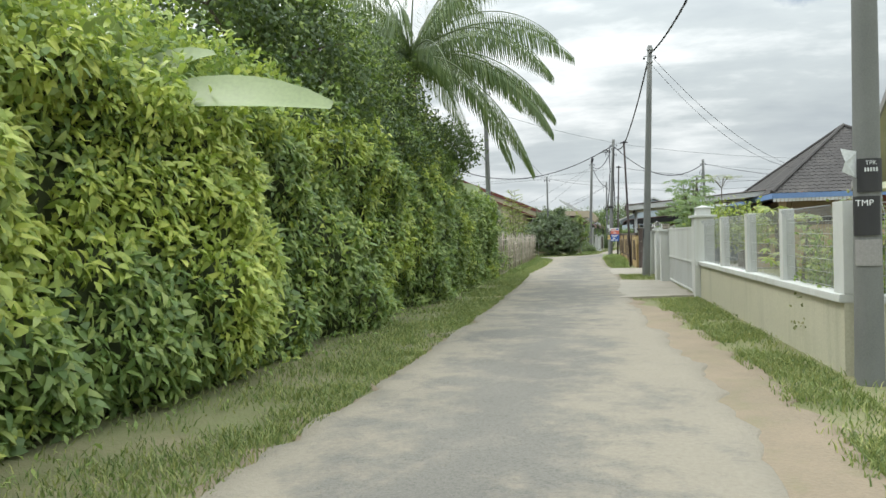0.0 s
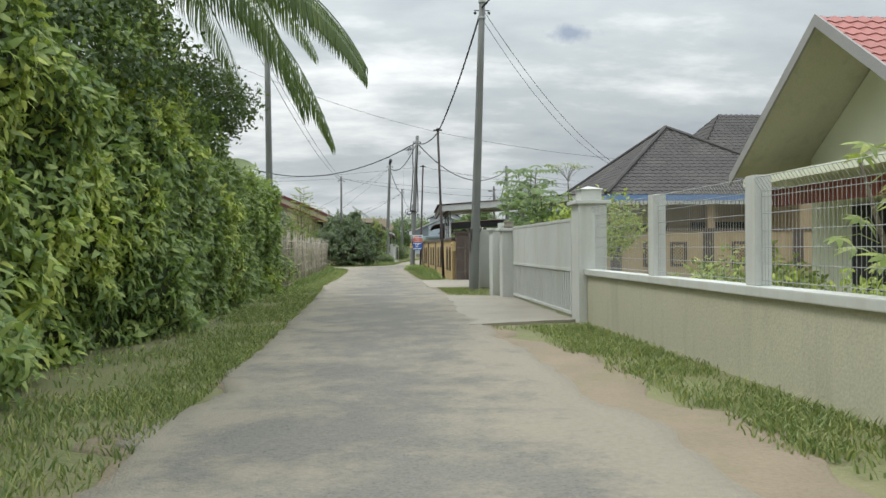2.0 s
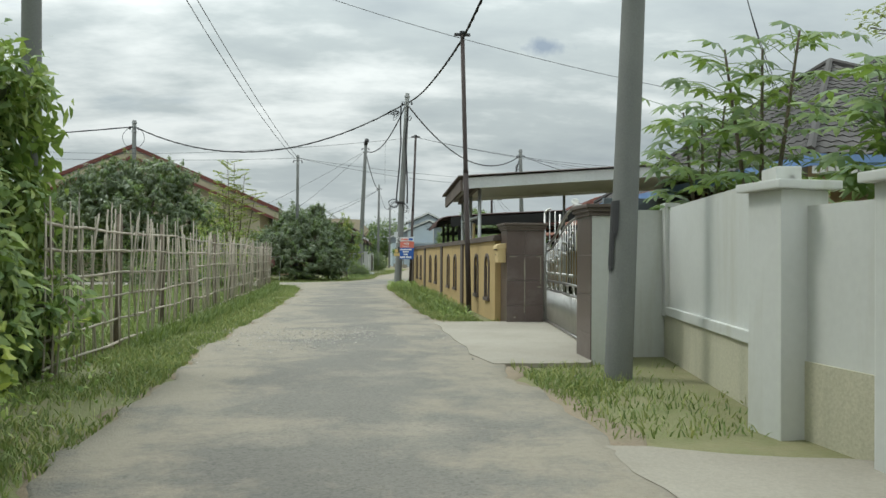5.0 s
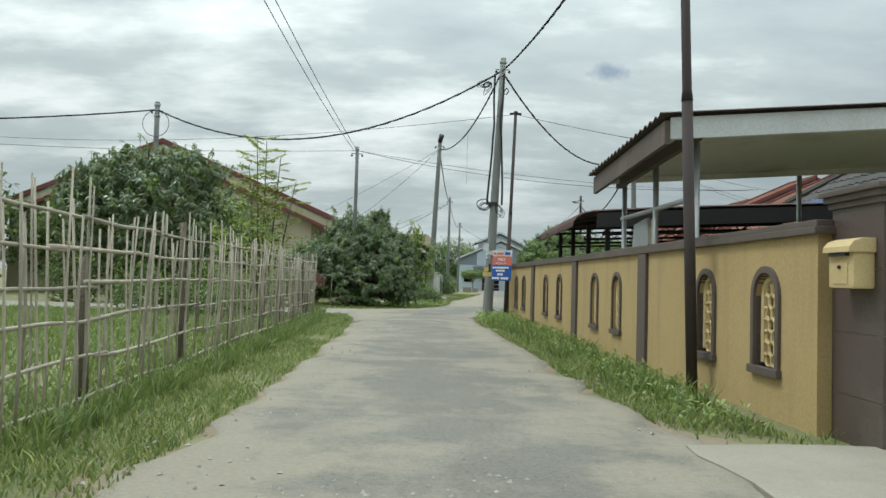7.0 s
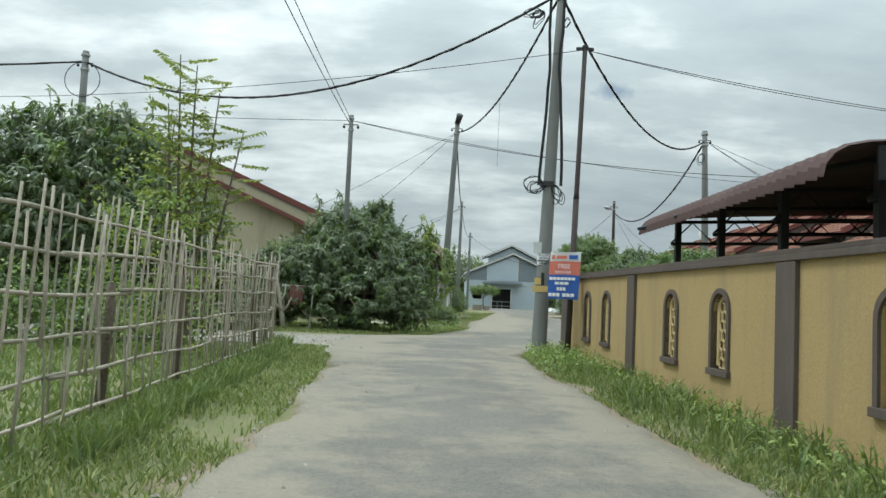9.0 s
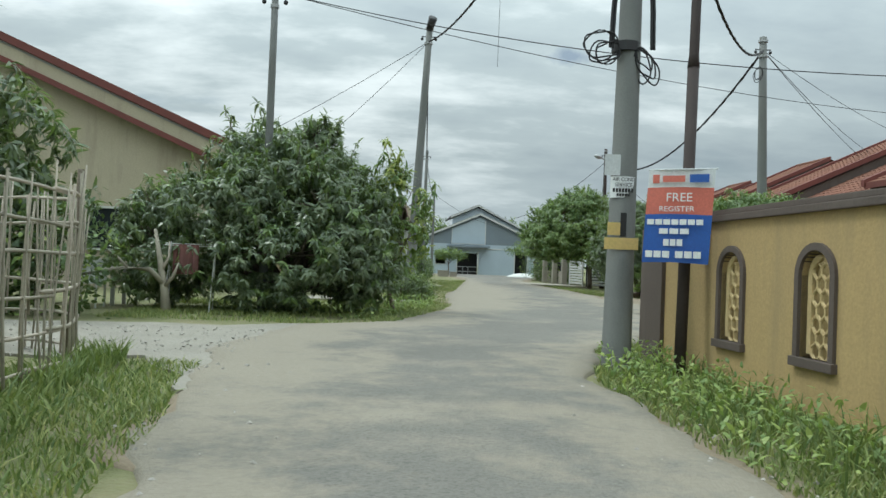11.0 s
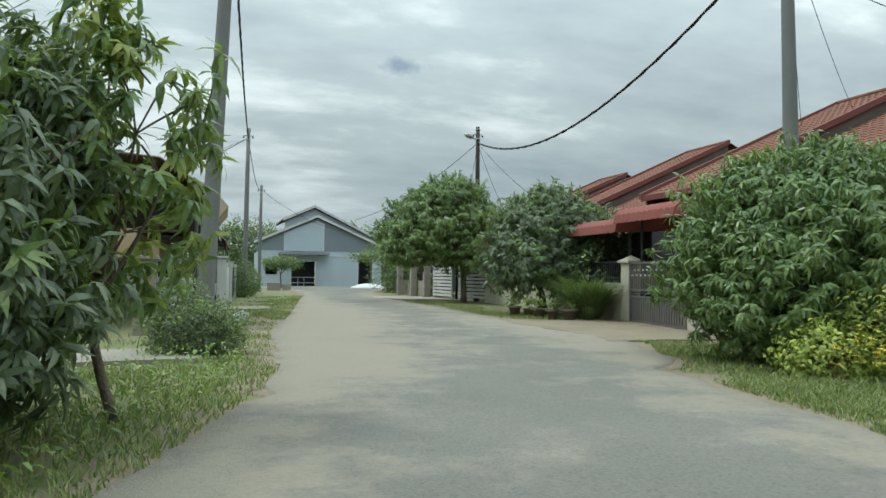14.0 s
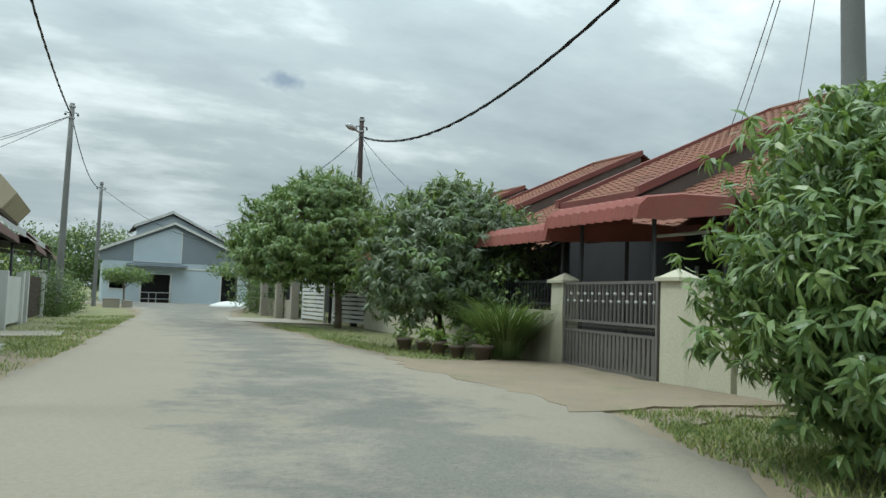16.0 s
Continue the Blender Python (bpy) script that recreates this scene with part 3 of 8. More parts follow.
def capped_post(parent, x, y, w, h, rot=0.0, finial=True, name="gate_post", mat=WHITE):
    m = Matrix.Translation((x, y, 0)) @ Matrix.Rotation(rot, 4, "Z")
    g = Geo(m)
    g.box(-w / 2, w / 2, -w / 2, w / 2, -0.1, h)
    p = part(name, g, mat, parent, bevel=0.012)
    g = Geo(m)
    g.box(-w / 2 - 0.06, w / 2 + 0.06, -w / 2 - 0.06, w / 2 + 0.06, h, h + 0.06)
    part("cap_slab", g, mat, p, bevel=0.012)
    if finial:
        g = Geo(m)
        k = w * 0.36
        g.box(-k, k, -k, k, h + 0.06, h + 0.24)
        g.add([(-k - 0.03, -k - 0.03, h + 0.24), (k + 0.03, -k - 0.03, h + 0.24), (k + 0.03, k + 0.03, h + 0.24), (-k - 0.03, k + 0.03, h + 0.24), (0, 0, h + 0.30)],
              [(3, 2, 1, 0), (0, 1, 4), (1, 2, 4), (2, 3, 4), (3, 0, 4)])
        part("cap_block", g, mat, p)
    return p


capped_post(white_wall, 3.72, 15.2, 0.46, 1.92, 0.04)

# white sliding gate
gate = thing("driveway_gate", (3.45, 18, 0), "white steel sliding gate, solid above and barred below", "gate")
P, Q = (3.52, 15.5), (3.30, 20.7)
M = along(P, Q)
L = dist(P, Q)
g = Geo(M)
g.box(0, L, -0.02, 0.02, 0.86, 1.66)
part("upper_panel", g, WHITE, gate)
g = Geo(M)
n = 30
for i in range(n):
    x = 0.06 + (L - 0.12) * i / (n - 1)
    g.box(x - 0.004, x + 0.004, 0.02, 0.0235, 0.9, 1.62)
part("panel_rib", g, WHITE, gate)
g = Geo(M)
for z in (0.1, 0.82, 1.66):
    g.box(0, L, -0.03, 0.03, z, z + 0.05)
for x in (0, L - 0.05):
    g.box(x, x + 0.05, -0.031, 0.031, 0.1, 1.71)
part("gate_frame", g, WHITE, gate, bevel=0.006)
for i in range(33):
    g = Geo(M)
    x = 0.12 + (L - 0.24) * i / 32
    g.box(x - 0.038, x + 0.038, -0.012, 0.012, 0.15, 0.82)
    part("bar", g, WHITE, gate)
# sheet added behind the bars; its dark grey stands in for shade in the gaps
g = Geo(M)
g.box(0.06, L - 0.06, -0.075, -0.06, 0.12, 0.86)
part("kick_sheet", g, HOUSE_GREY, gate, "added dark grey sheet painting the shade behind the bars")
g = Geo(M)
g.box(0.2, 0.3, -0.1, -0.03, 1.35, 1.5)
part("latch_box", g, GALV, gate, "small grey metal box")

# white wall between the two gates
mid_wall = thing("boundary_wall", (3.3, 24, 0), "white plastered wall with a cream lower band", "wall")
capped_post(mid_wall, 3.22, 20.98, 0.40, 1.62, 0.04, False)
g = Geo(Matrix.Translation((3.22, 20.98, 1.68)))
g.lathe((0, 0, 0), [(0.10, 0), (0.13, 0.05), (0.11, 0.12), (0.13, 0.16), (0.12, 0.18)], 12)
part("planter", g, CONCRETE, mid_wall, "small concrete pot")
capped_post(mid_wall, 3.10, 22.2, 0.36, 1.66, 0.12, False)
g = Geo(along((3.24, 21.17), (3.16, 22.03)))
g.box(0, 0.86, -0.10, 0.04, -0.1, 0.52)
part("lower_band", g, CREAM, mid_wall)
g = Geo(along((3.24, 21.17), (3.16, 22.03)))
g.box(0, 0.86, -0.08, 0.02, 0.52, 1.55)
part("upper_wall", g, WHITE, mid_wall)
P, Q = (3.16, 22.4), (3.80, 26.25)
M = along(P, Q)
L = dist(P, Q)
g = Geo(M)
g.box(0, L, -0.14, 0.0, -0.2, 0.52)
part("lower_band", g, CREAM, mid_wall)
g = Geo(M)
g.box(0, L, -0.14, 0.025, 0.52, 0.62)
part("ledge", g, WHITE, mid_wall, bevel=0.01)
g = Geo(M)
g.box(0, L, -0.13, -0.02, 0.62, 1.80)
part("upper_wall", g, WHITE, mid_wall)
g = Geo(M)
for s0, s1 in ((0.0, 0.3), (L - 0.3, L)):
    g.box(s0, s1, -0.15, 0.03, 0.5, 1.86)
part("pilaster", g, WHITE, mid_wall, bevel=0.01)
g = Geo()
g.box(2.97, 3.78, 26.12, 26.24, -0.1, 1.78)
part("return_wall", g, WHITE, mid_wall)

# ---------- steel gate between brown pillars ----------
front = thing("entrance_pillar", (2.7, 30.6, 0), "brown tiled gate pillar with a dark moulded cap", "pillar", "entrance pillars")


def brown_pillar(parent, x0, x1, y0, y1, h, tiled_front=True):
    g = Geo()
    g.box(x0 + 0.012, x1, y0 + 0.012 * tiled_front, y1 - 0.012, -0.1, h)
    part("shaft", g, WHITE, parent, "white plastered core")
    rows_ = 4
    for k in range(rows_):
        z0, z1 = -0.1 + (h + 0.1) * k / rows_, -0.1 + (h + 0.1) * (k + 1) / rows_ - 0.003
        g = Geo()
        g.box(x0, x0 + 0.011, y0, y1, z0, z1)
        part("tile", g, BROWN_TILE, parent)
        g = Geo()
        g.box(x0 + 0.0115, x1, y1 - 0.011, y1, z0, z1)
        part("tile", g, BROWN_TILE, parent)
        if tiled_front:
            for u0, u1 in ((x0 + 0.0115, (x0 + x1) / 2 - 0.0015), ((x0 + x1) / 2 + 0.0015, x1)):
                g = Geo()
                g.box(u0, u1, y0, y0 + 0.011, z0, z1)
                part("tile", g, BROWN_TILE, parent)
    for i, (o, z0, z1) in enumerate(((0.025, h, h + 0.045), (0.05, h + 0.045, h + 0.09), (0.075, h + 0.09, h + 0.13))):
        g = Geo()
        g.box(x0 - o, x1 + o, y0 - o, y1 + o, z0, z1)
        part("cap_moulding", g, BROWN, parent, bevel=0.01)


brown_pillar(front, 2.61, 3.27, 30.46, 31.1, 1.68)
second = thing("entrance_pillar", (2.8, 25.8, 0), "gate pillar tiled brown towards the lane, white on its side", "pillar", "entrance pillars")
brown_pillar(second, 2.69, 2.965, 25.52, 26.10, 1.67, False)


def scar(x, z, w, h, lean=0.0):
    """A pale mark where the glaze has broken off."""
    g = Geo()
    n = 7
    left = [(x - w * (0.3 + 0.7 * random.random()) / 2 + lean * i / n, z + h * i / n) for i in range(n + 1)]
    right = [(x + w * (0.3 + 0.7 * random.random()) / 2 + lean * i / n, z + h * i / n) for i in range(n, -1, -1)]
    g.prism(left + right, 30.4575, 30.4605)
    part("chipped_glaze", g, CONCRETE, front, "pale chipped glaze")


for q in ((2.93, 0.22, 0.03, 0.95), (3.22, 0.72, 0.02, 0.5), (2.72, 1.2, 0.18, 0.018), (3.19, 0.66, 0.1, 0.025), (2.75, 0.12, 0.06, 0.03), (3.17, 1.2, 0.08, 0.02)):
    scar(*q)
box = thing("letter_box", (2.36, 30.75, 1.3), "pale yellow metal letter box on a brown pillar", "letter box")
g = Geo()
g.box(2.46, 2.609, 30.55, 30.87, 1.10, 1.36)
part("body", g, LATTICE, box, bevel=0.02)
g = Geo()
g.prism([(2.42, 1.345), (2.425, 1.385), (2.46, 1.425), (2.52, 1.445), (2.609, 1.445), (2.609, 1.345)], 30.535, 30.885)
part("hood", g, LATTICE, box, "rounded overhanging hood", bevel=0.008)
g = Geo()
g.box(2.43, 2.4595, 30.60, 30.82, 1.322, 1.343)
part("slot", g, DARK, box)
g = Geo()
g.box(2.455, 2.4595, 30.62, 30.80, 1.13, 1.27)
part("flap_door", g, LATTICE, box, bevel=0.002)
g = Geo()
g.tube([(2.44, 30.71, 1.245), (2.456, 30.71, 1.245)], 0.012, 8)
part("lock", g, DARK, box, "small dark lock")

steel_gate = thing("ornamental_gate", (3.3, 29.4, 0), "polished stainless steel gate with an arched top", "gate")
P, Q = (2.98, 26.2), (3.34, 30.5)
M, L = along(P, Q), dist(P, Q)
CREST = [(0.0, 1.58), (0.6, 1.83), (1.3, 1.94), (2.0, 1.90), (2.6, 1.79), (3.2, 1.60), (3.8, 1.46), (4.4, 1.42)]


def gate_top(x):
    for (xa, za), (xb, zb) in zip(CREST, CREST[1:]):
        if x <= xb:
            f = (x - xa) / (xb - xa)
            return za + (zb - za) * f
    return CREST[-1][1]


def crest(x):
    return sum(gate_top(min(L, max(0.0, x + d))) for d in (-0.3, -0.15, 0.0, 0.15, 0.3)) / 5


GAP = lambda x: 0.17 - 0.06 * max(0.0, x / L - 0.6) / 0.4
for drop, r in ((0.0, 0.022), (1.0, 0.017)):
    g = Geo(M)
    g.tube([(L * i / 40, 0, crest(L * i / 40) - drop * GAP(L * i / 40)) for i in range(41)], r, 8)
    part("top_rail", g, STAINLESS, steel_gate, smooth=True)
for z, r in ((0.08, 0.022), (0.645, 0.017), (0.80, 0.017)):
    g = Geo(M)
    g.tube([(0, 0, z), (L, 0, z)], r, 8)
    part("rail", g, STAINLESS, steel_gate, smooth=True)
for i in range(21):
    x = 0.08 + (L - 0.16) * i / 20
    zt = crest(x) - GAP(x)
    g = Geo(M)
    g.tube([(x, 0, 0.80), (x, 0, zt)], 0.0085, 6)
    bar = part("upper_bar", g, STAINLESS, steel_gate, smooth=True)
    if i % 3 != 1:
        for z, s_ in ((0.93, 1.0), (zt - 0.18 - 0.06 * (i % 2), 1.0), (zt - 0.36 - 0.06 * (i % 2), 0.8)):
            if z < 0.9 or (s_ < 1 and zt < 1.4):
                continue
            g = Geo(M)
            g.lathe((x, 0, z), [(0.009, -0.028 / s_), (0.022 * s_, -0.012), (0.022 * s_, 0.012), (0.009, 0.028 / s_)], 8)
            part("knob", g, STAINLESS, bar, smooth=True)
for i in range(39):
    x = 0.06 + (L - 0.12) * i / 38
    g = Geo(M)
    g.tube([(x, 0, 0.08), (x, 0, 0.645)], 0.009, 6)
    part("lower_bar", g, STAINLESS, steel_gate, smooth=True)
cell = (L - 0.1) / 8
for i in range(8):
    x0, x1 = 0.05 + cell * i + 0.02, 0.05 + cell * (i + 1) - 0.02
    loop = []
    for cx, cz, a0 in ((x1 - 0.05, 0.735, 0), (x0 + 0.05, 0.735, 90), (x0 + 0.05, 0.71, 180), (x1 - 0.05, 0.71, 270)):
        loop += [(cx + 0.05 * math.cos(radians(a0 + 30 * k)), 0, cz + 0.05 * math.sin(radians(a0 + 30 * k))) for k in range(4)]
    g = Geo(M)
    g.tube(loop + loop[:1], 0.012, 6, False)
    part("link", g, STAINLESS, steel_gate, smooth=True)
for x in (0.5, 1.05, 1.6, 2.2, 2.8, 3.4, 3.9):
    g = Geo(M)
    zc = crest(x) - GAP(x) / 2
    g.tube([(x + 0.05 * math.cos(a), 0, zc + (GAP(x) / 2 - 0.015) * math.sin(a)) for a in [2 * math.pi * k / 12 for k in range(13)]], 0.009, 6, False)
    part("ring", g, STAINLESS, steel_gate, smooth=True)
for x in (0.02, L - 0.02):
    g = Geo(M)
    g.tube([(x, 0, 0), (x, 0, crest(x))], 0.026, 8)
    part("stile", g, STAINLESS, steel_gate, smooth=True)
g = Geo()
g.tube([(3.31 + 0.14 * (1 - math.cos(a)), 30.56, 1.98 + 0.1 * math.sin(a)) for a in [math.pi * k / 10 for k in range(11)]], 0.02, 8, False)
g.tube([(3.31, 30.56, 0), (3.31, 30.56, 1.98)], 0.02, 8)
g.tube([(3.59, 30.56, 0), (3.59, 30.56, 1.98)], 0.02, 8)
for x in (3.40, 3.50):
    g.tube([(x, 30.56, 0.1), (x, 30.56, 2.03)], 0.012, 6)
part("guide_frame", g, STAINLESS, steel_gate, "tall looped steel guide", smooth=True)

# ---------- ochre boundary wall ----------
WALL_PTS = [(2.50, 31.1), (2.40, 35.4), (2.26, 39.5), (2.06, 44.0), (1.85, 48.4)]
H = 1.50
ochre = thing("ochre_wall", (2.1, 40, 0), "ochre plastered wall with brown piers and arched lattice openings", "wall")


def arch_z(u, c, w, z0, z1):
    r = w / 2
    return z1 - r + math.sqrt(max(0.0, r * r - (u - c) ** 2))


for k, (p, q) in enumerate(zip(WALL_PTS, WALL_PTS[1:])):
    M, L = along(p, q), dist(p, q)
    s = (L - 0.2) / 4.3
    wins = [(0.19 * L, 0.40), (0.50 * L, 0.40)] if k == 0 else [(0.315 * L, 0.38), ((0.64 if k < 3 else 0.60) * L, 0.38)]
    z0, z1 = 0.42, 1.22
    g = Geo(M)
    cuts = [0.0]
    for c, w in wins:
        cuts += [c - w / 2, c + w / 2]
    cuts.append(L)
    for i in range(0, len(cuts) - 1, 2):
        g.box(cuts[i], cuts[i + 1], -0.13, 0.0, -0.2, H)
    for c, w in wins:
        g.box(c - w / 2, c + w / 2, -0.13, 0.0, -0.2, z0)
        n = 12
        for i in range(n):
            u0, u1 = c - w / 2 + w * i / n, c - w / 2 + w * (i + 1) / n
            g.prism([(u0, arch_z(u0, c, w, z0, z1)), (u1, arch_z(u1, c, w, z0, z1)), (u1, H), (u0, H)], 0.0, -0.13)
    part("wall_panel", g, YELLOW, ochre)
    for c, w in wins:
        prof = [(c + w / 2 + 0.0, z0)] + [(c + w / 2 * math.cos(a), z1 - w / 2 + w / 2 * math.sin(a)) for a in [math.pi * i / 14 for i in range(15)]] + [(c - w / 2, z0)]
        g = Geo(M)
        o = 0.055
        outer = [(c + w / 2 + o, z0 - 0.04)] + [(c + (w / 2 + o) * math.cos(a), z1 - w / 2 + (w / 2 + o) * math.sin(a)) for a in [math.pi * i / 14 for i in range(15)]] + [(c - w / 2 - o, z0 - 0.04)]
        n = len(prof)
        vv = [(x, 0.028, z) for x, z in prof] + [(x, 0.028, z) for x, z in outer] + [(x, -0.10, z) for x, z in prof] + [(x, -0.001, z) for x, z in outer]
        ff = []
        for i in range(n - 1):
            ff += [(i, i + 1, n + i + 1, n + i), (2 * n + i, 2 * n + i + 1, i + 1, i), (n + i, n + i + 1, 3 * n + i + 1, 3 * n + i)]
        g.add(vv, ff)
        fr = part("window_surround", g, BROWN, ochre, "brown arched surround")
        g = Geo(M)
        g.box(c - w / 2 - o - 0.02, c + w / 2 + o + 0.02, -0.12, 0.05, z0 - 0.07, z0)
        part("sill", g, BROWN, fr, bevel=0.006)
        g = Geo(M)
        iw = w / 2 - 0.05
        ring = [(c + iw, 0, z0 + 0.03)] + [(c + iw * math.cos(a), 0, z1 - w / 2 + iw * math.sin(a)) for a in [math.pi * i / 12 for i in range(13)]] + [(c - iw, 0, z0 + 0.03), (c + iw, 0, z0 + 0.03)]
        g.tube([(x, -0.05, z) for x, y, z in ring], 0.028, 6, False)
        pitch = 0.105
        for row in range(8):
            for col in range(4):
                cx = c - iw + (col + (0.5 if row % 2 else 0.0)) * pitch * 0.95
                cz = z0 + 0.05 + row * pitch * 0.95
                if abs(cx - c) > iw - 0.01 or cz > arch_z(cx, c, w, z0, z1) - 0.06:
                    continue
                g.tube([(cx + 0.058 * math.cos(a), -0.05, cz + 0.058 * math.sin(a)) for a in [2 * math.pi * j / 8 + math.pi / 8 for j in range(9)]], 0.014, 5, False)
        part("lattice", g, LATTICE, fr, "cream breeze block lattice")
    g = Geo(M)
    g.box(-0.05, L + 0.05, -0.17, 0.05, H, H + 0.06)
    part("coping", g, BROWN, ochre, bevel=0.01)
    g = Geo(M)
    g.box(-0.02, L + 0.02, -0.14, 0.022, H + 0.06, H + 0.11)
    part("coping_cap", g, BROWN, ochre, bevel=0.01)
for k, (p, q) in enumerate(zip(WALL_PTS[1:], WALL_PTS[2:] + [(1.63, 53)])):
    M = along(p, q)
    g = Geo(M)
    w = 0.17 if k < 3 else 0.3
    g.box(-w, w, -0.2, 0.045, -0.2, 1.495)
    part("pier", g, BROWN, ochre, bevel=0.008)
g = Geo(along((1.9, 48.7), (14, 49.4)))
g.box(0, 12, -0.12, 0.0, -0.2, 1.5)
part("return_wall", g, YELLOW, ochre)


# ---------- poles and cables ----------
def pole(base, top, r0, r1, mat, label, rings=True, name="utility_pole"):
    b, t = Vector(base), Vector(top)
    e = thing(name, base, label, "pole", "street poles")
    g = Geo()
    pts = [b + (t - b) * f for f in (-0.02, 0, 0.25, 0.5, 0.75, 1.0)]
    g.tube(pts, [r0 + (r1 - r0) * max(0, f) for f in (0, 0, 0.25, 0.5, 0.75, 1.0)], 18)
    part("shaft", g, mat, e, smooth=True)
    if rings:
        for f in (0.93, 0.985):
            c = b + (t - b) * f
            g = Geo()
            g.lathe(c, [(r1 * 1.15, -0.03), (r1 * 1.35, -0.03), (r1 * 1.35, 0.03), (r1 * 1.15, 0.03)], 14)
            part("clamp", g, GALV, e)
        c = b + (t - b) * 0.955
        g = Geo()
        g.tube([c + Vector((-0.22, 0, 0)), c + Vector((0.22, 0, 0.0))], 0.015, 6)
        g.lathe(c + Vector((0.2, 0, -0.07)), [(0.02, -0.04), (0.04, -0.02), (0.04, 0.02), (0.02, 0.04)], 8)
        g.lathe(c + Vector((-0.2, 0, -0.07)), [(0.02, -0.04), (0.04, -0.02), (0.04, 0.02), (0.02, 0.04)], 8)
        part("bracket", g, BLACK_STEEL, e)
    return e


GREYPOLE = "tall grey spun concrete utility pole beside the lane"
pole_n = pole((4.155, 4.33, 0), (4.175, 4.33, 8.2), 0.138, 0.09, POLE_CONCRETE, "grey concrete utility pole with black marking bands")
pole_a = pole((2.69, 24.55, 0), (3.0, 24.55, 8.4), 0.14, 0.085, POLE_CONCRETE, GREYPOLE)
pole_s = pole((1.18, 47.55, 0), (1.56, 48.6, 8.0), 0.15, 0.085, POLE_CONCRETE, "grey concrete utility pole with pasted notices and coiled cables")
pole_c = pole((-0.64, 61.9, 0), (-0.33, 61.9, 7.95), 0.15, 0.09, POLE_CONCRETE, GREYPOLE)
pole_d = pole((0.52, 83.8, 0), (0.56, 83.8, 7.54), 0.13, 0.08, POLE_CONCRETE, GREYPOLE)
pole_e = pole((8.62, 59.4, 0), (8.45, 59.4, 7.35), 0.15, 0.09, POLE_CONCRETE, GREYPOLE)
pole_f = pole((1.8, 98.8, 0), (1.82, 98.8, 6.72), 0.12, 0.08, POLE_CONCRETE, GREYPOLE)
# pole_h borrows the dark steel colour to paint its backlit look
pole_h = pole((9.96, 79.5, 0), (9.93, 79.5, 7.44), 0.13, 0.08, POLE_STEEL, "utility pole carrying a street lamp, its backlit look painted dark")
pole_g = pole((-11.2, 54.2, 0), (-11.2, 54.2, 7.6), 0.14, 0.09, POLE_CONCRETE, GREYPOLE)
pole_l = pole((-3.5, 54.2, 0), (-3.5, 54.2, 6.1), 0.085, 0.06, POLE_CONCRETE, "thin grey pole rising from a mango bush")
pole_k = pole((-3.17, 25.2, 0), (-3.24, 25.2, 7.6), 0.11, 0.075, POLE_CONCRETE, "grey concrete pole behind the leafy hedge")


def steel_pole(base, top, label):
    b, t = Vector(base), Vector(top)
    e = thing("telephone_pole", base, label, "pole", "street poles")
    g = Geo()
    g.tube([b - Vector((0, 0, 0.1)), b + (t - b) * 0.5], 0.056, 14)
    part("lower_tube", g, POLE_STEEL, e, smooth=True)
    g = Geo()
    g.tube([b + (t - b) * 0.5, b + (t - b) * 0.52, t], [0.06, 0.048, 0.044], 14)
    part("upper_tube", g, POLE_STEEL, e, smooth=True)
    g = Geo(Matrix.Translation(t))
    g.box(-0.17, 0.17, -0.03, 0.03, -0.06, -0.01)
    g.lathe((0, 0, -0.02), [(0.06, 0), (0.06, 0.05), (0.02, 0.07)], 10)
    part("crossbar", g, BLACK_STEEL, e)
    return e


pole_t = steel_pole((2.28, 33.15, 0), (2.09, 33.15, 5.97), "dark brown steel telephone pole before an ochre wall")
pole_u = steel_pole((1.66, 47.1, 0), (1.86, 47.4, 6.05), "dark steel telephone pole with a crossbar at the wall's end")


def cable(p, q, sag, r=0.014, label="black overhead cable sagging between poles", twist=False):
    p, q = Vector(p), Vector(q)
    n = 28
    pts = [p + (q - p) * (i / n) - Vector((0, 0, sag * 4 * (i / n) * (1 - i / n))) for i in range(n + 1)]
    g = Geo()
    g.tube(pts, r, 5, False)
    if twist:
        for ph in (0, 2.1, 4.2):
            g.tube([c + Vector((r * math.cos(i * 1.9 + ph), 0, r * math.sin(i * 1.9 + ph))) for i, c in enumerate(pts)], r * 0.7, 4, False)
    ob = part("overhead_cable", g, RUBBER, None)
    return tagged(ob, label, "cable", "overhead cables")


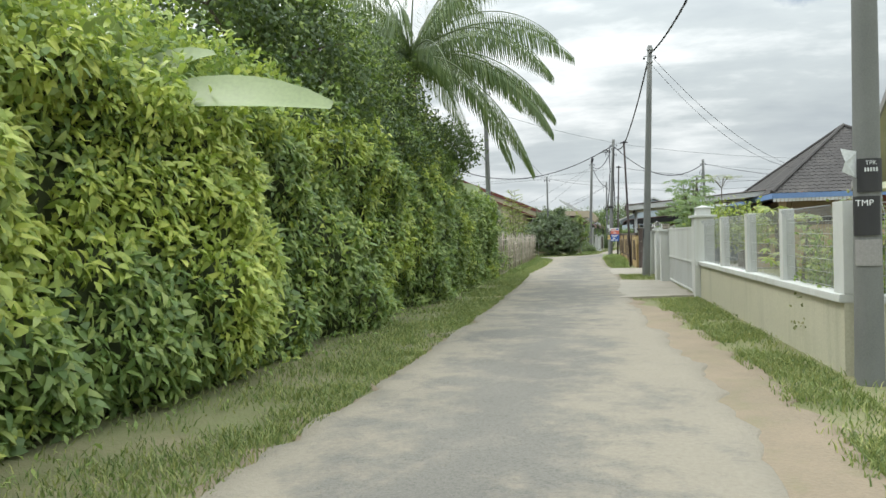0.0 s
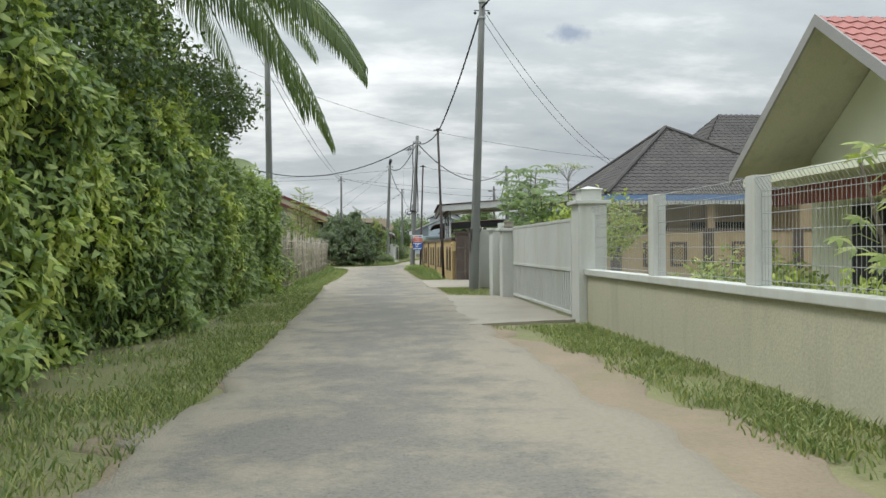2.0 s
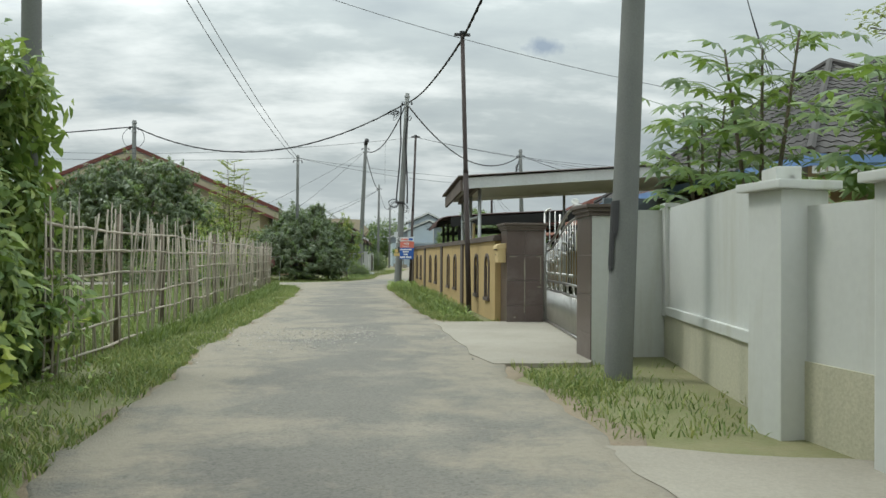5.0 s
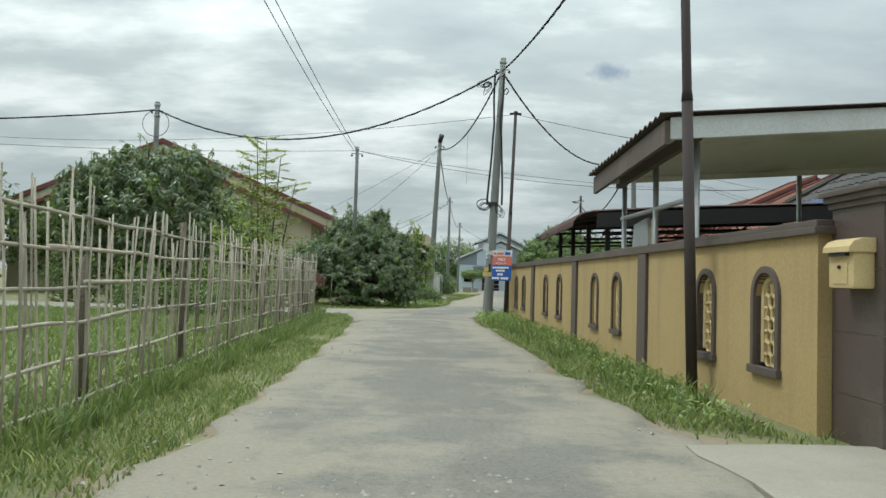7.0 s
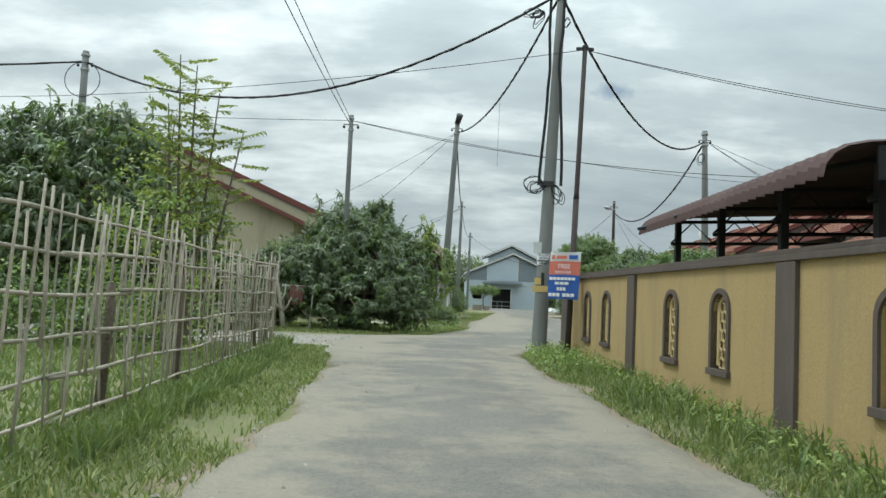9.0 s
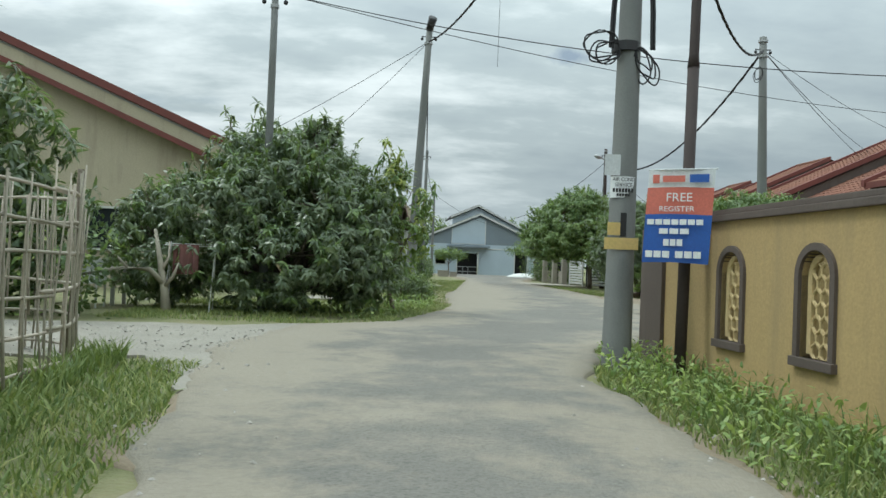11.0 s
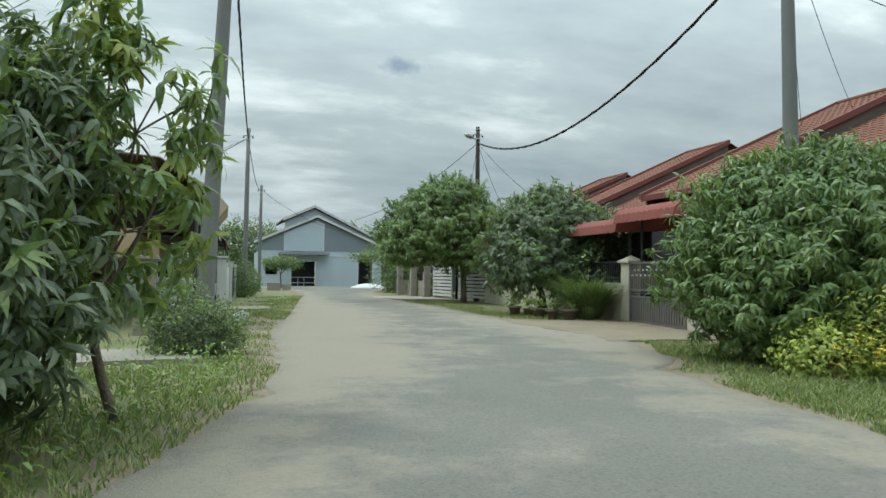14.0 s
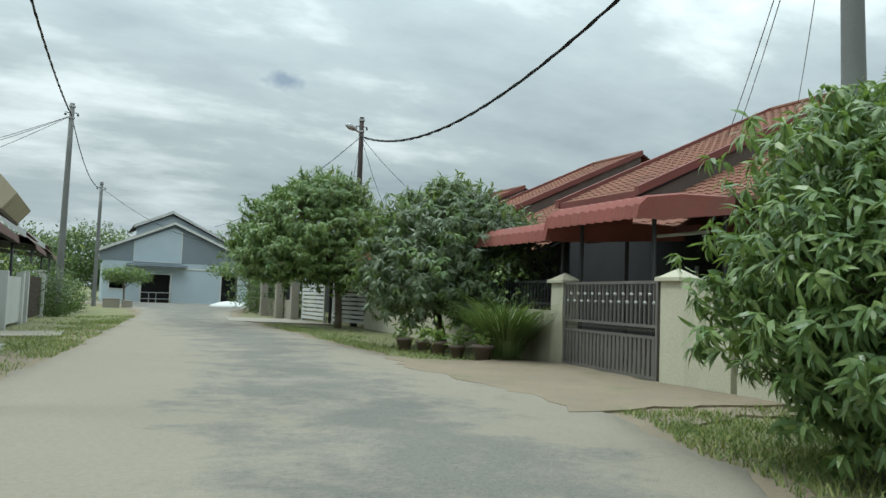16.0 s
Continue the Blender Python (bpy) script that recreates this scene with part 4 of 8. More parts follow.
top_n, top_a, top_t, top_s, top_c, top_d = (4.175, 4.33, 7.9), (2.98, 24.55, 8.1), (2.10, 33.15, 5.85), (1.52, 48.55, 7.6), (-0.35, 61.9, 7.45), (0.56, 83.8, 7.1)
top_e, top_f, top_h, top_g, top_l, top_u = (8.46, 59.4, 7.0), (1.82, 98.8, 6.4), (9.93, 79.5, 6.75), (-11.2, 54.2, 7.3), (-3.5, 54.2, 5.95), (1.86, 47.4, 6.0)
for p, q, sag, r, tw in ((top_n, top_a, 0.7, 0.022, True), (top_a, top_t, 0.25, 0.02, True), (top_t, top_s, 0.25, 0.02, True), (top_s, top_g, 1.6, 0.022, True),
                         (top_s, top_c, 0.75, 0.02, True), (top_s, top_e, 1.42, 0.022, True), (top_c, top_d, 0.5, 0.02, True), (top_d, top_f, 0.7, 0.018, False),
                         (top_e, top_h, 1.5, 0.026, True), (top_g, (-40, 48, 7.2), 1.2, 0.022, True), (top_n, (4.4, -14, 8), 0.4, 0.022, True),
                         ((-3.6, 25.2, 7.4), top_l, 0.35, 0.009, False), ((-3.6, 25.2, 7.1), (-3.5, 54.2, 5.8), 0.5, 0.009, False), (top_l, (-30, 50, 6.0), 0.5, 0.008, False),
                         (top_l, (11, 52, 4.6), 0.5, 0.009, False), (top_l, (14, 60, 5.6), 0.35, 0.008, False), (top_u, (14, 48, 5.0), 0.35, 0.007, False),
                         (top_u, (14, 46.6, 4.5), 0.3, 0.007, False), (top_u, (-22, 56, 6.6), 0.6, 0.007, False), (top_a, (9.4, 33.5, 4.6), 0.5, 0.008, False),
                         ((2.98, 24.55, 7.8), (9.9, 33.8, 4.4), 0.8, 0.007, False), (top_t, (14, 36, 4.9), 0.25, 0.006, False), (top_t, (-6, 33, 8.5), 0.2, 0.006, False),
                         (top_c, (-9, 66, 3.4), 0.2, 0.008, False), (top_c, (-7, 70, 3.3), 0.3, 0.008, False), (top_d, (-10, 86, 3.6), 0.4, 0.009, False),
                         (top_d, (-9, 90, 3.4), 0.4, 0.009, False), (top_d, (-8, 80, 3.2), 0.5, 0.009, False), (top_f, (10.5, 112, 4.6), 0.7, 0.012, False),
                         (top_h, (13, 84, 4.2), 0.25, 0.009, False), (top_h, (13, 78, 3.8), 0.3, 0.009, False), (top_h, (12, 88, 4.0), 0.25, 0.009, False),
                         (top_h, (7.5, 96, 4.5), 0.5, 0.014, False), (top_e, (18.6, 70.9, 6.2), 0.12, 0.010, False), (top_e, (19.0, 70.9, 6.4), 0.2, 0.009, False), (top_e, (21.0, 70.5, 6.9), 0.25, 0.008, False)):
    cable(p, q, sag, r, twist=tw)
cable((0.722, 54.25, 6.81), (0.722, 54.27, 4.8), 0, 0.004, "thin wire hanging from an overhead cable")


def coil(c, r, label="coiled black cable strapped to a pole", turns=4, lean=200, spread=40, squash=0.75):
    """Loose loops of cable that all hang from the point c and lean to one side."""
    e = thing("cable_coil", c, label, "cable coil", "cable coils")
    for k in range(turns):
        rr = r * random.uniform(0.6, 1.05)
        a0 = radians(lean + random.uniform(-spread, spread))
        ux, uz = math.cos(a0), math.sin(a0)
        dy = random.uniform(-0.08, 0.04)
        pts = []
        for i in range(23):
            a = 2 * math.pi * i / 22
            f_, s_ = rr * (1 - math.cos(a)), rr * squash * math.sin(a)
            pts.append((c[0] + ux * f_ - uz * s_, c[1] + dy * math.sin(a / 2), c[2] + uz * f_ + ux * s_ + 0.02 * math.sin(3 * a + k)))
        g = Geo()
        g.tube(pts, 0.009, 5, False)
        part("loop", g, RUBBER, e)


coil((1.19, 47.87, 3.38), 0.2, turns=5, lean=198, spread=22)
coil((1.40, 47.87, 3.36), 0.2, turns=4, lean=300, spread=18, squash=0.5)
coil((1.22, 48.9, 7.3), 0.22, turns=9, lean=215, spread=30, squash=0.35)
coil((1.62, 48.6, 6.9), 0.09, turns=2, lean=20)
coil((8.35, 59.3, 6.5), 0.24, turns=3, lean=250, spread=25, squash=0.6)
g = Geo()
g.tube([(-11.2 + 0.5 * math.cos(a), 54.1, 6.75 + 0.5 * math.sin(a)) for a in [2 * math.pi * i / 26 for i in range(27)]], 0.012, 5, False)
tagged(part("cable_coil", g, RUBBER), "loop of black cable round a pole", "cable coil", "cable coils")
g = Geo()
for off in (-0.13, 0.15):
    for w_ in (0.0, 0.03):
        g.tube([(1.3 + (off * (1.25 if i < 6 else 1.0)) + w_ + 0.011 * i + 0.05 * math.sin(i * 0.55 + off * 9) * (i < 8), 47.85 + 0.052 * i, 3.36 + i * 0.41) for i in range(11)], 0.016, 5, False)
part("riser_cable", g, RUBBER, pole_s, "black cables running down the pole")
g = Geo()
g.lathe((1.297, 47.985, 3.4), [(0.135, -0.05), (0.15, -0.05), (0.15, 0.05), (0.135, 0.05)], 14)
part("strap", g, BLACK_STEEL, pole_s)
for z0, z1, a0, a1 in ((1.42, 1.76, -1.7, -0.72), (1.08, 1.45, -1.9, -1.02)):
    g = Geo()
    n = 10
    cx = lambda z: 2.69 + 0.31 * z / 8.4
    vv = [(cx(z) + 0.142 * math.sin(a0 + (a1 - a0) * i / n), 24.55 - 0.142 * math.cos(a0 + (a1 - a0) * i / n), z + 0.05 * math.sin(i * 2.1) * (z == z0)) for z in (z0, z1) for i in range(n + 1)]
    g.add(vv, [(i, i + 1, n + 2 + i, n + 1 + i) for i in range(n)])
    part("marking_band", g, BLACK_STEEL, pole_a, "torn black marking band")
for z0, z1, a0, a1, mt, lab in ((1.93, 2.26, -0.95, 1.0, BLACK_STEEL, "dark marking sticker"), (1.50, 1.89, -1.35, 0.65, BLACK_STEEL, "dark marking sticker with pale letters"), (1.20, 1.46, -1.2, 0.8, SHEET_UNDER, "worn grey sticker")):
    g = Geo()
    n = 12
    vv = [(4.158 + rr * math.sin(a0 + (a1 - a0) * i / n), 4.33 - rr * math.cos(a0 + (a1 - a0) * i / n), z) for rr in (0.13, 0.1395) for z in (z0, z1) for i in range(n + 1)]
    w_ = n + 1
    ff = []
    for i in range(n):
        ff += [(2 * w_ + i, 2 * w_ + i + 1, 3 * w_ + i + 1, 3 * w_ + i), (3 * w_ + i, 3 * w_ + i + 1, w_ + i + 1, w_ + i)]
    g.add(vv, ff)
    part("marking_band", g, mt, pole_n, lab)
# street lamp head
g = Geo()
g.tube([(9.93, 79.5, 6.85), (9.7, 79.4, 6.92), (9.6, 79.3, 6.94)], 0.03, 6)
part("lamp_arm", g, GALV, pole_h)
g = Geo()
g.tube([(9.66, 79.3, 6.93), (9.55, 79.25, 6.95), (9.38, 79.15, 6.98), (9.22, 79.08, 7.0)], [0.05, 0.10, 0.12, 0.05], 10)
part("lamp_head", g, GALV, pole_h, "grey street lamp head", smooth=True)
g = Geo()
g.tube([(-0.34, 61.85, 7.82), (-0.26, 61.6, 8.06)], [0.1, 0.13], 10)
part("lamp_head", g, BLACK_STEEL, pole_c, smooth=True)

# ---------- bamboo fence ----------
FENCE = [(-2.75, 24.5), (-2.9, 27), (-2.92, 30), (-3.12, 34), (-3.35, 38.5), (-3.58, 43), (-3.72, 46.5), (-4.0, 47.3), (-4.7, 47.7), (-7.0, 48.0)]
fence = thing("bamboo_fence", (-3.1, 32, 0), "weathered split bamboo fence with uneven stick tops", "fence")


def on_fence(s):
    for p, q in zip(FENCE, FENCE[1:]):
        d = dist(p, q)
        if s <= d:
            return p[0] + (q[0] - p[0]) * s / d, p[1] + (q[1] - p[1]) * s / d
        s -= d
    return FENCE[-1]


TOTAL = sum(dist(p, q) for p, q in zip(FENCE, FENCE[1:]))
s = 0.05
while s < TOTAL:
    x, y = on_fence(s)
    h = 1.62 + random.uniform(-0.2, 0.22) - 0.004 * s
    lx, ly = random.uniform(-0.07, 0.07), random.uniform(-0.1, 0.1)
    r = random.uniform(0.007, 0.012)
    off = random.choice((-0.028, 0.028))
    g = Geo()
    z0 = -0.05 if random.random() < 0.75 else random.uniform(0.3, 0.7)
    g.tube([(x + off + lx * f + 0.012 * math.sin(f * 5 + s), y + ly * f, z0 + (h - z0) * f) for f in (0, 0.33, 0.66, 1.0)], [r, r, r * 0.95, r * 0.85], 6)
    part("stick", g, BAMBOO, fence, smooth=True)
    s += random.uniform(0.075, 0.165)
for k, z in enumerate((0.12, 0.40, 0.70, 0.98, 1.24, 1.48)):
    s = -random.uniform(0, 1.5)
    while s < TOTAL:
        e = min(s + random.uniform(3.2, 4.6), TOTAL)
        if k == 0 and random.random() < 0.25:
            s = e
            continue
        n = max(3, int((e - s) / 0.4))
        dz = random.uniform(-0.04, 0.04)
        pts = []
        for i in range(n + 1):
            u = max(0.0, s + (e - s) * i / n)
            x, y = on_fence(u)
            pts.append((x, y, z + dz * i / n + 0.035 * fbm(u, k * 3.1, 0, 0.7)))
        g = Geo()
        g.tube(pts, [0.018 - 0.006 * i / n for i in range(n + 1)], 6)
        part("rail", g, BAMBOO, fence, smooth=True)
        s = e - 0.25 if e < TOTAL else TOTAL + 1
s = 0.4
while s < TOTAL:
    x, y = on_fence(s)
    g = Geo()
    lx = random.uniform(-0.05, 0.05)
    g.tube([(x - 0.07, y, -0.1), (x - 0.07 + lx, y, 0.8), (x - 0.07 + lx, y, 1.0 + random.uniform(0, 0.75))], [0.045, 0.04, 0.035], 8)
    part("fence_post", g, BARK, fence, "dark wooden stake", smooth=True)
    s += random.uniform(1.9, 2.6)


# ---------- hedge ----------
def hedge_top(y):
    return 3.25 + 1.0 * math.exp(-((y - 17) / 2.2) ** 2) + 0.45 * math.exp(-((y - 10) / 2.0) ** 2) + 0.35 * fbm(y, 2.0, 0, 0.45) - 0.018 * max(0, y - 5) + 0.25 * fbm(y, 9.0, 0, 1.6)


def hedge_front(y, z):
    lump = 0.50 * fbm(y, z, 4.0, 0.6) + 0.22 * fbm(y, z, 8.0, 1.7)
    lean = 0.45 * max(0.0, z / 3.2 - 0.35) ** 1.5 + 0.25 * max(0, 0.5 - z)
    return -2.70 + lump - lean - 0.25 * max(0.0, y - 23) / 3


hedge = thing("hedge", (-3.2, 11, 0), "tall overgrown green hedge covered with creepers", "hedge")
N = 76000
yy, ff_ = -7 + 31.9 * rng.uniform(0, 1, N) ** 1.25, rng.uniform(0, 1, N) ** 0.9
pos, nrm = np.empty((N, 3)), np.empty((N, 3))
for i in range(N):
    y = yy[i]
    h = hedge_top(y)
    z = ff_[i] * (h + 0.9)
    if z <= h:
        x = hedge_front(y, z) - abs(rng.normal()) * 0.07
        pos[i], nrm[i] = (x, y, z + 0.02), (1.0, 0.0, 0.55)
    else:
        x = hedge_front(y, h) - (z - h) * 2.2
        pos[i], nrm[i] = (x, y, h + 0.12 * rng.normal() + 0.12), (0.3, 0.0, 1.0)
cap = rng.uniform(0, 1, N) < 0.06
k = int(cap.sum())
pos[cap] = np.stack([rng.uniform(-5, -2.9, k), 24.9 + 0.2 * rng.normal(size=k), rng.uniform(0, 2.9, k)], 1)
nrm[cap] = (0.2, 1.0, 0.5)
# lime leaves, partly their own colour, partly lit foliage painted in towards the top
light_mask = np.array([fbm(p[1], p[2], 1.0, 0.5) + 0.06 * (p[2] - 1.2) - 0.02 * p[1] + 0.16 * rng.normal() for p in pos]) > -0.02
for mask, mat, nm, lab in ((~light_mask, LEAF_HEDGE, "foliage", "mid-green hedge leaves"), (light_mask, LEAF_LIME, "young_foliage", "light yellow-green leaves, also painting the lit parts of the hedge")):
    p_, n_ = pos[mask], nrm[mask]
    m_ = len(p_)
    d = unit(m_) * 0.85 + n_ * 0.5 + np.array([0, 0, -0.75])
    v, f = leaves(p_, d, n_ + unit(m_) * 0.45, rng.uniform(0.09, 0.21, m_), rng.uniform(0.04, 0.085, m_), 0.32)
    raw(nm, v, f, mat, hedge, lab, kind="stuff")
# dark solid core behind the leaves, painted as the hedge's inner shade
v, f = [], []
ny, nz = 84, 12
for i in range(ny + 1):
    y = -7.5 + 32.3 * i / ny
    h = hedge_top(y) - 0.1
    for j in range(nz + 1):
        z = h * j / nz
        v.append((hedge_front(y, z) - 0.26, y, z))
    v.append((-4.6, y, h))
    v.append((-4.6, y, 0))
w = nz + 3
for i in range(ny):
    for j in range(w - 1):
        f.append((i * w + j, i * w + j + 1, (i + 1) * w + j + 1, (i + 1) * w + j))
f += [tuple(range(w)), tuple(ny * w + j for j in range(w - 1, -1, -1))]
raw("twig_mass", v, f, CORE, hedge, "dark solid core, the hedge's inner shade put into its colour")


# ---------- trees ----------
def limb(g, p, q, r0, r1, bend=0.15, n=5):
    p, q = Vector(p), Vector(q)
    d = (q - p).length
    o = Vector((random.uniform(-1, 1), random.uniform(-1, 1), random.uniform(0, 1))) * bend * d
    g.tube([p + (q - p) * (i / n) + o * (4 * (i / n) * (1 - i / n)) * 0.5 for i in range(n + 1)], [r0 + (r1 - r0) * i / n for i in range(n + 1)], 7)


def crown_tree(name, base, blobs, label, mat, mat2, mode="mango", count=900, size=0.2, trunk=0.1, stems=1, light=0.25, inner=0.5, category="tree", gap=0.36, shoots=0):
    """blobs: (x, y, z, rx, ry, rz). Leaves gather near the blobs' skins, with gaps."""
    e = thing(name, base, label, category)
    g = Geo()
    for k in range(stems):
        b = Vector(base) + Vector((random.uniform(-0.15, 0.15), random.uniform(-0.15, 0.15), -0.1)) * (stems > 1)
        zmin = min(bl[2] for bl in blobs)
        fork = Vector(base) + Vector((random.uniform(-0.2, 0.2), random.uniform(-0.2, 0.2), max(0.3, zmin * 0.6)))
        limb(g, b, fork, trunk, trunk * 0.8, 0.08)
        for bl in blobs:
            if stems > 1 and random.random() < 0.45:
                continue
            c = Vector(bl[:3])
            limb(g, fork, c, trunk * 0.6, trunk * 0.18, 0.12)
            for _ in range(4):
                u = Vector(unit(1)[0])
                tip = c + Vector((u.x * bl[3], u.y * bl[4], abs(u.z) * bl[5])) * 0.8
                limb(g, c, tip, trunk * 0.18, 0.008, 0.12, 3)
    part("trunk", g, BARK, e, smooth=True)
    vol = sum(b[3] * b[4] + b[3] * b[5] + b[4] * b[5] for b in blobs)
    cs, outs = [], []
    for bl in blobs:
        n = int(count * (bl[3] * bl[4] + bl[3] * bl[5] + bl[4] * bl[5]) / vol)
        u = unit(n)
        rad = np.where(rng.uniform(0, 1, n) < inner, rng.uniform(0.55, 0.95, n), rng.uniform(0.88, 1.12, n))
        rad *= 1 + 0.34 * np.array([fbm(*(q * 2.3), 1.0) for q in u]) + 0.16 * np.array([fbm(*(q * 6.0), 2.0) for q in u])
        c = np.array(bl[:3]) + u * np.array(bl[3:6]) * rad[:, None]
        keep = np.ones(n, bool)
        for o in blobs:
            if o is not bl:
                keep &= (((c - np.array(o[:3])) / (np.array(o[3:6]) * 0.72)) ** 2).sum(1) > 1
        keep &= c[:, 2] > 0.05
        keep &= np.array([fbm(*(q * 1.7), 1.0) for q in c]) > -gap
        cs.append(c[keep])
        outs.append(u[keep])
    c, o = np.concatenate(cs), np.concatenate(outs)
    if shoots:
        # upright leafy shoots that break the outline
        high = c[o[:, 2] > 0.15]
        twig = Geo()
        cs, outs = [c], [o]
        for q in high[rng.integers(0, len(high), shoots)]:
            d = np.array([rng.normal() * 0.45, rng.normal() * 0.45, 1.0])
            ln = rng.uniform(0.2, 0.62)
            tip = q + d * ln
            twig.tube([q - d * 0.1, tip], [0.008, 0.004], 4)
            k = rng.integers(2, 5)
            cs.append(q + d * ln * np.linspace(0.35, 1.0, k)[:, None])
            outs.append(np.repeat((d / np.linalg.norm(d))[None], k, 0))
        part("shoot", twig, BARK, e, kind="stuff")
        c, o = np.concatenate(cs), np.concatenate(outs)
    # up-facing leaves take mat2 more often: lit crown tops put into the colour
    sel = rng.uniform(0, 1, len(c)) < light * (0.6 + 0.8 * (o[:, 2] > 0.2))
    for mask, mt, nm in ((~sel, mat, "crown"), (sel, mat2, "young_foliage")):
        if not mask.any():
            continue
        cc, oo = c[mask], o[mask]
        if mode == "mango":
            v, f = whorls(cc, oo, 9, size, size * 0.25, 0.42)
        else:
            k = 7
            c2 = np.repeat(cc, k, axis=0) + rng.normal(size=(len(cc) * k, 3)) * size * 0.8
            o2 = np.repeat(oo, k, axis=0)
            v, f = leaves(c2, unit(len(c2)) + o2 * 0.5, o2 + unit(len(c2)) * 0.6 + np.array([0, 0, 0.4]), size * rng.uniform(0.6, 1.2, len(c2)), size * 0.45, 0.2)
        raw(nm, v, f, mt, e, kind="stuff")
    return e


# tall creeper-covered trees behind the hedge
crown_tree("creeper_covered_tree", (-4.8, 9.5, 0), [(-4.3, 8.5, 3.6, 1.2, 1.7, 1.2), (-4.4, 9.8, 5.2, 1.3, 1.7, 1.7), (-4.7, 11.5, 4.6, 1.3, 1.5, 1.6), (-5.2, 8.0, 5.8, 1.3, 1.6, 1.6), (-5.2, 10.5, 7.0, 1.3, 1.6, 1.2)],
           "tall dark tree smothered in creepers behind a hedge", LEAF_DARK, LEAF_HEDGE, "leaf", 5200, 0.14, 0.16, light=0.3)
crown_tree("creeper_covered_tree", (-4.5, 15, 0), [(-3.9, 13.6, 3.6, 1.0, 1.5, 1.3), (-4.0, 15.3, 4.1, 1.1, 1.5, 1.5), (-4.3, 16.8, 3.5, 1.0, 1.4, 1.2), (-4.6, 14.5, 5.4, 1.2, 1.5, 1.3)],
           "tall dark tree smothered in creepers behind a hedge", LEAF_DARK, LEAF_HEDGE, "leaf", 4200, 0.13, 0.14, light=0.35)
crown_tree("dark_tree", (-4.4, 20.5, 0), [(-3.7, 19.6, 4.4, 1.1, 1.2, 0.8), (-4.4, 20.8, 4.7, 1.2, 1.2, 0.8)], "dark small-leaved tree above a hedge", LEAF_DARK, LEAF_DARK, "leaf", 1500, 0.12, 0.1, light=0.1)
crown_tree("hedge_tree", (-4.6, 2.5, 0), [(-4.2, 1.5, 3.5, 1.2, 1.8, 1.0), (-4.4, 4.0, 3.7, 1.2, 1.8, 1.1), (-4.3, 6.2, 3.6, 1.1, 1.5, 1.0), (-4.5, -1.8, 3.6, 1.2, 1.8, 1.1)],
           "leafy tree growing out of the hedge", LEAF_HEDGE, LEAF_LIME, "leaf", 4200, 0.14, 0.1, light=0.45)

# mango bushes and trees
crown_tree("mango_bush", (-2.9, 54.6, 0), [(-3.0, 54.7, 2.0, 1.35, 1.4, 1.2), (-1.85, 54.2, 1.3, 0.8, 1.2, 1.0), (-4.3, 54.5, 1.7, 1.2, 1.3, 1.15), (-3.1, 53.5, 1.0, 1.6, 0.9, 0.85), (-1.6, 54.9, 2.0, 0.5, 0.7, 0.6), (-3.7, 55.0, 2.95, 0.75, 0.8, 0.6), (-2.3, 54.9, 2.6, 0.55, 0.7, 0.55), (-5.3, 54.1, 1.05, 0.9, 1.0, 0.85), (-2.7, 54.9, 3.35, 0.4, 0.4, 0.4), (-5.5, 54.4, 1.7, 0.7, 0.7, 0.6), (-2.4, 53.6, 1.9, 0.7, 0.6, 0.6), (-3.7, 53.6, 2.1, 0.7, 0.6, 0.6), (-1.6, 53.7, 0.7, 0.55, 0.6, 0.55)],
           "dense grey-green mango bush with long drooping leaves", LEAF_MANGO, LEAF_MANGO_LIGHT, "mango", 8800, 0.17, 0.09, stems=4, light=0.16, inner=0.5, gap=0.24, shoots=60)
crown_tree("young_mango_tree", (-1.05, 55.0, 0), [(-0.95, 54.9, 2.05, 0.5, 0.6, 0.6), (-1.0, 54.9, 1.35, 0.5, 0.6, 0.55), (-1.15, 55.0, 2.5, 0.38, 0.5, 0.4), (-0.75, 54.8, 1.7, 0.35, 0.4, 0.4)],
           "young mango tree with bright yellow-green leaves", LEAF_MANGO_LIGHT, LEAF_YELLOW, "mango", 430, 0.18, 0.04, light=0.35, gap=0.14, shoots=14)
crown_tree("mango_tree", (7.2, 57.4, 0), [(7.15, 57.4, 1.65, 1.55, 1.5, 1.1), (6.25, 57.3, 1.2, 0.95, 1.2, 0.95), (8.2, 57.5, 1.6, 1.4, 1.3, 1.1), (7.1, 57.1, 0.95, 1.5, 0.9, 0.75), (7.3, 57.6, 2.3, 1.1, 1.0, 0.6), (6.7, 57.0, 1.9, 0.7, 0.6, 0.5), (7.8, 57.0, 2.0, 0.7, 0.6, 0.5)],
           "round mango tree with fresh drooping green leaves", LEAF_MANGO_LIGHT, LEAF_MANGO_LIGHT, "mango", 11000, 0.15, 0.1, stems=2, light=0.3, inner=0.45, gap=0.46, shoots=6)
crown_tree("mango_tree", (8.9, 78.0, 0), [(7.9, 78.0, 3.1, 2.2, 1.8, 1.4), (6.7, 77.8, 2.5, 1.3, 1.5, 1.0), (9.1, 78.2, 2.7, 1.4, 1.5, 1.3), (8.3, 78.0, 4.25, 1.3, 1.2, 0.8), (7.2, 77.2, 3.7, 0.9, 0.8, 0.7), (9.0, 77.3, 3.5, 0.9, 0.8, 0.7)],
           "bushy mango tree on a bare trunk at the roadside", LEAF_MANGO_LIGHT, LEAF_MANGO_LIGHT, "mango", 6200, 0.22, 0.13, light=0.3, shoots=8, gap=0.4)
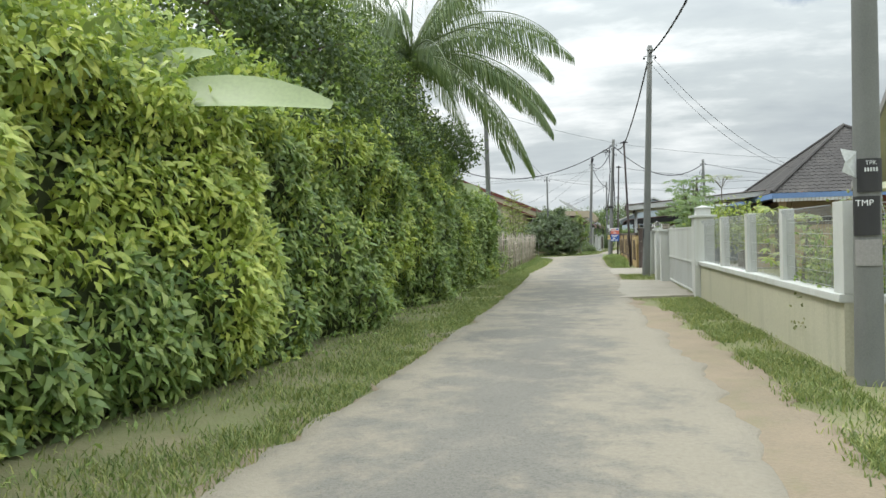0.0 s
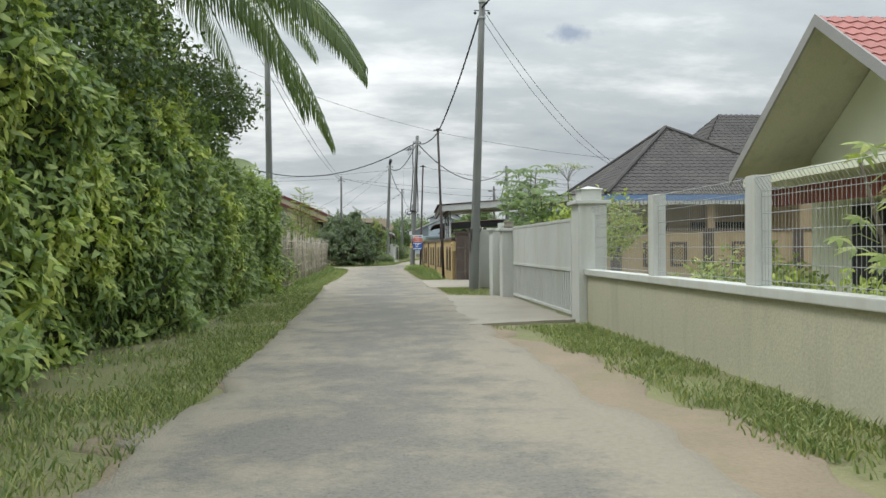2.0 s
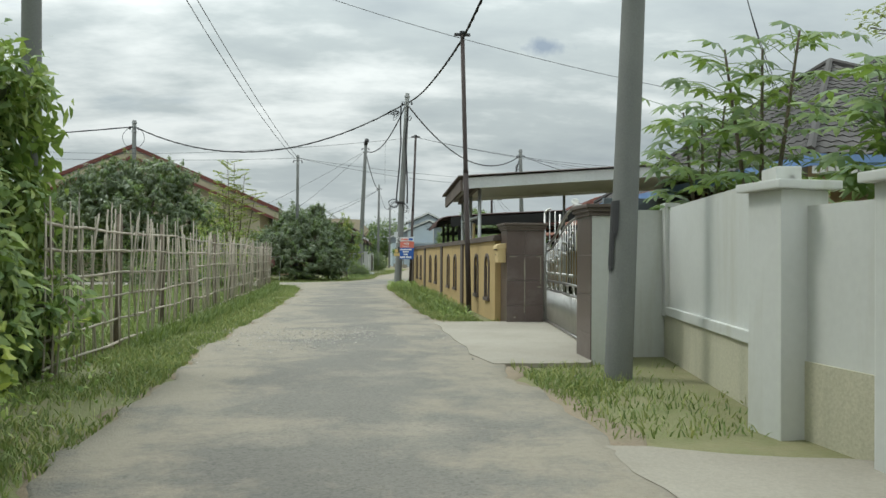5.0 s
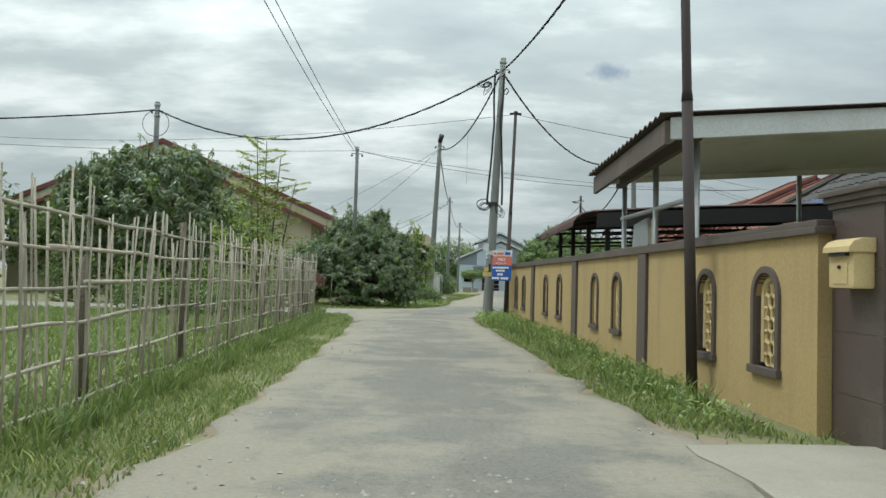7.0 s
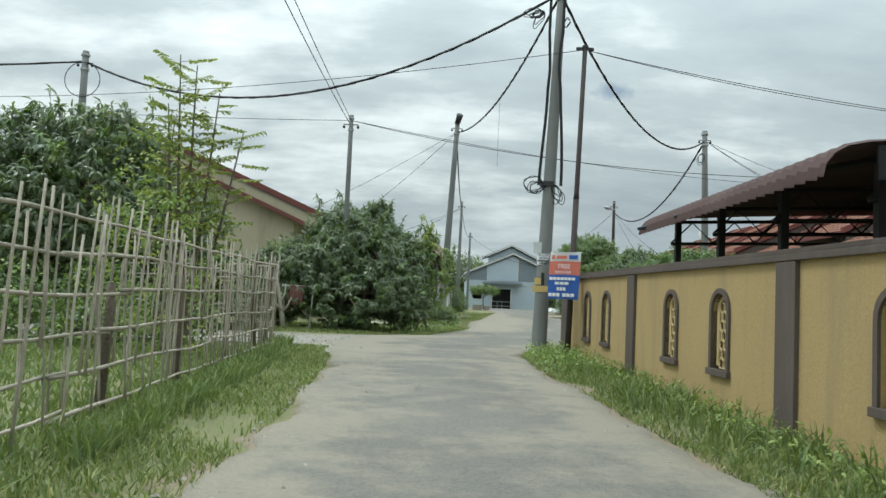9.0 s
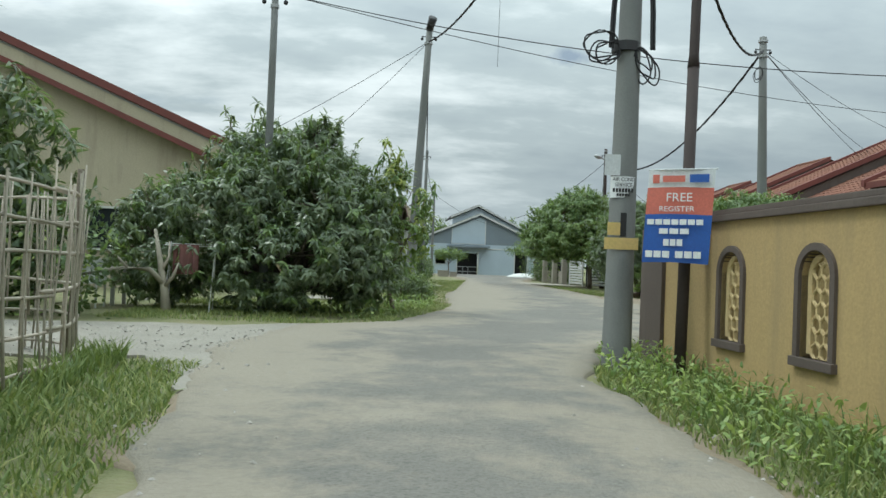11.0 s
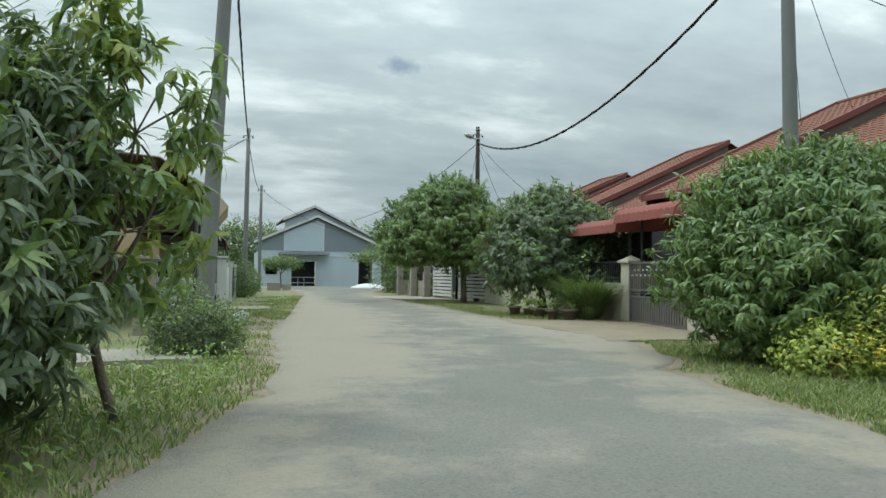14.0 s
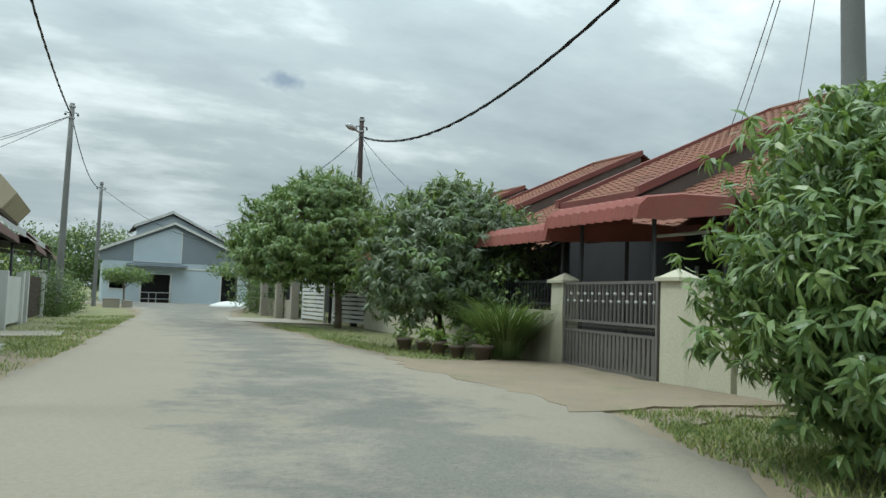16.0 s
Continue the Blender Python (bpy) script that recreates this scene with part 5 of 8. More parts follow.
crown_tree("mango_tree", (8.6, 69.3, 0), [(8.6, 69.2, 2.2, 1.7, 1.5, 1.25), (7.7, 69.0, 1.7, 1.1, 1.3, 1.0), (9.5, 69.4, 2.0, 1.3, 1.4, 1.2), (8.7, 69.2, 2.95, 1.2, 1.0, 0.7), (8.1, 68.4, 2.6, 0.8, 0.7, 0.6), (9.3, 68.6, 2.5, 0.9, 0.7, 0.7), (8.6, 68.5, 1.4, 1.2, 0.7, 0.7)],
           "dark mango tree leaning over a house wall", LEAF_MANGO, LEAF_MANGO_LIGHT, "mango", 6400, 0.2, 0.11, light=0.22, shoots=6, gap=0.34)
crown_tree("mango_tree", (-9.8, 51.9, 0), [(-10.0, 52.0, 3.3, 2.1, 1.7, 1.5), (-8.0, 51.9, 2.6, 1.6, 1.5, 1.3), (-12.0, 52.0, 3.0, 1.8, 1.5, 1.3), (-9.4, 52.0, 4.6, 1.4, 1.2, 0.8), (-11.3, 52.0, 4.5, 1.3, 1.2, 0.8), (-7.4, 52.0, 1.4, 1.3, 1.2, 1.1), (-12.8, 52.0, 4.0, 0.9, 0.9, 0.7), (-10.2, 51.2, 2.2, 1.8, 0.8, 1.2)],
           "large dark mango tree before a house", LEAF_MANGO, LEAF_MANGO_LIGHT, "mango", 4200, 0.26, 0.16, light=0.15, gap=0.3, shoots=80)

# ---------- grass ----------
def scatter(n, y0, y1, place, clump=0.7, keep=0.02):
    out = []
    for _ in range(n):
        y = rng.uniform(y0, y1)
        x = place(y)
        if x is not None and fbm(x, y, 0, clump) + 0.3 * rng.normal() > keep:
            out.append((x, y, 0.015))
    return out


def left_edge(y):
    return edge_at(ROAD, y, 1) - 0.02 - abs(rng.normal()) * 0.75


def right_edge(y):
    x = edge_at(ROAD, y, 2) + 0.08 + abs(rng.normal()) * 0.7
    return None if 14.4 < y < 22 or 25.3 < y < 30.6 or x > 3.5 else x


spots = scatter(80000, -8, 26, left_edge) + scatter(15000, -8, 14, lambda y: edge_at(ROAD, y, 2) + 0.5 + abs(rng.normal()) * 0.6, keep=0.25) + scatter(20000, 14, 31, right_edge)
spots += scatter(30000, 31, 47.6, lambda y: rng.uniform(edge_at(ROAD, y, 2) + 0.05, 2.2 - (y - 31) * 0.02), keep=-0.25)
spots += scatter(45000, 25, 47.0, lambda y: rng.uniform(-3.4 - (y - 26) * 0.03, edge_at(ROAD, y, 1) - 0.05), keep=-0.25)
spots += scatter(26000, 51.6, 58, lambda y: rng.uniform(-5.5, edge_at(ROAD, y, 1) - 0.05), keep=-0.2)
spots += scatter(22000, 58, 84, lambda y: edge_at(ROAD, y, 1) - 0.05 - abs(rng.normal()) * 0.9)
spots += scatter(22000, 53, 60.2, lambda y: edge_at(ROAD, y, 2) + 0.15 + abs(rng.normal()) * 1.3)
spots += scatter(16000, 50.0, 56, lambda y: rng.uniform(edge_at(ROAD, y, 2) + 0.3, 8.4), keep=-0.2)
spots += scatter(22000, 48.9, 53.5, lambda y: rng.uniform(edge_at(ROAD, y, 2) + 0.1, edge_at(ROAD, y, 2) + 2.0), keep=-0.3)
spots += scatter(40000, -8, 14.5, lambda y: rng.uniform(edge_at(ROAD, y, 2) + 0.65, wall_x(max(y, 4.8)) - 0.12), keep=-0.02)
spots += scatter(9000, 66, 79, lambda y: edge_at(ROAD, y, 2) + 0.2 + abs(rng.normal()) * 0.8)
spots = np.array(spots)
mask = rng.uniform(0, 1, len(spots)) < 0.62
grass("verge_grass", GRASS, spots[mask], 0.07, "uneven green grass along the lane's edges", 0.006, 0.6)
grass("dry_verge_grass", DRY_GRASS, spots[~mask], 0.075, "dry yellowish grass mixed into the verges", 0.006, 0.6)
tall = np.array(scatter(9000, 27, 47.2, lambda y: edge_at(ROAD, y, 1) - 0.75 - abs(rng.normal()) * 0.25, 1.1, 0.05) + scatter(7000, 32, 47.6, lambda y: rng.uniform(edge_at(ROAD, y, 2) + 0.25, 2.1), 1.1, 0.1))
grass("tall_verge_grass", GRASS, tall, 0.21, "taller tufts of grass by the fence and wall", 0.008, 0.5)
field = np.stack([rng.uniform(-16, -3.0, 60000), rng.uniform(22, 46.5, 60000), np.full(60000, 0.0)], 1)
grass("field_grass", GRASS, field, 0.12, "rough grass in the field behind a bamboo fence", 0.011, 0.6)


# ---------- roofs and houses ----------
def tiled(name, o, u, v, lu, lv, mat, parent, left=None, right=None, tile=0.28, course=0.34, wave=0.02, label=""):
    """A tiled slope: o the eave corner, u along the eave, v up the slope; left and right give its run at each height."""
    o, u, v = Vector(o), Vector(u).normalized(), Vector(v).normalized()
    nrm_ = u.cross(v).normalized()
    if nrm_.z < 0:
        nrm_ = -nrm_
    nc = max(1, round(lv / course))
    ns = max(2, round(lu / tile)) * 4
    vs, fs = [], []
    for j in range(nc):
        for t_, lift in ((j / nc, 0.022), ((j + 1) / nc, 0.0)):
            lo = left(t_) if left else 0.0
            hi = right(t_) if right else lu
            for i in range(ns + 1):
                a = min(max(lu * i / ns, lo), hi)
                w = wave * math.sin(2 * math.pi * (i % 4) / 4)
                vs.append(o + u * a + v * (lv * t_) + nrm_ * (w + lift))
    w_ = ns + 1
    for j in range(nc):
        for i in range(ns):
            a = 2 * j * w_ + i
            fs.append((a, a + 1, a + 1 + w_, a + w_))
            if j:
                b = (2 * j - 1) * w_ + i
                fs.append((b, b + 1, a + 1, a))
    return raw(name, vs, fs, mat, parent, label, kind="stuff")


def slab(name, pts, thick, mat, parent, label=""):
    """A flat polygon with thickness downwards."""
    n = len(pts)
    g = Geo()
    g.add([tuple(p) for p in pts] + [(p[0], p[1], p[2] - thick) for p in pts],
          [tuple(range(n)), tuple(range(2 * n - 1, n - 1, -1))] + [(i, i + n, (i + 1) % n + n, (i + 1) % n) for i in range(n)])
    return part(name, g, mat, parent, label)


def corrugated(name, pts, length, direction, mat, parent, pitch=0.13, amp=0.02, thick=0.01, label=""):
    """A sheet whose section pts (list of points) is carried along the direction, with ribs across it."""
    d = Vector(direction).normalized()
    n = max(4, int(length / pitch) * 4)
    vs, fs = [], []
    m = len(pts)
    for i in range(n + 1):
        for k, p in enumerate(pts):
            q = Vector(p) + d * (length * i / n)
            a, b = Vector(pts[max(k - 1, 0)]), Vector(pts[min(k + 1, m - 1)])
            t_ = (b - a).normalized()
            nr = d.cross(t_)
            if nr.z < 0:
                nr = -nr
            vs.append(q + nr * amp * math.sin(math.pi * i / 2))
    for i in range(n):
        for k in range(m - 1):
            fs.append((i * m + k, i * m + k + 1, (i + 1) * m + k + 1, (i + 1) * m + k))
    c = len(vs)
    vs += [p - Vector((0, 0, thick)) for p in vs]
    fs += [tuple(q + c for q in reversed(f_)) for f_ in fs]
    return raw(name, vs, fs, mat, parent, label)


def window(parent, m, x0, x1, z0, z1, y=0.0, name="window"):
    """A framed window in the plane y of the frame m, facing -y."""
    g = Geo(m)
    for a, b, c, d in ((x0, x1, z1 - 0.06, z1), (x0, x1, z0, z0 + 0.06), (x0, x0 + 0.06, z0 + 0.06, z1 - 0.06), (x1 - 0.06, x1, z0 + 0.06, z1 - 0.06)):
        g.box(a, b, y - 0.05, y + 0.05, c, d)
    w = part(name, g, WHITE, parent, "white framed window")
    g = Geo(m)
    g.box(x0 + 0.06, x1 - 0.06, y + 0.0, y + 0.02, z0 + 0.06, z1 - 0.06)
    part("pane", g, DARK_GLASS, w, "dark glass pane")
    return w


DARK_GLASS = material("dark_window_glass", (0.02, 0.024, 0.028), (0.016, 0.02, 0.024), 0.15, 2, 30, 0.0)

# grey-roofed house with a blue fascia
hip = thing("hip_roofed_house", (12.7, 36, 0), "tan bungalow with a dark grey hip roof and blue fascia", "house")
EX0, EX1, EY0, EY1, EZ, AP = 8.1, 17.2, 30.2, 43.6, 3.12, 6.62
ax0, ay = 12.7, 36.9
sl = math.hypot(ay - EY0, AP - EZ)
tiled("roof_slope", (EX0, EY0, EZ), (1, 0, 0), (0, ay - EY0, AP - EZ), EX1 - EX0, sl, GREY_TILE, hip, lambda t: (ax0 - EX0) * t, lambda t: (EX1 - EX0) - (EX1 - ax0) * t)
sl2 = math.hypot(ax0 - EX0, AP - EZ)
tiled("roof_slope", (EX0, EY1, EZ), (0, -1, 0), (ax0 - EX0, 0, AP - EZ), EY1 - EY0, sl2, GREY_TILE, hip, lambda t: (EY1 - ay) * t, lambda t: (EY1 - EY0) - (ay - EY0) * t)
tiled("roof_slope", (EX1, EY0, EZ), (0, 1, 0), (ax0 - EX1, 0, AP - EZ), EY1 - EY0, math.hypot(EX1 - ax0, AP - EZ), GREY_TILE, hip, lambda t: (ay - EY0) * t, lambda t: (EY1 - EY0) - (EY1 - ay) * t)
for a in ((EX0, EY0, EZ), (EX1, EY0, EZ), (EX0, EY1, EZ)):
    g = Geo()
    g.tube([(a[0], a[1], a[2] + 0.06), (ax0, ay, AP + 0.06)], 0.085, 6)
    part("hip_ridge", g, GREY_TILE, hip)
g = Geo()
g.box(EX0, EX1, EY0 + 0.0, EY0 + 0.05, EZ - 0.22, EZ)
part("fascia", g, BLUE_FASCIA, hip, "blue painted fascia board")
g = Geo()
g.box(EX0, EX0 + 0.05, EY0 + 0.05, EY1, EZ - 0.22, EZ)
part("fascia", g, BLUE_FASCIA, hip, "blue painted fascia board")
g = Geo()
for k in range(60):
    g.box(EX0 + 0.05 + k * 0.15, EX0 + 0.17 + k * 0.15, EY0 + 0.01, EY0 + 0.03, EZ - 0.36, EZ - 0.222)
part("fringe", g, WHITE, hip, "white scalloped fringe under the fascia")
slab("soffit", [(EX0 + 0.06, EY0 + 0.06, EZ - 0.1), (EX1, EY0 + 0.06, EZ - 0.1), (EX1, EY1, EZ - 0.1), (EX0 + 0.06, EY1, EZ - 0.1)], 0.03, SHEET_UNDER, hip)
g = Geo()
g.box(9.5, 17.0, 33.2, 43.0, -0.1, EZ - 0.14)
part("house_wall", g, TAN_WALL, hip)
# near-black plates on the wall paint the shade of porch openings
g = Geo()
g.box(10.2, 11.4, 33.1, 33.19, 0.0, 2.1)
g.box(12.4, 14.6, 33.1, 33.19, 0.9, 2.2)
part("opening", g, DARK, hip, "near-black plate painted as a shaded porch opening")
for x in (8.6, 12.2, 16.4):
    g = Geo()
    g.box(x - 0.14, x + 0.14, 30.6, 30.88, -0.1, EZ - 0.14)
    part("porch_pillar", g, TAN_WALL, hip)
tiled("upper_roof", (13.4, 35.5, 4.3), (1, 0, 0), (0, 5.6, 3.7), 10, math.hypot(5.6, 3.7), GREY_TILE, hip, lambda t: 3.6 * t, None)
tiled("upper_roof", (13.4, 46.5, 4.3), (0, -1, 0), (3.6, 0, 3.7), 11, math.hypot(3.6, 3.7), GREY_TILE, hip, lambda t: 5.4 * t, lambda t: 11 - 5.6 * t)
g = Geo()
g.box(13.3, 22, 36.2, 46, -0.1, 4.1)
part("house_wall", g, TAN_WALL, hip)

# wall coloured dark grey so that the porch behind the gate looks shaded
g = Geo()
g.box(6.7, 9.48, 38.0, 38.15, -0.1, 2.9)
part("porch_wall", g, HOUSE_GREY, hip, "dark grey porch wall, porch shade put into its colour")
g = Geo()
g.box(6.75, 7.5, 37.9, 37.98, 0.95, 2.2)
g.box(8.0, 8.35, 37.9, 37.98, 0.95, 2.2)
part("shutter", g, PLAIN_CREAM, hip, "faded cream shutter")
# flat near-black plates: the unlit depth of the openings is only coloured on
g = Geo()
g.box(7.52, 7.98, 37.92, 37.98, 0.95, 2.15)
g.box(8.5, 9.4, 37.92, 37.98, 0.0, 2.15)
part("opening", g, DARK, hip, "near-black plates painted as unlit openings")
# its boundary wall with lattice openings, seen through the mesh
side = thing("side_wall", (10, 29.2, 0), "tan boundary wall with brown piers and square lattice openings", "wall")
M = along((4.0, 29.2), (17.5, 29.9))
g = Geo(M)
g.box(2.6, 13.4, -0.1, 0.05, -0.1, 1.75)
part("wall_panel", g, TAN_WALL, side)
g = Geo(M)
g.box(2.6, 13.4, -0.15, 0.1, 1.75, 1.86)
part("coping", g, BROWN, side)
for x in (2.8, 4.2, 7.6, 11.0):
    g = Geo(M)
    g.box(x - 0.2, x + 0.2, -0.14, 0.09, -0.1, 1.748)
    part("pier", g, BROWN, side)
for x in (3.5, 5.5, 6.5, 8.8, 9.8):
    g = Geo(M)
    for a, b, c, d in ((x - 0.3, x + 0.3, 1.28, 1.38), (x - 0.3, x + 0.3, 0.5, 0.6), (x - 0.3, x - 0.2, 0.6, 1.28), (x + 0.2, x + 0.3, 0.6, 1.28)):
        g.box(a, b, -0.13, -0.1, c, d)
    fr = part("window_surround", g, BROWN, side)
    g = Geo(M)
    g.box(x - 0.2, x + 0.2, -0.112, -0.1, 0.6, 1.28)
    part("lattice_backing", g, LATTICE, fr)
    g = Geo(M)
    for k in range(-4, 9):
        for sgn in (1, -1):
            pts = [(x - 0.2 + tt, -0.12, 0.6 + (k * 0.12 + tt if sgn > 0 else k * 0.12 + 0.4 - tt)) for tt in np.linspace(0, 0.4, 9)]
            pts = [p for p in pts if 0.6 <= p[2] <= 1.28]
            if len(pts) > 1:
                g.tube(pts, 0.012, 4)
    part("lattice", g, BROWN, fr)

# pale green house with a steep gable
green = thing("gable_house", (12, 17, 0), "pale green house with a steep gable and faded red tiles", "house")
GX, GY, GZ, GE = 8.65, 17.1, 5.62, 2.95
half = 3.75
for sgn in (-1, 1):
    sl = math.hypot(half, GZ - GE)
    tiled("roof_slope", (GX, GY + sgn * half, GE), (1, 0, 0), (0, -sgn * half, GZ - GE), 12, sl, PINK_TILE, green)
    slab("soffit", [(GX + 0.02, GY + sgn * half, GE - 0.03), (GX + 12, GY + sgn * half, GE - 0.03), (GX + 12, GY, GZ - 0.03), (GX + 0.02, GY, GZ - 0.03)], 0.05, CREAM, green)
    g = Geo()
    d = Vector((0, sgn * half, GE - GZ)).normalized()
    up_ = Vector((0, 0, 1))
    a, b = Vector((GX, GY, GZ)), Vector((GX, GY + sgn * (half + 0.1), GE - 0.07))
    g.add([a + up_ * 0.05, b + up_ * 0.05, b - up_ * 0.2, a - up_ * 0.2, a + up_ * 0.05 - Vector((0.05, 0, 0)), b + up_ * 0.05 - Vector((0.05, 0, 0)), b - up_ * 0.2 - Vector((0.05, 0, 0)), a - up_ * 0.2 - Vector((0.05, 0, 0))],
          [(0, 1, 2, 3), (7, 6, 5, 4), (0, 4, 5, 1), (1, 5, 6, 2), (2, 6, 7, 3), (3, 7, 4, 0)])
    part("bargeboard", g, SHEET_UNDER, green, "grey-brown bargeboard")
g = Geo()
g.add([(10.3, GY - 3.2, -0.1), (10.3, GY + 3.2, -0.1), (10.3, GY + 3.2, GE + 0.3), (10.3, GY, GZ - 0.15), (10.3, GY - 3.2, GE + 0.3)], [(0, 1, 2, 3, 4)])
g.box(10.36, 20, GY - 3.18, GY + 3.18, -0.1, GE + 0.25)
part("house_wall", g, GREEN_WALL, green)
g = Geo()
g.box(8.75, 10.28, GY - 3.4, GY + 3.4, 2.62, 2.8)
part("porch_beam", g, GREEN_WALL, green)
for y in (GY - 3.2, GY + 3.1):
    g = Geo()
    g.box(8.8, 9.1, y - 0.15, y + 0.15, -0.1, 2.62)
    part("porch_pillar", g, GREY_TILE, green, "dark grey porch pillar")
# window and door are near-black plates with the inner shade painted on
g = Geo()
g.box(10.22, 10.29, GY - 2.2, GY - 0.4, 0.9, 2.2)
g.box(10.22, 10.29, GY + 0.4, GY + 1.5, 0.0, 2.1)
part("opening", g, DARK, green, "near-black plates painted as an unlit window and door")
corrugated("valance", [(9.22, 14.0, 2.12), (9.2, 14.0, 2.3), (9.16, 14.0, 2.5)], 6.0, (0, 1, 0), RED_SHEET, green, 0.16, 0.015, label="dull red ribbed valance under the porch")
dish = thing("satellite_dish", (13.9, 31.4, 3.7), "small white satellite dish on a roof", "satellite dish")
g = Geo(look((13.8, 31.2, 4.15), (10.0, 12, 12.0)))
g.lathe((0, 0, 0), [(0.2, -0.06), (0.15, -0.02), (0.08, 0.01), (0.02, 0.02)], 16)
part("reflector", g, WHITE, dish)
g = Geo()
g.tube([(13.8, 31.2, 4.13), (13.9, 31.35, 3.95), (13.9, 31.4, 3.68)], 0.025, 6)
part("mast", g, GALV, dish)

# driveway canopy behind the ochre wall
canopy = thing("carport_canopy", (5, 36, 0), "flat metal canopy on steel posts behind an ochre wall", "canopy")
slab("deck", [(2.2, 33.75, 2.9), (9.5, 33.75, 3.44), (9.5, 37.55, 3.31), (2.2, 37.55, 2.79)], 0.05, DECK_UNDER, canopy)
slab("fascia", [(2.2, 33.72, 2.94), (9.5, 33.72, 3.51), (9.5, 33.75, 3.51), (2.2, 33.75, 2.94)], 0.24, ALU, canopy, "pale grey fascia")
corrugated("roof_sheet", [(2.08, 33.66, 2.975), (5.8, 33.66, 3.255), (9.5, 33.66, 3.535)], 4.0, (0, 1, -0.03), BROWN, canopy, 0.21, 0.022, label="dark weathered corrugated sheet")
slab("end_fascia", [(2.14, 33.75, 2.91), (2.2, 33.75, 2.91), (2.22, 37.6, 2.80), (2.16, 37.6, 2.80)], 0.26, BROWN, canopy, "dark brown end board")
for x, y in ((2.62, 37.4), (2.62, 35.7), (2.62, 34.1), (5.4, 37.4), (8.5, 35.2)):
    g = Geo()
    g.tube([(x, y, -0.1), (x, y, 2.74 + (x - 2.62) * 0.07)], 0.04, 8)
    part("post", g, GALV, canopy, smooth=True)
for y, dz in ((34.1, 0.0), (37.3, -0.1)):
    g = Geo()
    g.prism([(2.25, 2.76 + dz), (9.4, 3.28 + dz), (9.4, 3.37 + dz), (2.25, 2.84 + dz)], y - 0.03, y + 0.03)
    part("beam", g, DECK_UNDER, canopy)
g = Geo()
g.add([(2.5, 33.8, 2.72), (2.58, 33.8, 2.72), (2.58, 37.5, 2.62), (2.5, 37.5, 2.62), (2.5, 33.8, 2.86), (2.58, 33.8, 2.86), (2.58, 37.5, 2.76), (2.5, 37.5, 2.76)],
      [(0, 3, 2, 1), (4, 5, 6, 7), (0, 1, 5, 4), (1, 2, 6, 5), (2, 3, 7, 6), (3, 0, 4, 7)])
part("beam", g, BROWN, canopy, "brown edge beam")
g = Geo()
g.tube([(2.62, 37.55, 2.14), (2.62, 34.1, 2.11)], 0.035, 8)
part("brace", g, GALV, canopy, "pale grey sloping pipe", smooth=True)
board = thing("leaning_board", (2.8, 37, 1.6), "grey sheet and salmon board leaning behind a wall", "board")
g = Geo()
g.add([(2.75, 36.4, 1.2), (2.75, 37.5, 1.2), (2.8, 37.5, 2.05), (2.8, 36.75, 2.1), (2.79, 36.4, 1.2), (2.79, 37.5, 1.2), (2.84, 37.5, 2.05), (2.84, 36.75, 2.1)], [(0, 1, 2, 3), (7, 6, 5, 4), (0, 4, 5, 1), (1, 5, 6, 2), (2, 6, 7, 3), (3, 7, 4, 0)])
part("panel", g, ALU, board)
g = Geo()
g.box(2.76, 2.8, 36.2, 36.42, 0.9, 2.05)
part("plank", g, LATTICE, board, "salmon coloured plank")

# curved awning further on
awn = thing("curved_carport", (4, 43, 0), "dark maroon ribbed carport roof with a curved front edge", "carport")
sec = [(1.98, 38.4, 2.07), (2.0, 38.4, 2.16), (2.06, 38.4, 2.24), (2.16, 38.4, 2.30), (2.34, 38.4, 2.34), (3.6, 38.4, 2.44), (8.0, 38.4, 2.68)]
# black board added at the near end to paint the dark underside of the roof
slab('near_fascia', [(2.4, 38.42, 2.32), (8.0, 38.42, 2.64), (8.0, 38.45, 2.64), (2.4, 38.45, 2.32)], 0.26, BLACK_STEEL, awn, 'added black end board standing in for the shaded underside')
corrugated("roof_sheet", sec, 6.0, (0.04, 1, 0.012), MAROON_SHEET, awn, 0.2, 0.022, 0.012)
for y in (38.9, 40.6, 42.3, 44.0):
    g = Geo()
    g.tube([(2.6, y, 1.98), (7.4, y, 2.2)], 0.025, 6)
    g.tube([(2.1, y, 2.18), (2.6, y, 2.3), (7.4, y, 2.54)], 0.025, 6)
    for k in range(7):
        x = 2.6 + k * 0.62
        g.tube([(x, y, 1.99 + 0.046 * (x - 2.6)), (x + 0.31, y, 2.29 + 0.05 * (x - 2.3)), (x + 0.62, y, 1.99 + 0.046 * (x - 1.98))], 0.014, 5)
    part("truss", g, BLACK_STEEL, awn)
    for x in (2.7, 7.3):
        g = Geo()
        g.box(x - 0.04, x + 0.04, y - 0.04, y + 0.04, -0.1, 2.28)
        part("post", g, BLACK_STEEL, awn)
low = thing("red_roofed_house", (12, 43, 0), "low house with sloping red metal and tile roofs behind a wall", "house")
corrugated("roof_sheet", [(4.6, 40.0, 2.0), (9.5, 40.0, 2.55)], 8.2, (0, 1, 0.0), RED_SHEET, low, 0.25, 0.02, 0.01)
tiled("roof_slope", (8.2, 50.5, 2.55), (0, -1, 0), (6.5, 0, 2.6), 16, math.hypot(6.5, 2.6), RED_TILE, low)
g = Geo()
g.box(9.2, 15, 35, 50.3, -0.1, 2.6)
part("house_wall", g, CREAM, low)

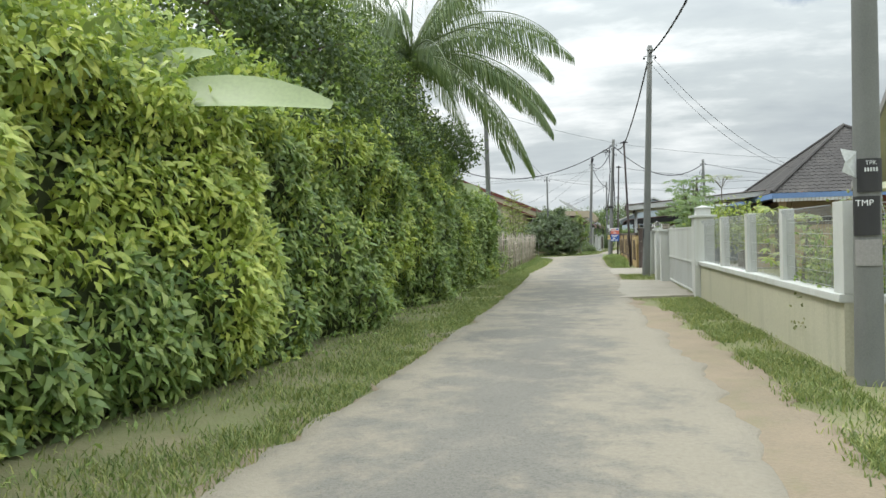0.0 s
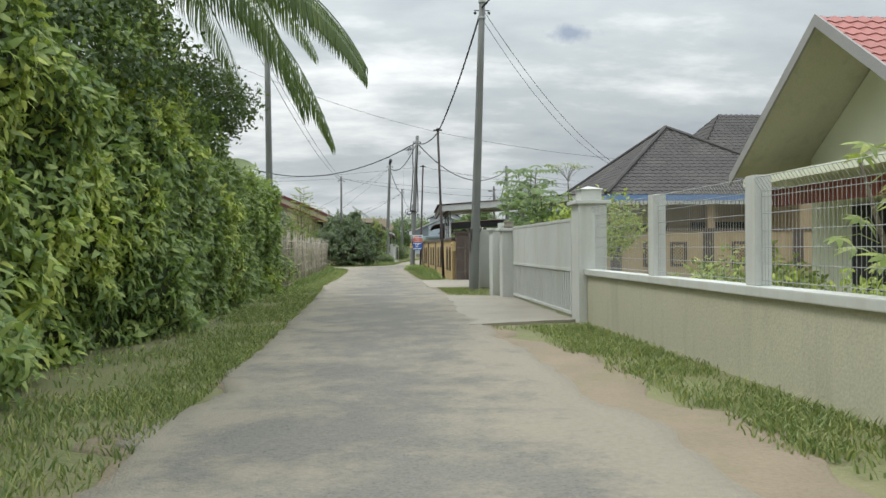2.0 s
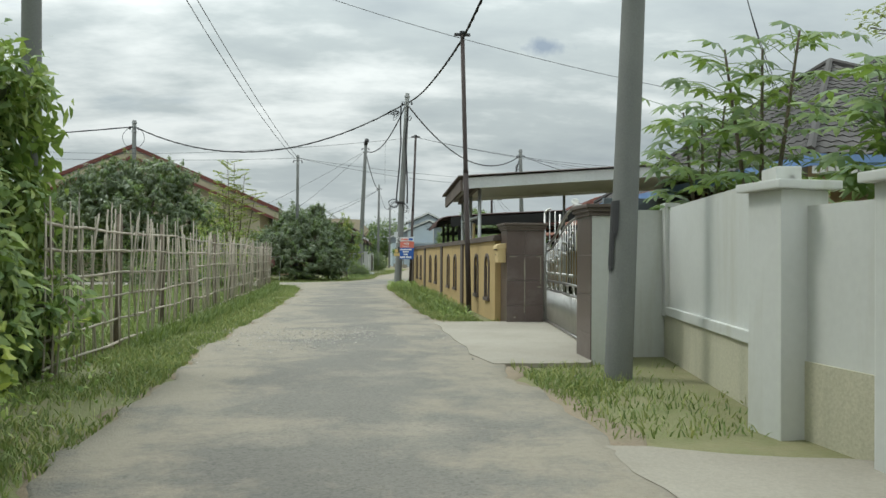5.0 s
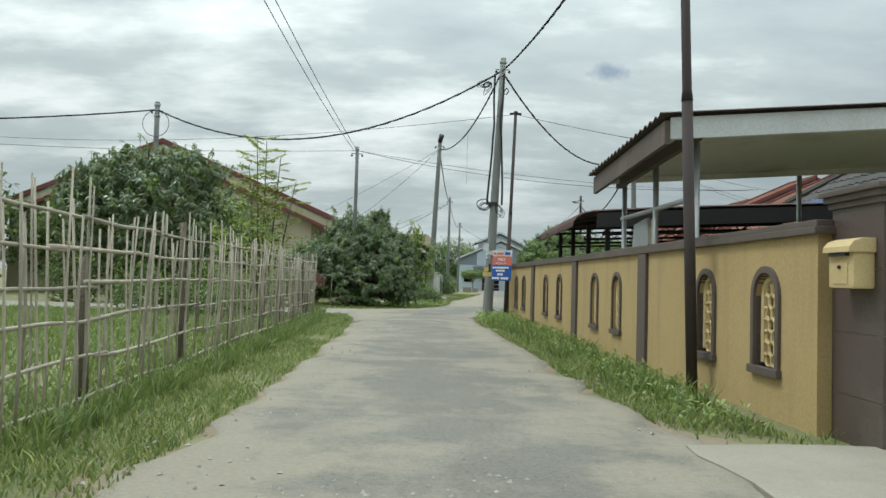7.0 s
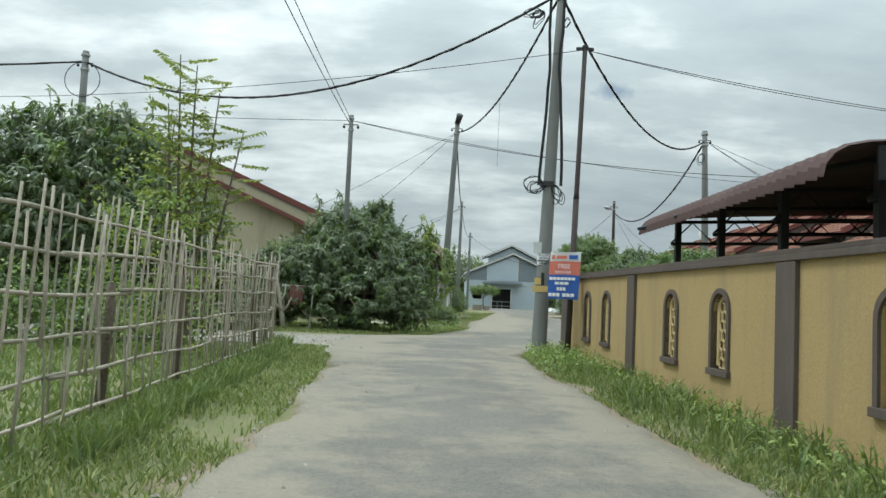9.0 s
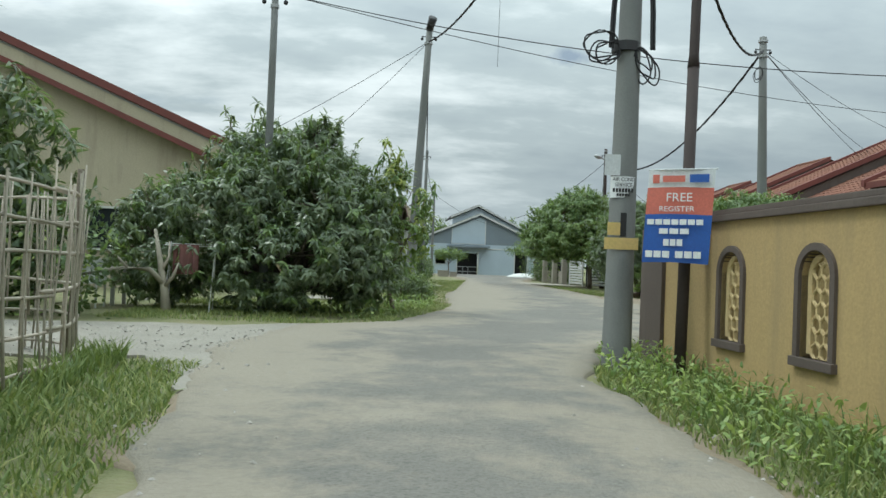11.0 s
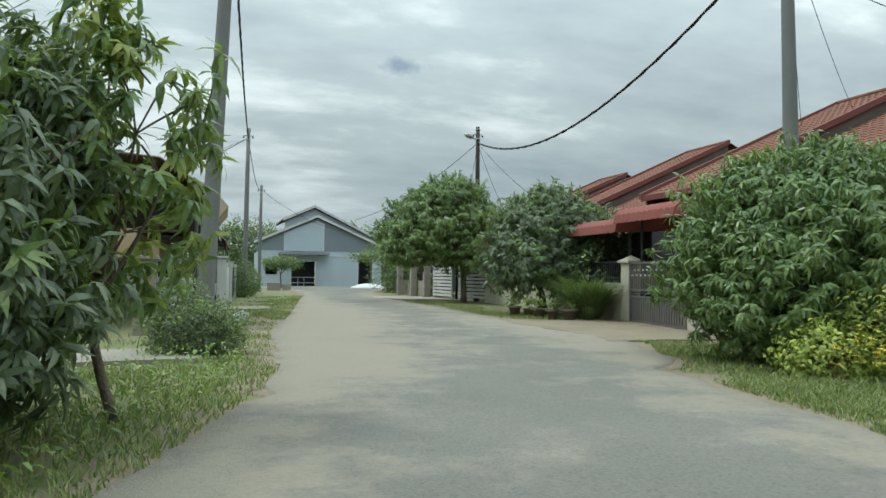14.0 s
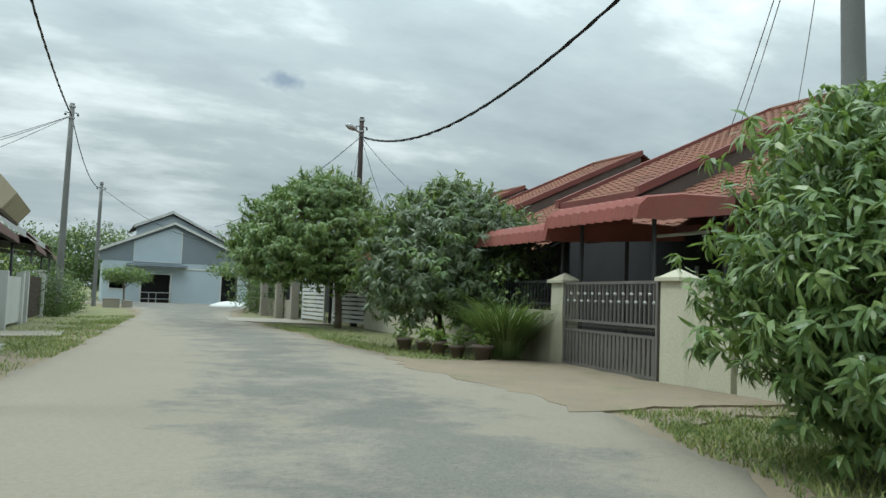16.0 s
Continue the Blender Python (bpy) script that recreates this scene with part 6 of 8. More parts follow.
# ---------- terrace with red roofs ----------
def roof_bay(e, y0, y1, ex, ez, rx, rz, drop):
    """One bay of the terrace roof: tiles in front and behind, soffit and capped verges."""
    run, rise = rx - ex, rz - ez
    tiled("roof_slope", (ex, y1, ez), (0, -1, 0), (run, 0, rise), y1 - y0, math.hypot(run, rise), RED_TILE, e)
    tiled("rear_roof_slope", (rx + run * 0.8, y0, rz - rise * 0.8), (0, 1, 0), (-run * 0.8, 0, rise * 0.8), y1 - y0, math.hypot(run * 0.8, rise * 0.8), RED_TILE, e)
    # soffit in near-black: the shade under the roof is put into its colour
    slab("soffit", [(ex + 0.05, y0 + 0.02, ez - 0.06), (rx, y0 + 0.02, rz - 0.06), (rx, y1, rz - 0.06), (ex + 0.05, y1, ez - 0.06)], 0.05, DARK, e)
    g = Geo()
    g.tube([(rx, y0, rz + 0.03), (rx, y1, rz + 0.03)], 0.09, 8)
    part("ridge_tiles", g, RED_TILE, e)
    g = Geo()
    g.box(ex - 0.06, ex - 0.02, y0 + 0.02, y1 - 0.02, ez - 0.16, ez + 0.02)
    part("fascia", g, BARGE, e, "dark red fascia board")
    if not drop:
        return
    for y in (y0, y1):
        g = Geo()
        a, b = Vector((ex - 0.1, y, ez)), Vector((rx, y, rz))
        g.add([a + Vector((0, -0.08, 0.11)), b + Vector((0, -0.08, 0.11)), b + Vector((0, 0.08, 0.11)), a + Vector((0, 0.08, 0.11)),
               a + Vector((0, -0.08, -0.10)), b + Vector((0, -0.08, -0.10)), b + Vector((0, 0.08, -0.10)), a + Vector((0, 0.08, -0.10))],
              [(3, 2, 1, 0), (4, 5, 6, 7), (0, 1, 5, 4), (1, 2, 6, 5), (2, 3, 7, 6), (3, 0, 4, 7)])
        part("verge_cap", g, BARGE, e, "dark red verge capping")
        g = Geo()
        w0, w1 = (0.06, 0.14) if y == y0 else (-0.14, -0.06)
        g.prism([(ex + 0.1, ez - drop - 0.3), (rx, rz - drop - 0.3), (rx, rz - 0.11), (ex + 0.1, ez - 0.11)], y + w0, y + w1)
        part("gable_wall", g, BROWN, e, "brown painted gable wall")


def ribbed_awning(e, ya, yb, lip, back, za):
    sec = [(lip - 0.05, ya, za - 0.32), (lip, ya, za - 0.12), (lip + 0.15, ya, za), (lip + 0.8, ya, za + 0.10), (back, ya, za + 0.15)]
    corrugated("awning", sec, yb - ya, (0, 1, 0), RED_SHEET, e, 0.22, 0.028, 0.012, "red ribbed awning with a curved lip")
    for y in (ya, yb):
        g = Geo()
        g.prism([(p[0], p[2]) for p in sec] + [(back, za - 0.12), (lip + 0.4, za - 0.32)], y - 0.01, y + 0.01)
        part("awning_end", g, RED_SHEET, e)
    for y in (ya + 0.3, yb - 0.3):
        g = Geo()
        g.tube([(lip + 0.55, y, 0), (lip + 0.55, y, za - 0.02)], 0.035, 8)
        part("awning_post", g, BLACK_STEEL, e)


def terrace_house(low, y0, y1, ex, ez, rx, rz, awnings, label):
    """Low roof from low to y0, a raised bay from y0 to y1, porch wall and awnings."""
    e = thing("terrace_house", (ex, (low + y1) / 2, 0), label, "house", "red terrace row")
    sl = (rz - ez) / (rx - ex)
    roof_bay(e, y0, y1, ex, ez, rx, rz, 0.5)
    roof_bay(e, low, y0, ex - 1.5, ez - 0.5 - 1.5 * sl, rx, rz - 0.5, 0)
    # the porch's deep shade is painted on this wall as near-black
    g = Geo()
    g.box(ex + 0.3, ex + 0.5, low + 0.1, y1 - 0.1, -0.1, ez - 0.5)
    part("front_wall", g, DARK, e, "porch wall coloured near-black in place of deep shade")
    g = Geo()
    g.box(rx - 0.1, rx + 0.1, low + 0.1, y1 - 0.1, -0.1, rz - 0.75)
    part("back_wall", g, CREAM, e)
    m = Matrix.Translation((ex + 0.3, (low + y0) / 2, 0)) @ Matrix.Rotation(math.radians(-90), 4, "Z")
    window(e, m, -1.6, -0.2, 0.8, 2.0, -0.05)
    g = Geo(m)
    g.box(0.4, 1.3, -0.06, 0.0, 0, 2.05)
    part("door", g, BROWN, e)
    for ya, yb, lip, back, za in awnings:
        ribbed_awning(e, ya, yb, lip, back, za)


RED = "single-storey terrace house with a stepped terracotta tiled roof and red awning"
terrace_house(54.8, 58.4, 61.8, 12.95, 3.9, 21.0, 7.7, (), "single-storey terrace house with a stepped terracotta tiled roof")
terrace_house(61.88, 68.35, 71.7, 13.2, 3.82, 21.33, 7.62, ((62.9, 65.36, 8.65, 10.55, 2.70), (65.44, 71.4, 8.72, 11.9, 2.50)), RED)
terrace_house(71.78, 78.45, 81.7, 13.6, 3.53, 21.7, 7.35, ((72.0, 81.4, 9.0, 12.1, 2.45),), RED)
terrace_house(81.78, 88.6, 91.8, 14.0, 3.45, 22.3, 7.2, ((82.0, 91.4, 9.4, 12.5, 2.45),), RED)
terrace_house(91.88, 98.2, 101.4, 14.4, 3.4, 22.7, 7.1, (), "single-storey terrace house with a stepped terracotta tiled roof")
dish = thing("satellite_dish", (22.2, 99.2, 6.9), "white satellite dish on a terracotta tiled roof", "satellite dish")
g = Geo(Matrix.Translation((22.2, 98.6, 7.35)) @ Matrix.Rotation(math.radians(65), 4, "X"))
g.lathe((0, 0, 0), [(0.02, 0), (0.25, 0.03), (0.45, 0.12), (0.46, 0.13), (0.25, 0.05), (0.02, 0.02)], 16)
part("reflector", g, WHITE, dish, smooth=True)
g = Geo()
g.tube([(22.2, 98.75, 6.6), (22.2, 98.65, 7.35)], 0.03, 7)
part("mast", g, GALV, dish)

# screen added in near-black so that the open porch reads as deep shade
screen = thing("porch_dark_screen", (12.6, 64.2, 0), "added near-black louvred screen that makes the porch look dark", "screen")
# unseen roof added to block the sky's light over the side of the porch
pr = thing("added_porch_cover", (11.6, 64.3, 2.8), "added flat sheet roof that keeps sky light off a porch", "roof")
slab("deck", [(10.5, 62.9, 2.92), (12.7, 62.9, 2.92), (12.7, 65.66, 2.92), (10.5, 65.66, 2.92)], 0.06, RUST_SHEET, pr)
for y in (63.1, 65.5):
    g = Geo()
    g.tube([(10.55, y, -0.05), (10.55, y, 2.86)], 0.035, 8)
    part("post", g, BLACK_STEEL, pr)
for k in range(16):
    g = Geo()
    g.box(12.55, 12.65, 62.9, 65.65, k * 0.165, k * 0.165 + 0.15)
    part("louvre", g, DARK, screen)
for y in (62.85, 65.68):
    g = Geo()
    g.box(12.54, 12.66, y - 0.03, y + 0.03, -0.05, 2.75)
    part("post", g, BLACK_STEEL, screen)
lampbar = thing("tube_lamp", (10.3, 64, 2.3), "unlit white fluorescent tube fitting under an awning", "lamp")
g = Geo()
g.tube([(10.4, 63.3, 2.32), (10.4, 64.5, 2.32)], 0.03, 8)
part("tube", g, WHITE, lampbar)

# terrace front wall and gate
tw = thing("front_wall", (8.7, 61, 0), "cream plastered front wall with capped gate posts", "wall")
for (x0, y0), (x1, y1), h in (((8.5, 53), (8.62, 61.0), 1.0), ((8.95, 65.6), (9.2, 68.2), 0.95), ((9.2, 68.2), (9.6, 74), 0.95), ((9.6, 74), (9.8, 78), 0.95)):
    M, L = along((x0, y0), (x1, y1)), dist((x0, y0), (x1, y1))
    g = Geo(M)
    g.box(0, L, -0.12, 0.0, -0.1, h)
    part("low_wall", g, CREAM, tw)
    for k in range(int(L / 0.13)):
        g = Geo(M)
        x = 0.1 + k * 0.13
        g.box(x - 0.012, x + 0.012, -0.07, -0.045, h, h + 0.55)
        part("bar", g, BLACK_STEEL, tw)
    g = Geo(M)
    g.box(0, L, -0.075, -0.04, h + 0.5, h + 0.54)
    g.box(0, L, -0.075, -0.04, h + 0.1, h + 0.14)
    part("rail", g, BLACK_STEEL, tw)
g = Geo()
g.box(8.62, 9.9, 61.1, 62.35, -0.1, 1.42)
part("end_wall", g, CREAM, tw, bevel=0.01)
for x, y, h in ((8.78, 62.2, 1.44), (9.1, 65.4, 1.44), (9.3, 68.2, 1.3), (9.55, 71.0, 1.3), (9.7, 74.0, 1.3)):
    capped_post(tw, x, y, 0.34, h, 0.05, False, mat=CREAM)
    g = Geo(Matrix.Translation((x, y, h + 0.06)))
    g.add([(-0.2, -0.2, 0), (0.2, -0.2, 0), (0.2, 0.2, 0), (-0.2, 0.2, 0), (0, 0, 0.13)], [(3, 2, 1, 0), (0, 1, 4), (1, 2, 4), (2, 3, 4), (3, 0, 4)])
    part("pyramid_cap", g, CREAM, tw)


def house_gate(p, q, h, label, mat, solid=0.62):
    e = thing("house_gate", (p[0], p[1], 0), label, "gate", "house gates")
    M, L = along(p, q), dist(p, q)
    for x in (0.0, L - 0.05):
        g = Geo(M)
        g.box(x, x + 0.05, -0.025, 0.025, 0.03, h)
        part("stile", g, mat, e)
    for z in (0.05, solid, solid + 0.16, h - 0.05):
        g = Geo(M)
        g.box(0.05, L - 0.05, -0.02, 0.02, z, z + 0.045)
        part("rail", g, mat, e)
    n = int(L / 0.115)
    for i in range(1, n):
        x = L * i / n
        g = Geo(M)
        g.box(x - 0.012, x + 0.012, -0.012, 0.012, solid + 0.2, h - 0.05)
        b = part("upper_bar", g, mat, e)
        g = Geo(M)
        z = h - 0.2 - 0.12 * (i % 2)
        g.lathe((x, -0.0, z), [(0.01, -0.03), (0.028, 0), (0.01, 0.03)], 6)
        part("knob", g, WHITE, b)
        g = Geo(M)
        g.box(x - 0.035, x + 0.035, -0.01, 0.01, 0.09, solid)
        part("lower_slat", g, mat, e)
    g = Geo(M)
    for i in range(n * 2):
        c = (i + 0.5) * L / (n * 2)
        g.tube([(c + 0.045 * math.cos(a), 0, solid + 0.1 + 0.045 * math.sin(a)) for a in [2 * math.pi * k / 8 for k in range(9)]], 0.008, 4, False)
    part("scroll_band", g, mat, e)
    return e


GATE_STEEL = material("dull_brown_grey_steel", (0.19, 0.175, 0.16), (0.15, 0.138, 0.128), 0.5, 3, 60, 0.04, metal=0.35)
house_gate((8.66, 62.45), (8.98, 65.2), 1.46, "brownish grey steel house gate with slats below and studded bars", GATE_STEEL)
wg = thing("slatted_gate", (9.1, 80.5, 0), "white horizontally slatted gate half open", "gate")
for p, q in (((9.0, 82.9), (9.15, 80.4)), ((9.3, 79.9), (9.9, 77.6))):
    M, L = along(p, q), dist(p, q)
    for k in range(9):
        g = Geo(M)
        g.box(0.04, L - 0.04, -0.02, 0.02, 0.15 + k * 0.15, 0.25 + k * 0.15)
        part("slat", g, WHITE, wg)
    for x in (0, L - 0.06):
        g = Geo(M)
        g.box(x, x + 0.06, -0.03, 0.03, 0.05, 1.5)
        part("stile", g, WHITE, wg)
for y in (83.4, 86, 89):
    t_ = thing("gate_pillar", (8.8, y, 0), "plain grey-white gate pillar by the lane", "pillar", "gate pillars")
    g = Geo()
    g.box(8.65, 8.95, y - 0.15, y + 0.15, -0.1, 1.5)
    part("shaft", g, CONCRETE, t_, bevel=0.01)

# ---------- pale blue house at the end ----------
blue = thing("gable_bungalow", (7.2, 115, 0), "pale blue-grey bungalow with white edged double gables", "house")
Y = 112.8
g = Geo()
for a, b, c, d in ((2.4, 4.94, -0.3, 2.6), (7.07, 10.56, -0.3, 2.6), (11.9, 12.6, -0.3, 2.6), (2.4, 12.6, 2.6, 2.95), (4.94, 7.07, 2.1, 2.6), (10.56, 11.9, 2.4, 2.6)):
    g.box(a, b, Y, Y + 0.2, c, d)
g.box(2.4, 2.6, Y + 0.2, Y + 12, -0.3, 2.95)
g.box(12.4, 12.6, Y + 0.2, Y + 12, -0.3, 2.95)
part("house_wall", g, HOUSE_BLUE, blue)
g = Geo()
g.prism([(2.1, 2.95), (12.4, 2.95), (12.4, 3.45), (7.05, 5.72), (2.1, 3.6)], Y - 0.02, Y + 0.2)
part("gable", g, HOUSE_GREY, blue, "slate grey gable")
g = Geo()
g.prism([(4.4, 3.0), (7.58, 3.0), (7.58, 5.3), (7.05, 5.55), (4.4, 4.45)], Y - 0.06, Y - 0.02)
part("gable_panel", g, HOUSE_BLUE, blue)
g = Geo()
for a, b, c, d in ((4.34, 4.4, 2.98, 4.45), (7.58, 7.66, 2.98, 5.28), (4.34, 7.66, 2.94, 3.0)):
    g.box(a, b, Y - 0.09, Y - 0.03, c, d)
part("panel_trim", g, WHITE, blue)
for a, b in (((1.9, 3.5), (7.05, 5.78)), ((7.05, 5.78), (12.6, 3.35))):
    g = Geo()
    g.prism([a, b, (b[0], b[1] + 0.2), (a[0], a[1] + 0.2)], Y - 0.35, Y - 0.25)
    part("bargeboard", g, WHITE, blue)
    g = Geo()
    g.prism([(a[0], a[1] + 0.1), (b[0], b[1] + 0.1), (b[0], b[1] + 0.22), (a[0], a[1] + 0.22)], Y - 0.24, Y + 8)
    part("roof_slope", g, GREY_TILE, blue)
g = Geo()
g.prism([(4.6, 4.0), (12.6, 3.5), (12.6, 4.2), (7.15, 6.75), (4.6, 5.6)], Y + 3.0, Y + 3.2)
part("rear_gable", g, HOUSE_BLUE, blue)
for a, b in (((4.4, 5.6), (7.15, 6.85)), ((7.15, 6.85), (13.0, 4.0))):
    g = Geo()
    g.prism([a, b, (b[0], b[1] + 0.2), (a[0], a[1] + 0.2)], Y + 2.6, Y + 2.7)
    part("bargeboard", g, WHITE, blue)
    g = Geo()
    g.prism([(a[0], a[1] + 0.1), (b[0], b[1] + 0.1), (b[0], b[1] + 0.22), (a[0], a[1] + 0.22)], Y + 2.71, Y + 12)
    part("roof_slope", g, GREY_TILE, blue)
# porch backs in near-black, so the recess's shade lies in their colour
g = Geo()
g.box(4.94, 7.07, Y + 1.5, Y + 1.6, -0.3, 2.1)
part("porch_back", g, DARK, blue, "porch back coloured near-black in place of shade")
g = Geo()
g.box(10.56, 11.9, Y + 1.5, Y + 1.6, -0.3, 2.4)
part("porch_back", g, DARK, blue, "porch back coloured near-black in place of shade")
for x0, x1, z0, z1 in ((4.89, 4.99, -0.3, 2.3), (6.95, 7.05, -0.3, 2.3), (10.51, 10.61, -0.3, 2.3), (11.79, 11.89, -0.3, 2.3), (7.1, 10.5, 2.5, 2.6), (7.1, 10.5, -0.05, 0.05)):
    g = Geo()
    g.box(x0, x1, Y - 0.05, Y, z0, z1)
    part("door_trim", g, WHITE, blue)
g = Geo()
g.box(3.9, 8.0, Y - 1.2, Y, 2.62, 2.78)
part("porch_slab", g, HOUSE_GREY, blue)
window(blue, Matrix.Translation((0, Y, 0)), 2.8, 3.9, 0.9, 2.1, 0.0)
g = Geo()
for z in (0.3, 0.75):
    g.tube([(4.95, Y - 0.4, z), (7.0, Y - 0.4, z)], 0.03, 6)
for x in (4.95, 5.5, 6.0, 7.0):
    g.tube([(x, Y - 0.4, -0.1), (x, Y - 0.4, 0.78)], 0.03, 6)
tagged(part("porch_rail", g, GALV), "low metal rail before a dark porch", "railing")
mound = Geo()
prof = [(1.0, 0.0), (0.85, 0.14), (0.55, 0.28), (0.2, 0.36)]
mound.lathe((10.0, 104.5, 0), [(r * 1.5, z * 1.1) for r, z in prof], 20)
tagged(part("sand_mound", mound, WHITE, smooth=True), "heap covered by a white sheet on the road", "heap")

# ---------- house with the dark red verge, beyond the side road ----------
AX, AZ, RX, RZ, LX = -13.3, 7.2, -5.1, 3.72, -21.5


def brown_gable(FY, depth, label):
    """A house whose gable faces the side road."""
    e = thing("gable_house", (AX, FY + depth / 2, 0), label, "house", "brown gable row")
    g = Geo()
    g.prism([(LX + 1, -0.1), (RX - 1.2, -0.1), (RX - 1.2, RZ + 0.35), (AX, AZ - 0.2), (LX + 1, RZ + 0.35)], FY + 0.42, FY + depth - 0.05)
    part("house_wall", g, FADED_BROWN, e)
    for x1 in (RX, LX):
        sl = math.hypot(x1 - AX, AZ - RZ)
        tiled("roof_slope", (x1, FY + depth if x1 > AX else FY, RZ), (0, -1 if x1 > AX else 1, 0), (AX - x1, 0, AZ - RZ), depth, sl, MAROON_TILE, e)
        slab("soffit", [(x1, FY, RZ - 0.08), (AX, FY, AZ - 0.08), (AX, FY + depth, AZ - 0.08), (x1, FY + depth, RZ - 0.08)], 0.05, SHEET_UNDER, e)
        for z0, z1, y0, y1, mt, nm, lab in ((-0.06, 0.16, -0.07, 0.0, BARGE, "bargeboard", "dark red bargeboard"), (-0.62, -0.46, -0.04, 0.06, BARGE, "lower_trim", "dark red lower trim"),
                                            (-0.46, -0.065, 0.02, 0.08, FADED_BROWN, "gable_band", "faded brown band between the trims")):
            g = Geo()
            g.prism([(x1, RZ + z0), (AX, AZ + z0), (AX, AZ + z1), (x1, RZ + z1)], FY + y0, FY + y1)
            part(nm, g, mt, e, lab)
    window(e, Matrix.Translation((0, FY + 0.42, 0)), -9.6, -8.4, 1.0, 2.2, -0.02)
    window(e, Matrix.Translation((0, FY + 0.42, 0)), -14.0, -12.4, 1.0, 2.2, -0.02)
    return e


brown_gable(60.6, 8.3, "faded brown house with a dark red tiled gable roof")
brown_gable(69.2, 8.3, "faded brown house with a dark red gable roof behind another")

# ---------- left row beyond the mango bush ----------
for k, (y0, y1, x1) in enumerate(((64.5, 71.5, -0.98), (72.5, 80.0, -0.75), (84.0, 91, -0.5), (93, 100, -0.3))):
    e = thing("terrace_house", (x1 - 4, (y0 + y1) / 2, 0), "single-storey house with maroon roof and a dark curved carport", "house", "left house row")
    up_ = 0.25 if k == 0 else 0.0
    sec = [(x1 + 0.25, y0, 2.28 + up_), (x1 + 0.2, y0, 2.48 + up_), (x1 - 0.05, y0, 2.68 + up_), (x1 - 0.6, y0, 2.82 + 1.8 * up_), (x1 - 4, y0, 3.05 + 1.8 * up_)]
    corrugated("carport_roof", sec, y1 - y0, (0, 1, 0), RUST_SHEET, e, 0.22, 0.025, label="dark brown curved carport sheet")
    # near-black sheet added under the carport roof to paint its shade
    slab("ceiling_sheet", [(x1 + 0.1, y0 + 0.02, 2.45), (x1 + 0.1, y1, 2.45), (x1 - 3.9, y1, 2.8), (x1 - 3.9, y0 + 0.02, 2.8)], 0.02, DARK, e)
    g = Geo()
    g.tube([(x1 + 0.1, y0 + 0.05, 2.3), (x1 + 0.1, y1 - 0.05, 2.3)], 0.035, 6)
    part("beam", g, BLACK_STEEL, e)
    ex, ez = x1 - 0.1, 2.85
    if k == 1:
        # boxed eave of a flat-roofed porch
        g = Geo()
        g.prism([(-5.2, 3.5), (-1.32, 3.37), (-0.56, 2.86), (-0.25, 3.27), (-0.92, 4.03), (-5.2, 4.12)], 75.0, 80.0)
        part("boxed_eave", g, FADED_BROWN, e, "pale brown boxed eave", bevel=0.02)
        # thin dark brown strip on the lower face of the boxed eave
        g = Geo()
        g.prism([(-1.36, 3.30), (-0.6, 2.79), (-0.56, 2.86), (-1.32, 3.37)], 74.96, 80.04)
        part("eave_lining", g, BROWN, e, "dark brown strip along the eave's underside")
    elif k > 1:
        tiled("roof_slope", (ex, y1, ez), (0, -1, 0), (-4.2, 0, 2.9), y1 - y0, math.hypot(4.2, 2.9), MAROON_TILE, e)
        g = Geo()
        g.prism([(ex, ez - 0.18), (ex - 4.2, ez + 2.72), (ex - 4.2, ez + 2.95), (ex, ez + 0.05)], y0 - 0.06, y0)
        part("bargeboard", g, ALU, e, "grey bargeboard")
    g = Geo()
    g.box(x1 - 4.6, x1 - 3.5, y0, y1, -0.1, 3.6)
    part("house_wall", g, TAN_WALL, e)
    for y in (y0 + 0.25, y1 - 0.25):
        g = Geo()
        g.tube([(x1 + 0.1, y, -0.1), (x1 + 0.1, y, 2.3)], 0.04, 8)
        part("carport_post", g, BLACK_STEEL, e, smooth=True)
    m = Matrix.Translation((x1 - 3.5, (y0 + y1) / 2, 0)) @ Matrix.Rotation(math.radians(90), 4, "Z")
    window(e, m, -2.0, -0.4, 0.9, 2.1, -0.03)
    g = Geo(m)
    g.box(0.6, 1.6, -0.05, 0.0, 0, 2.1)
    part("door", g, BROWN, e)
for x, y, h, w, mt in ((-1.62, 62.9, 1.28, 0.34, CONCRETE), (-0.72, 70.5, 2.2, 0.27, WHITE), (-0.42, 72.6, 1.5, 0.26, WHITE), (-0.1, 84.2, 1.5, 0.28, WHITE)):
    t_ = thing("gate_column", (x, y, 0), "square gate column with a small moulded cap", "pillar", "left gate columns")
    capped_post(t_, x, y, w, h, 0.05, False, "shaft", mt)
leaf_gate = thing("open_gate", (-0.7, 68.6, 0), "open white steel gate leaf with thin bars", "gate")
M, L = along((-3.0, 69.4), (-0.68, 68.6)), dist((-3.0, 69.4), (-0.68, 68.6))
for z in (0.12, 0.75, 1.36):
    g = Geo(M)
    g.box(0.03, L - 0.03, -0.025, 0.025, z, z + 0.05)
    part("rail", g, WHITE, leaf_gate)
for i in range(14):
    g = Geo(M)
    x = L * i / 13
    w_ = 0.03 if i in (0, 13) else 0.012
    g.box(x - w_, x + w_, -0.022, 0.022, 0.05, 1.4)
    part("bar", g, WHITE, leaf_gate)
drum = thing("plastic_drum", (-1.9, 70.2, 0), "blue plastic drum standing in a porch", "drum")
g = Geo()
g.lathe((-1.9, 70.2, 0), [(0.24, 0), (0.27, 0.05), (0.27, 0.3), (0.285, 0.33), (0.27, 0.36), (0.27, 0.72), (0.23, 0.8)], 16)
part("body", g, SIGN_BLUE_PAINT, drum, smooth=True)
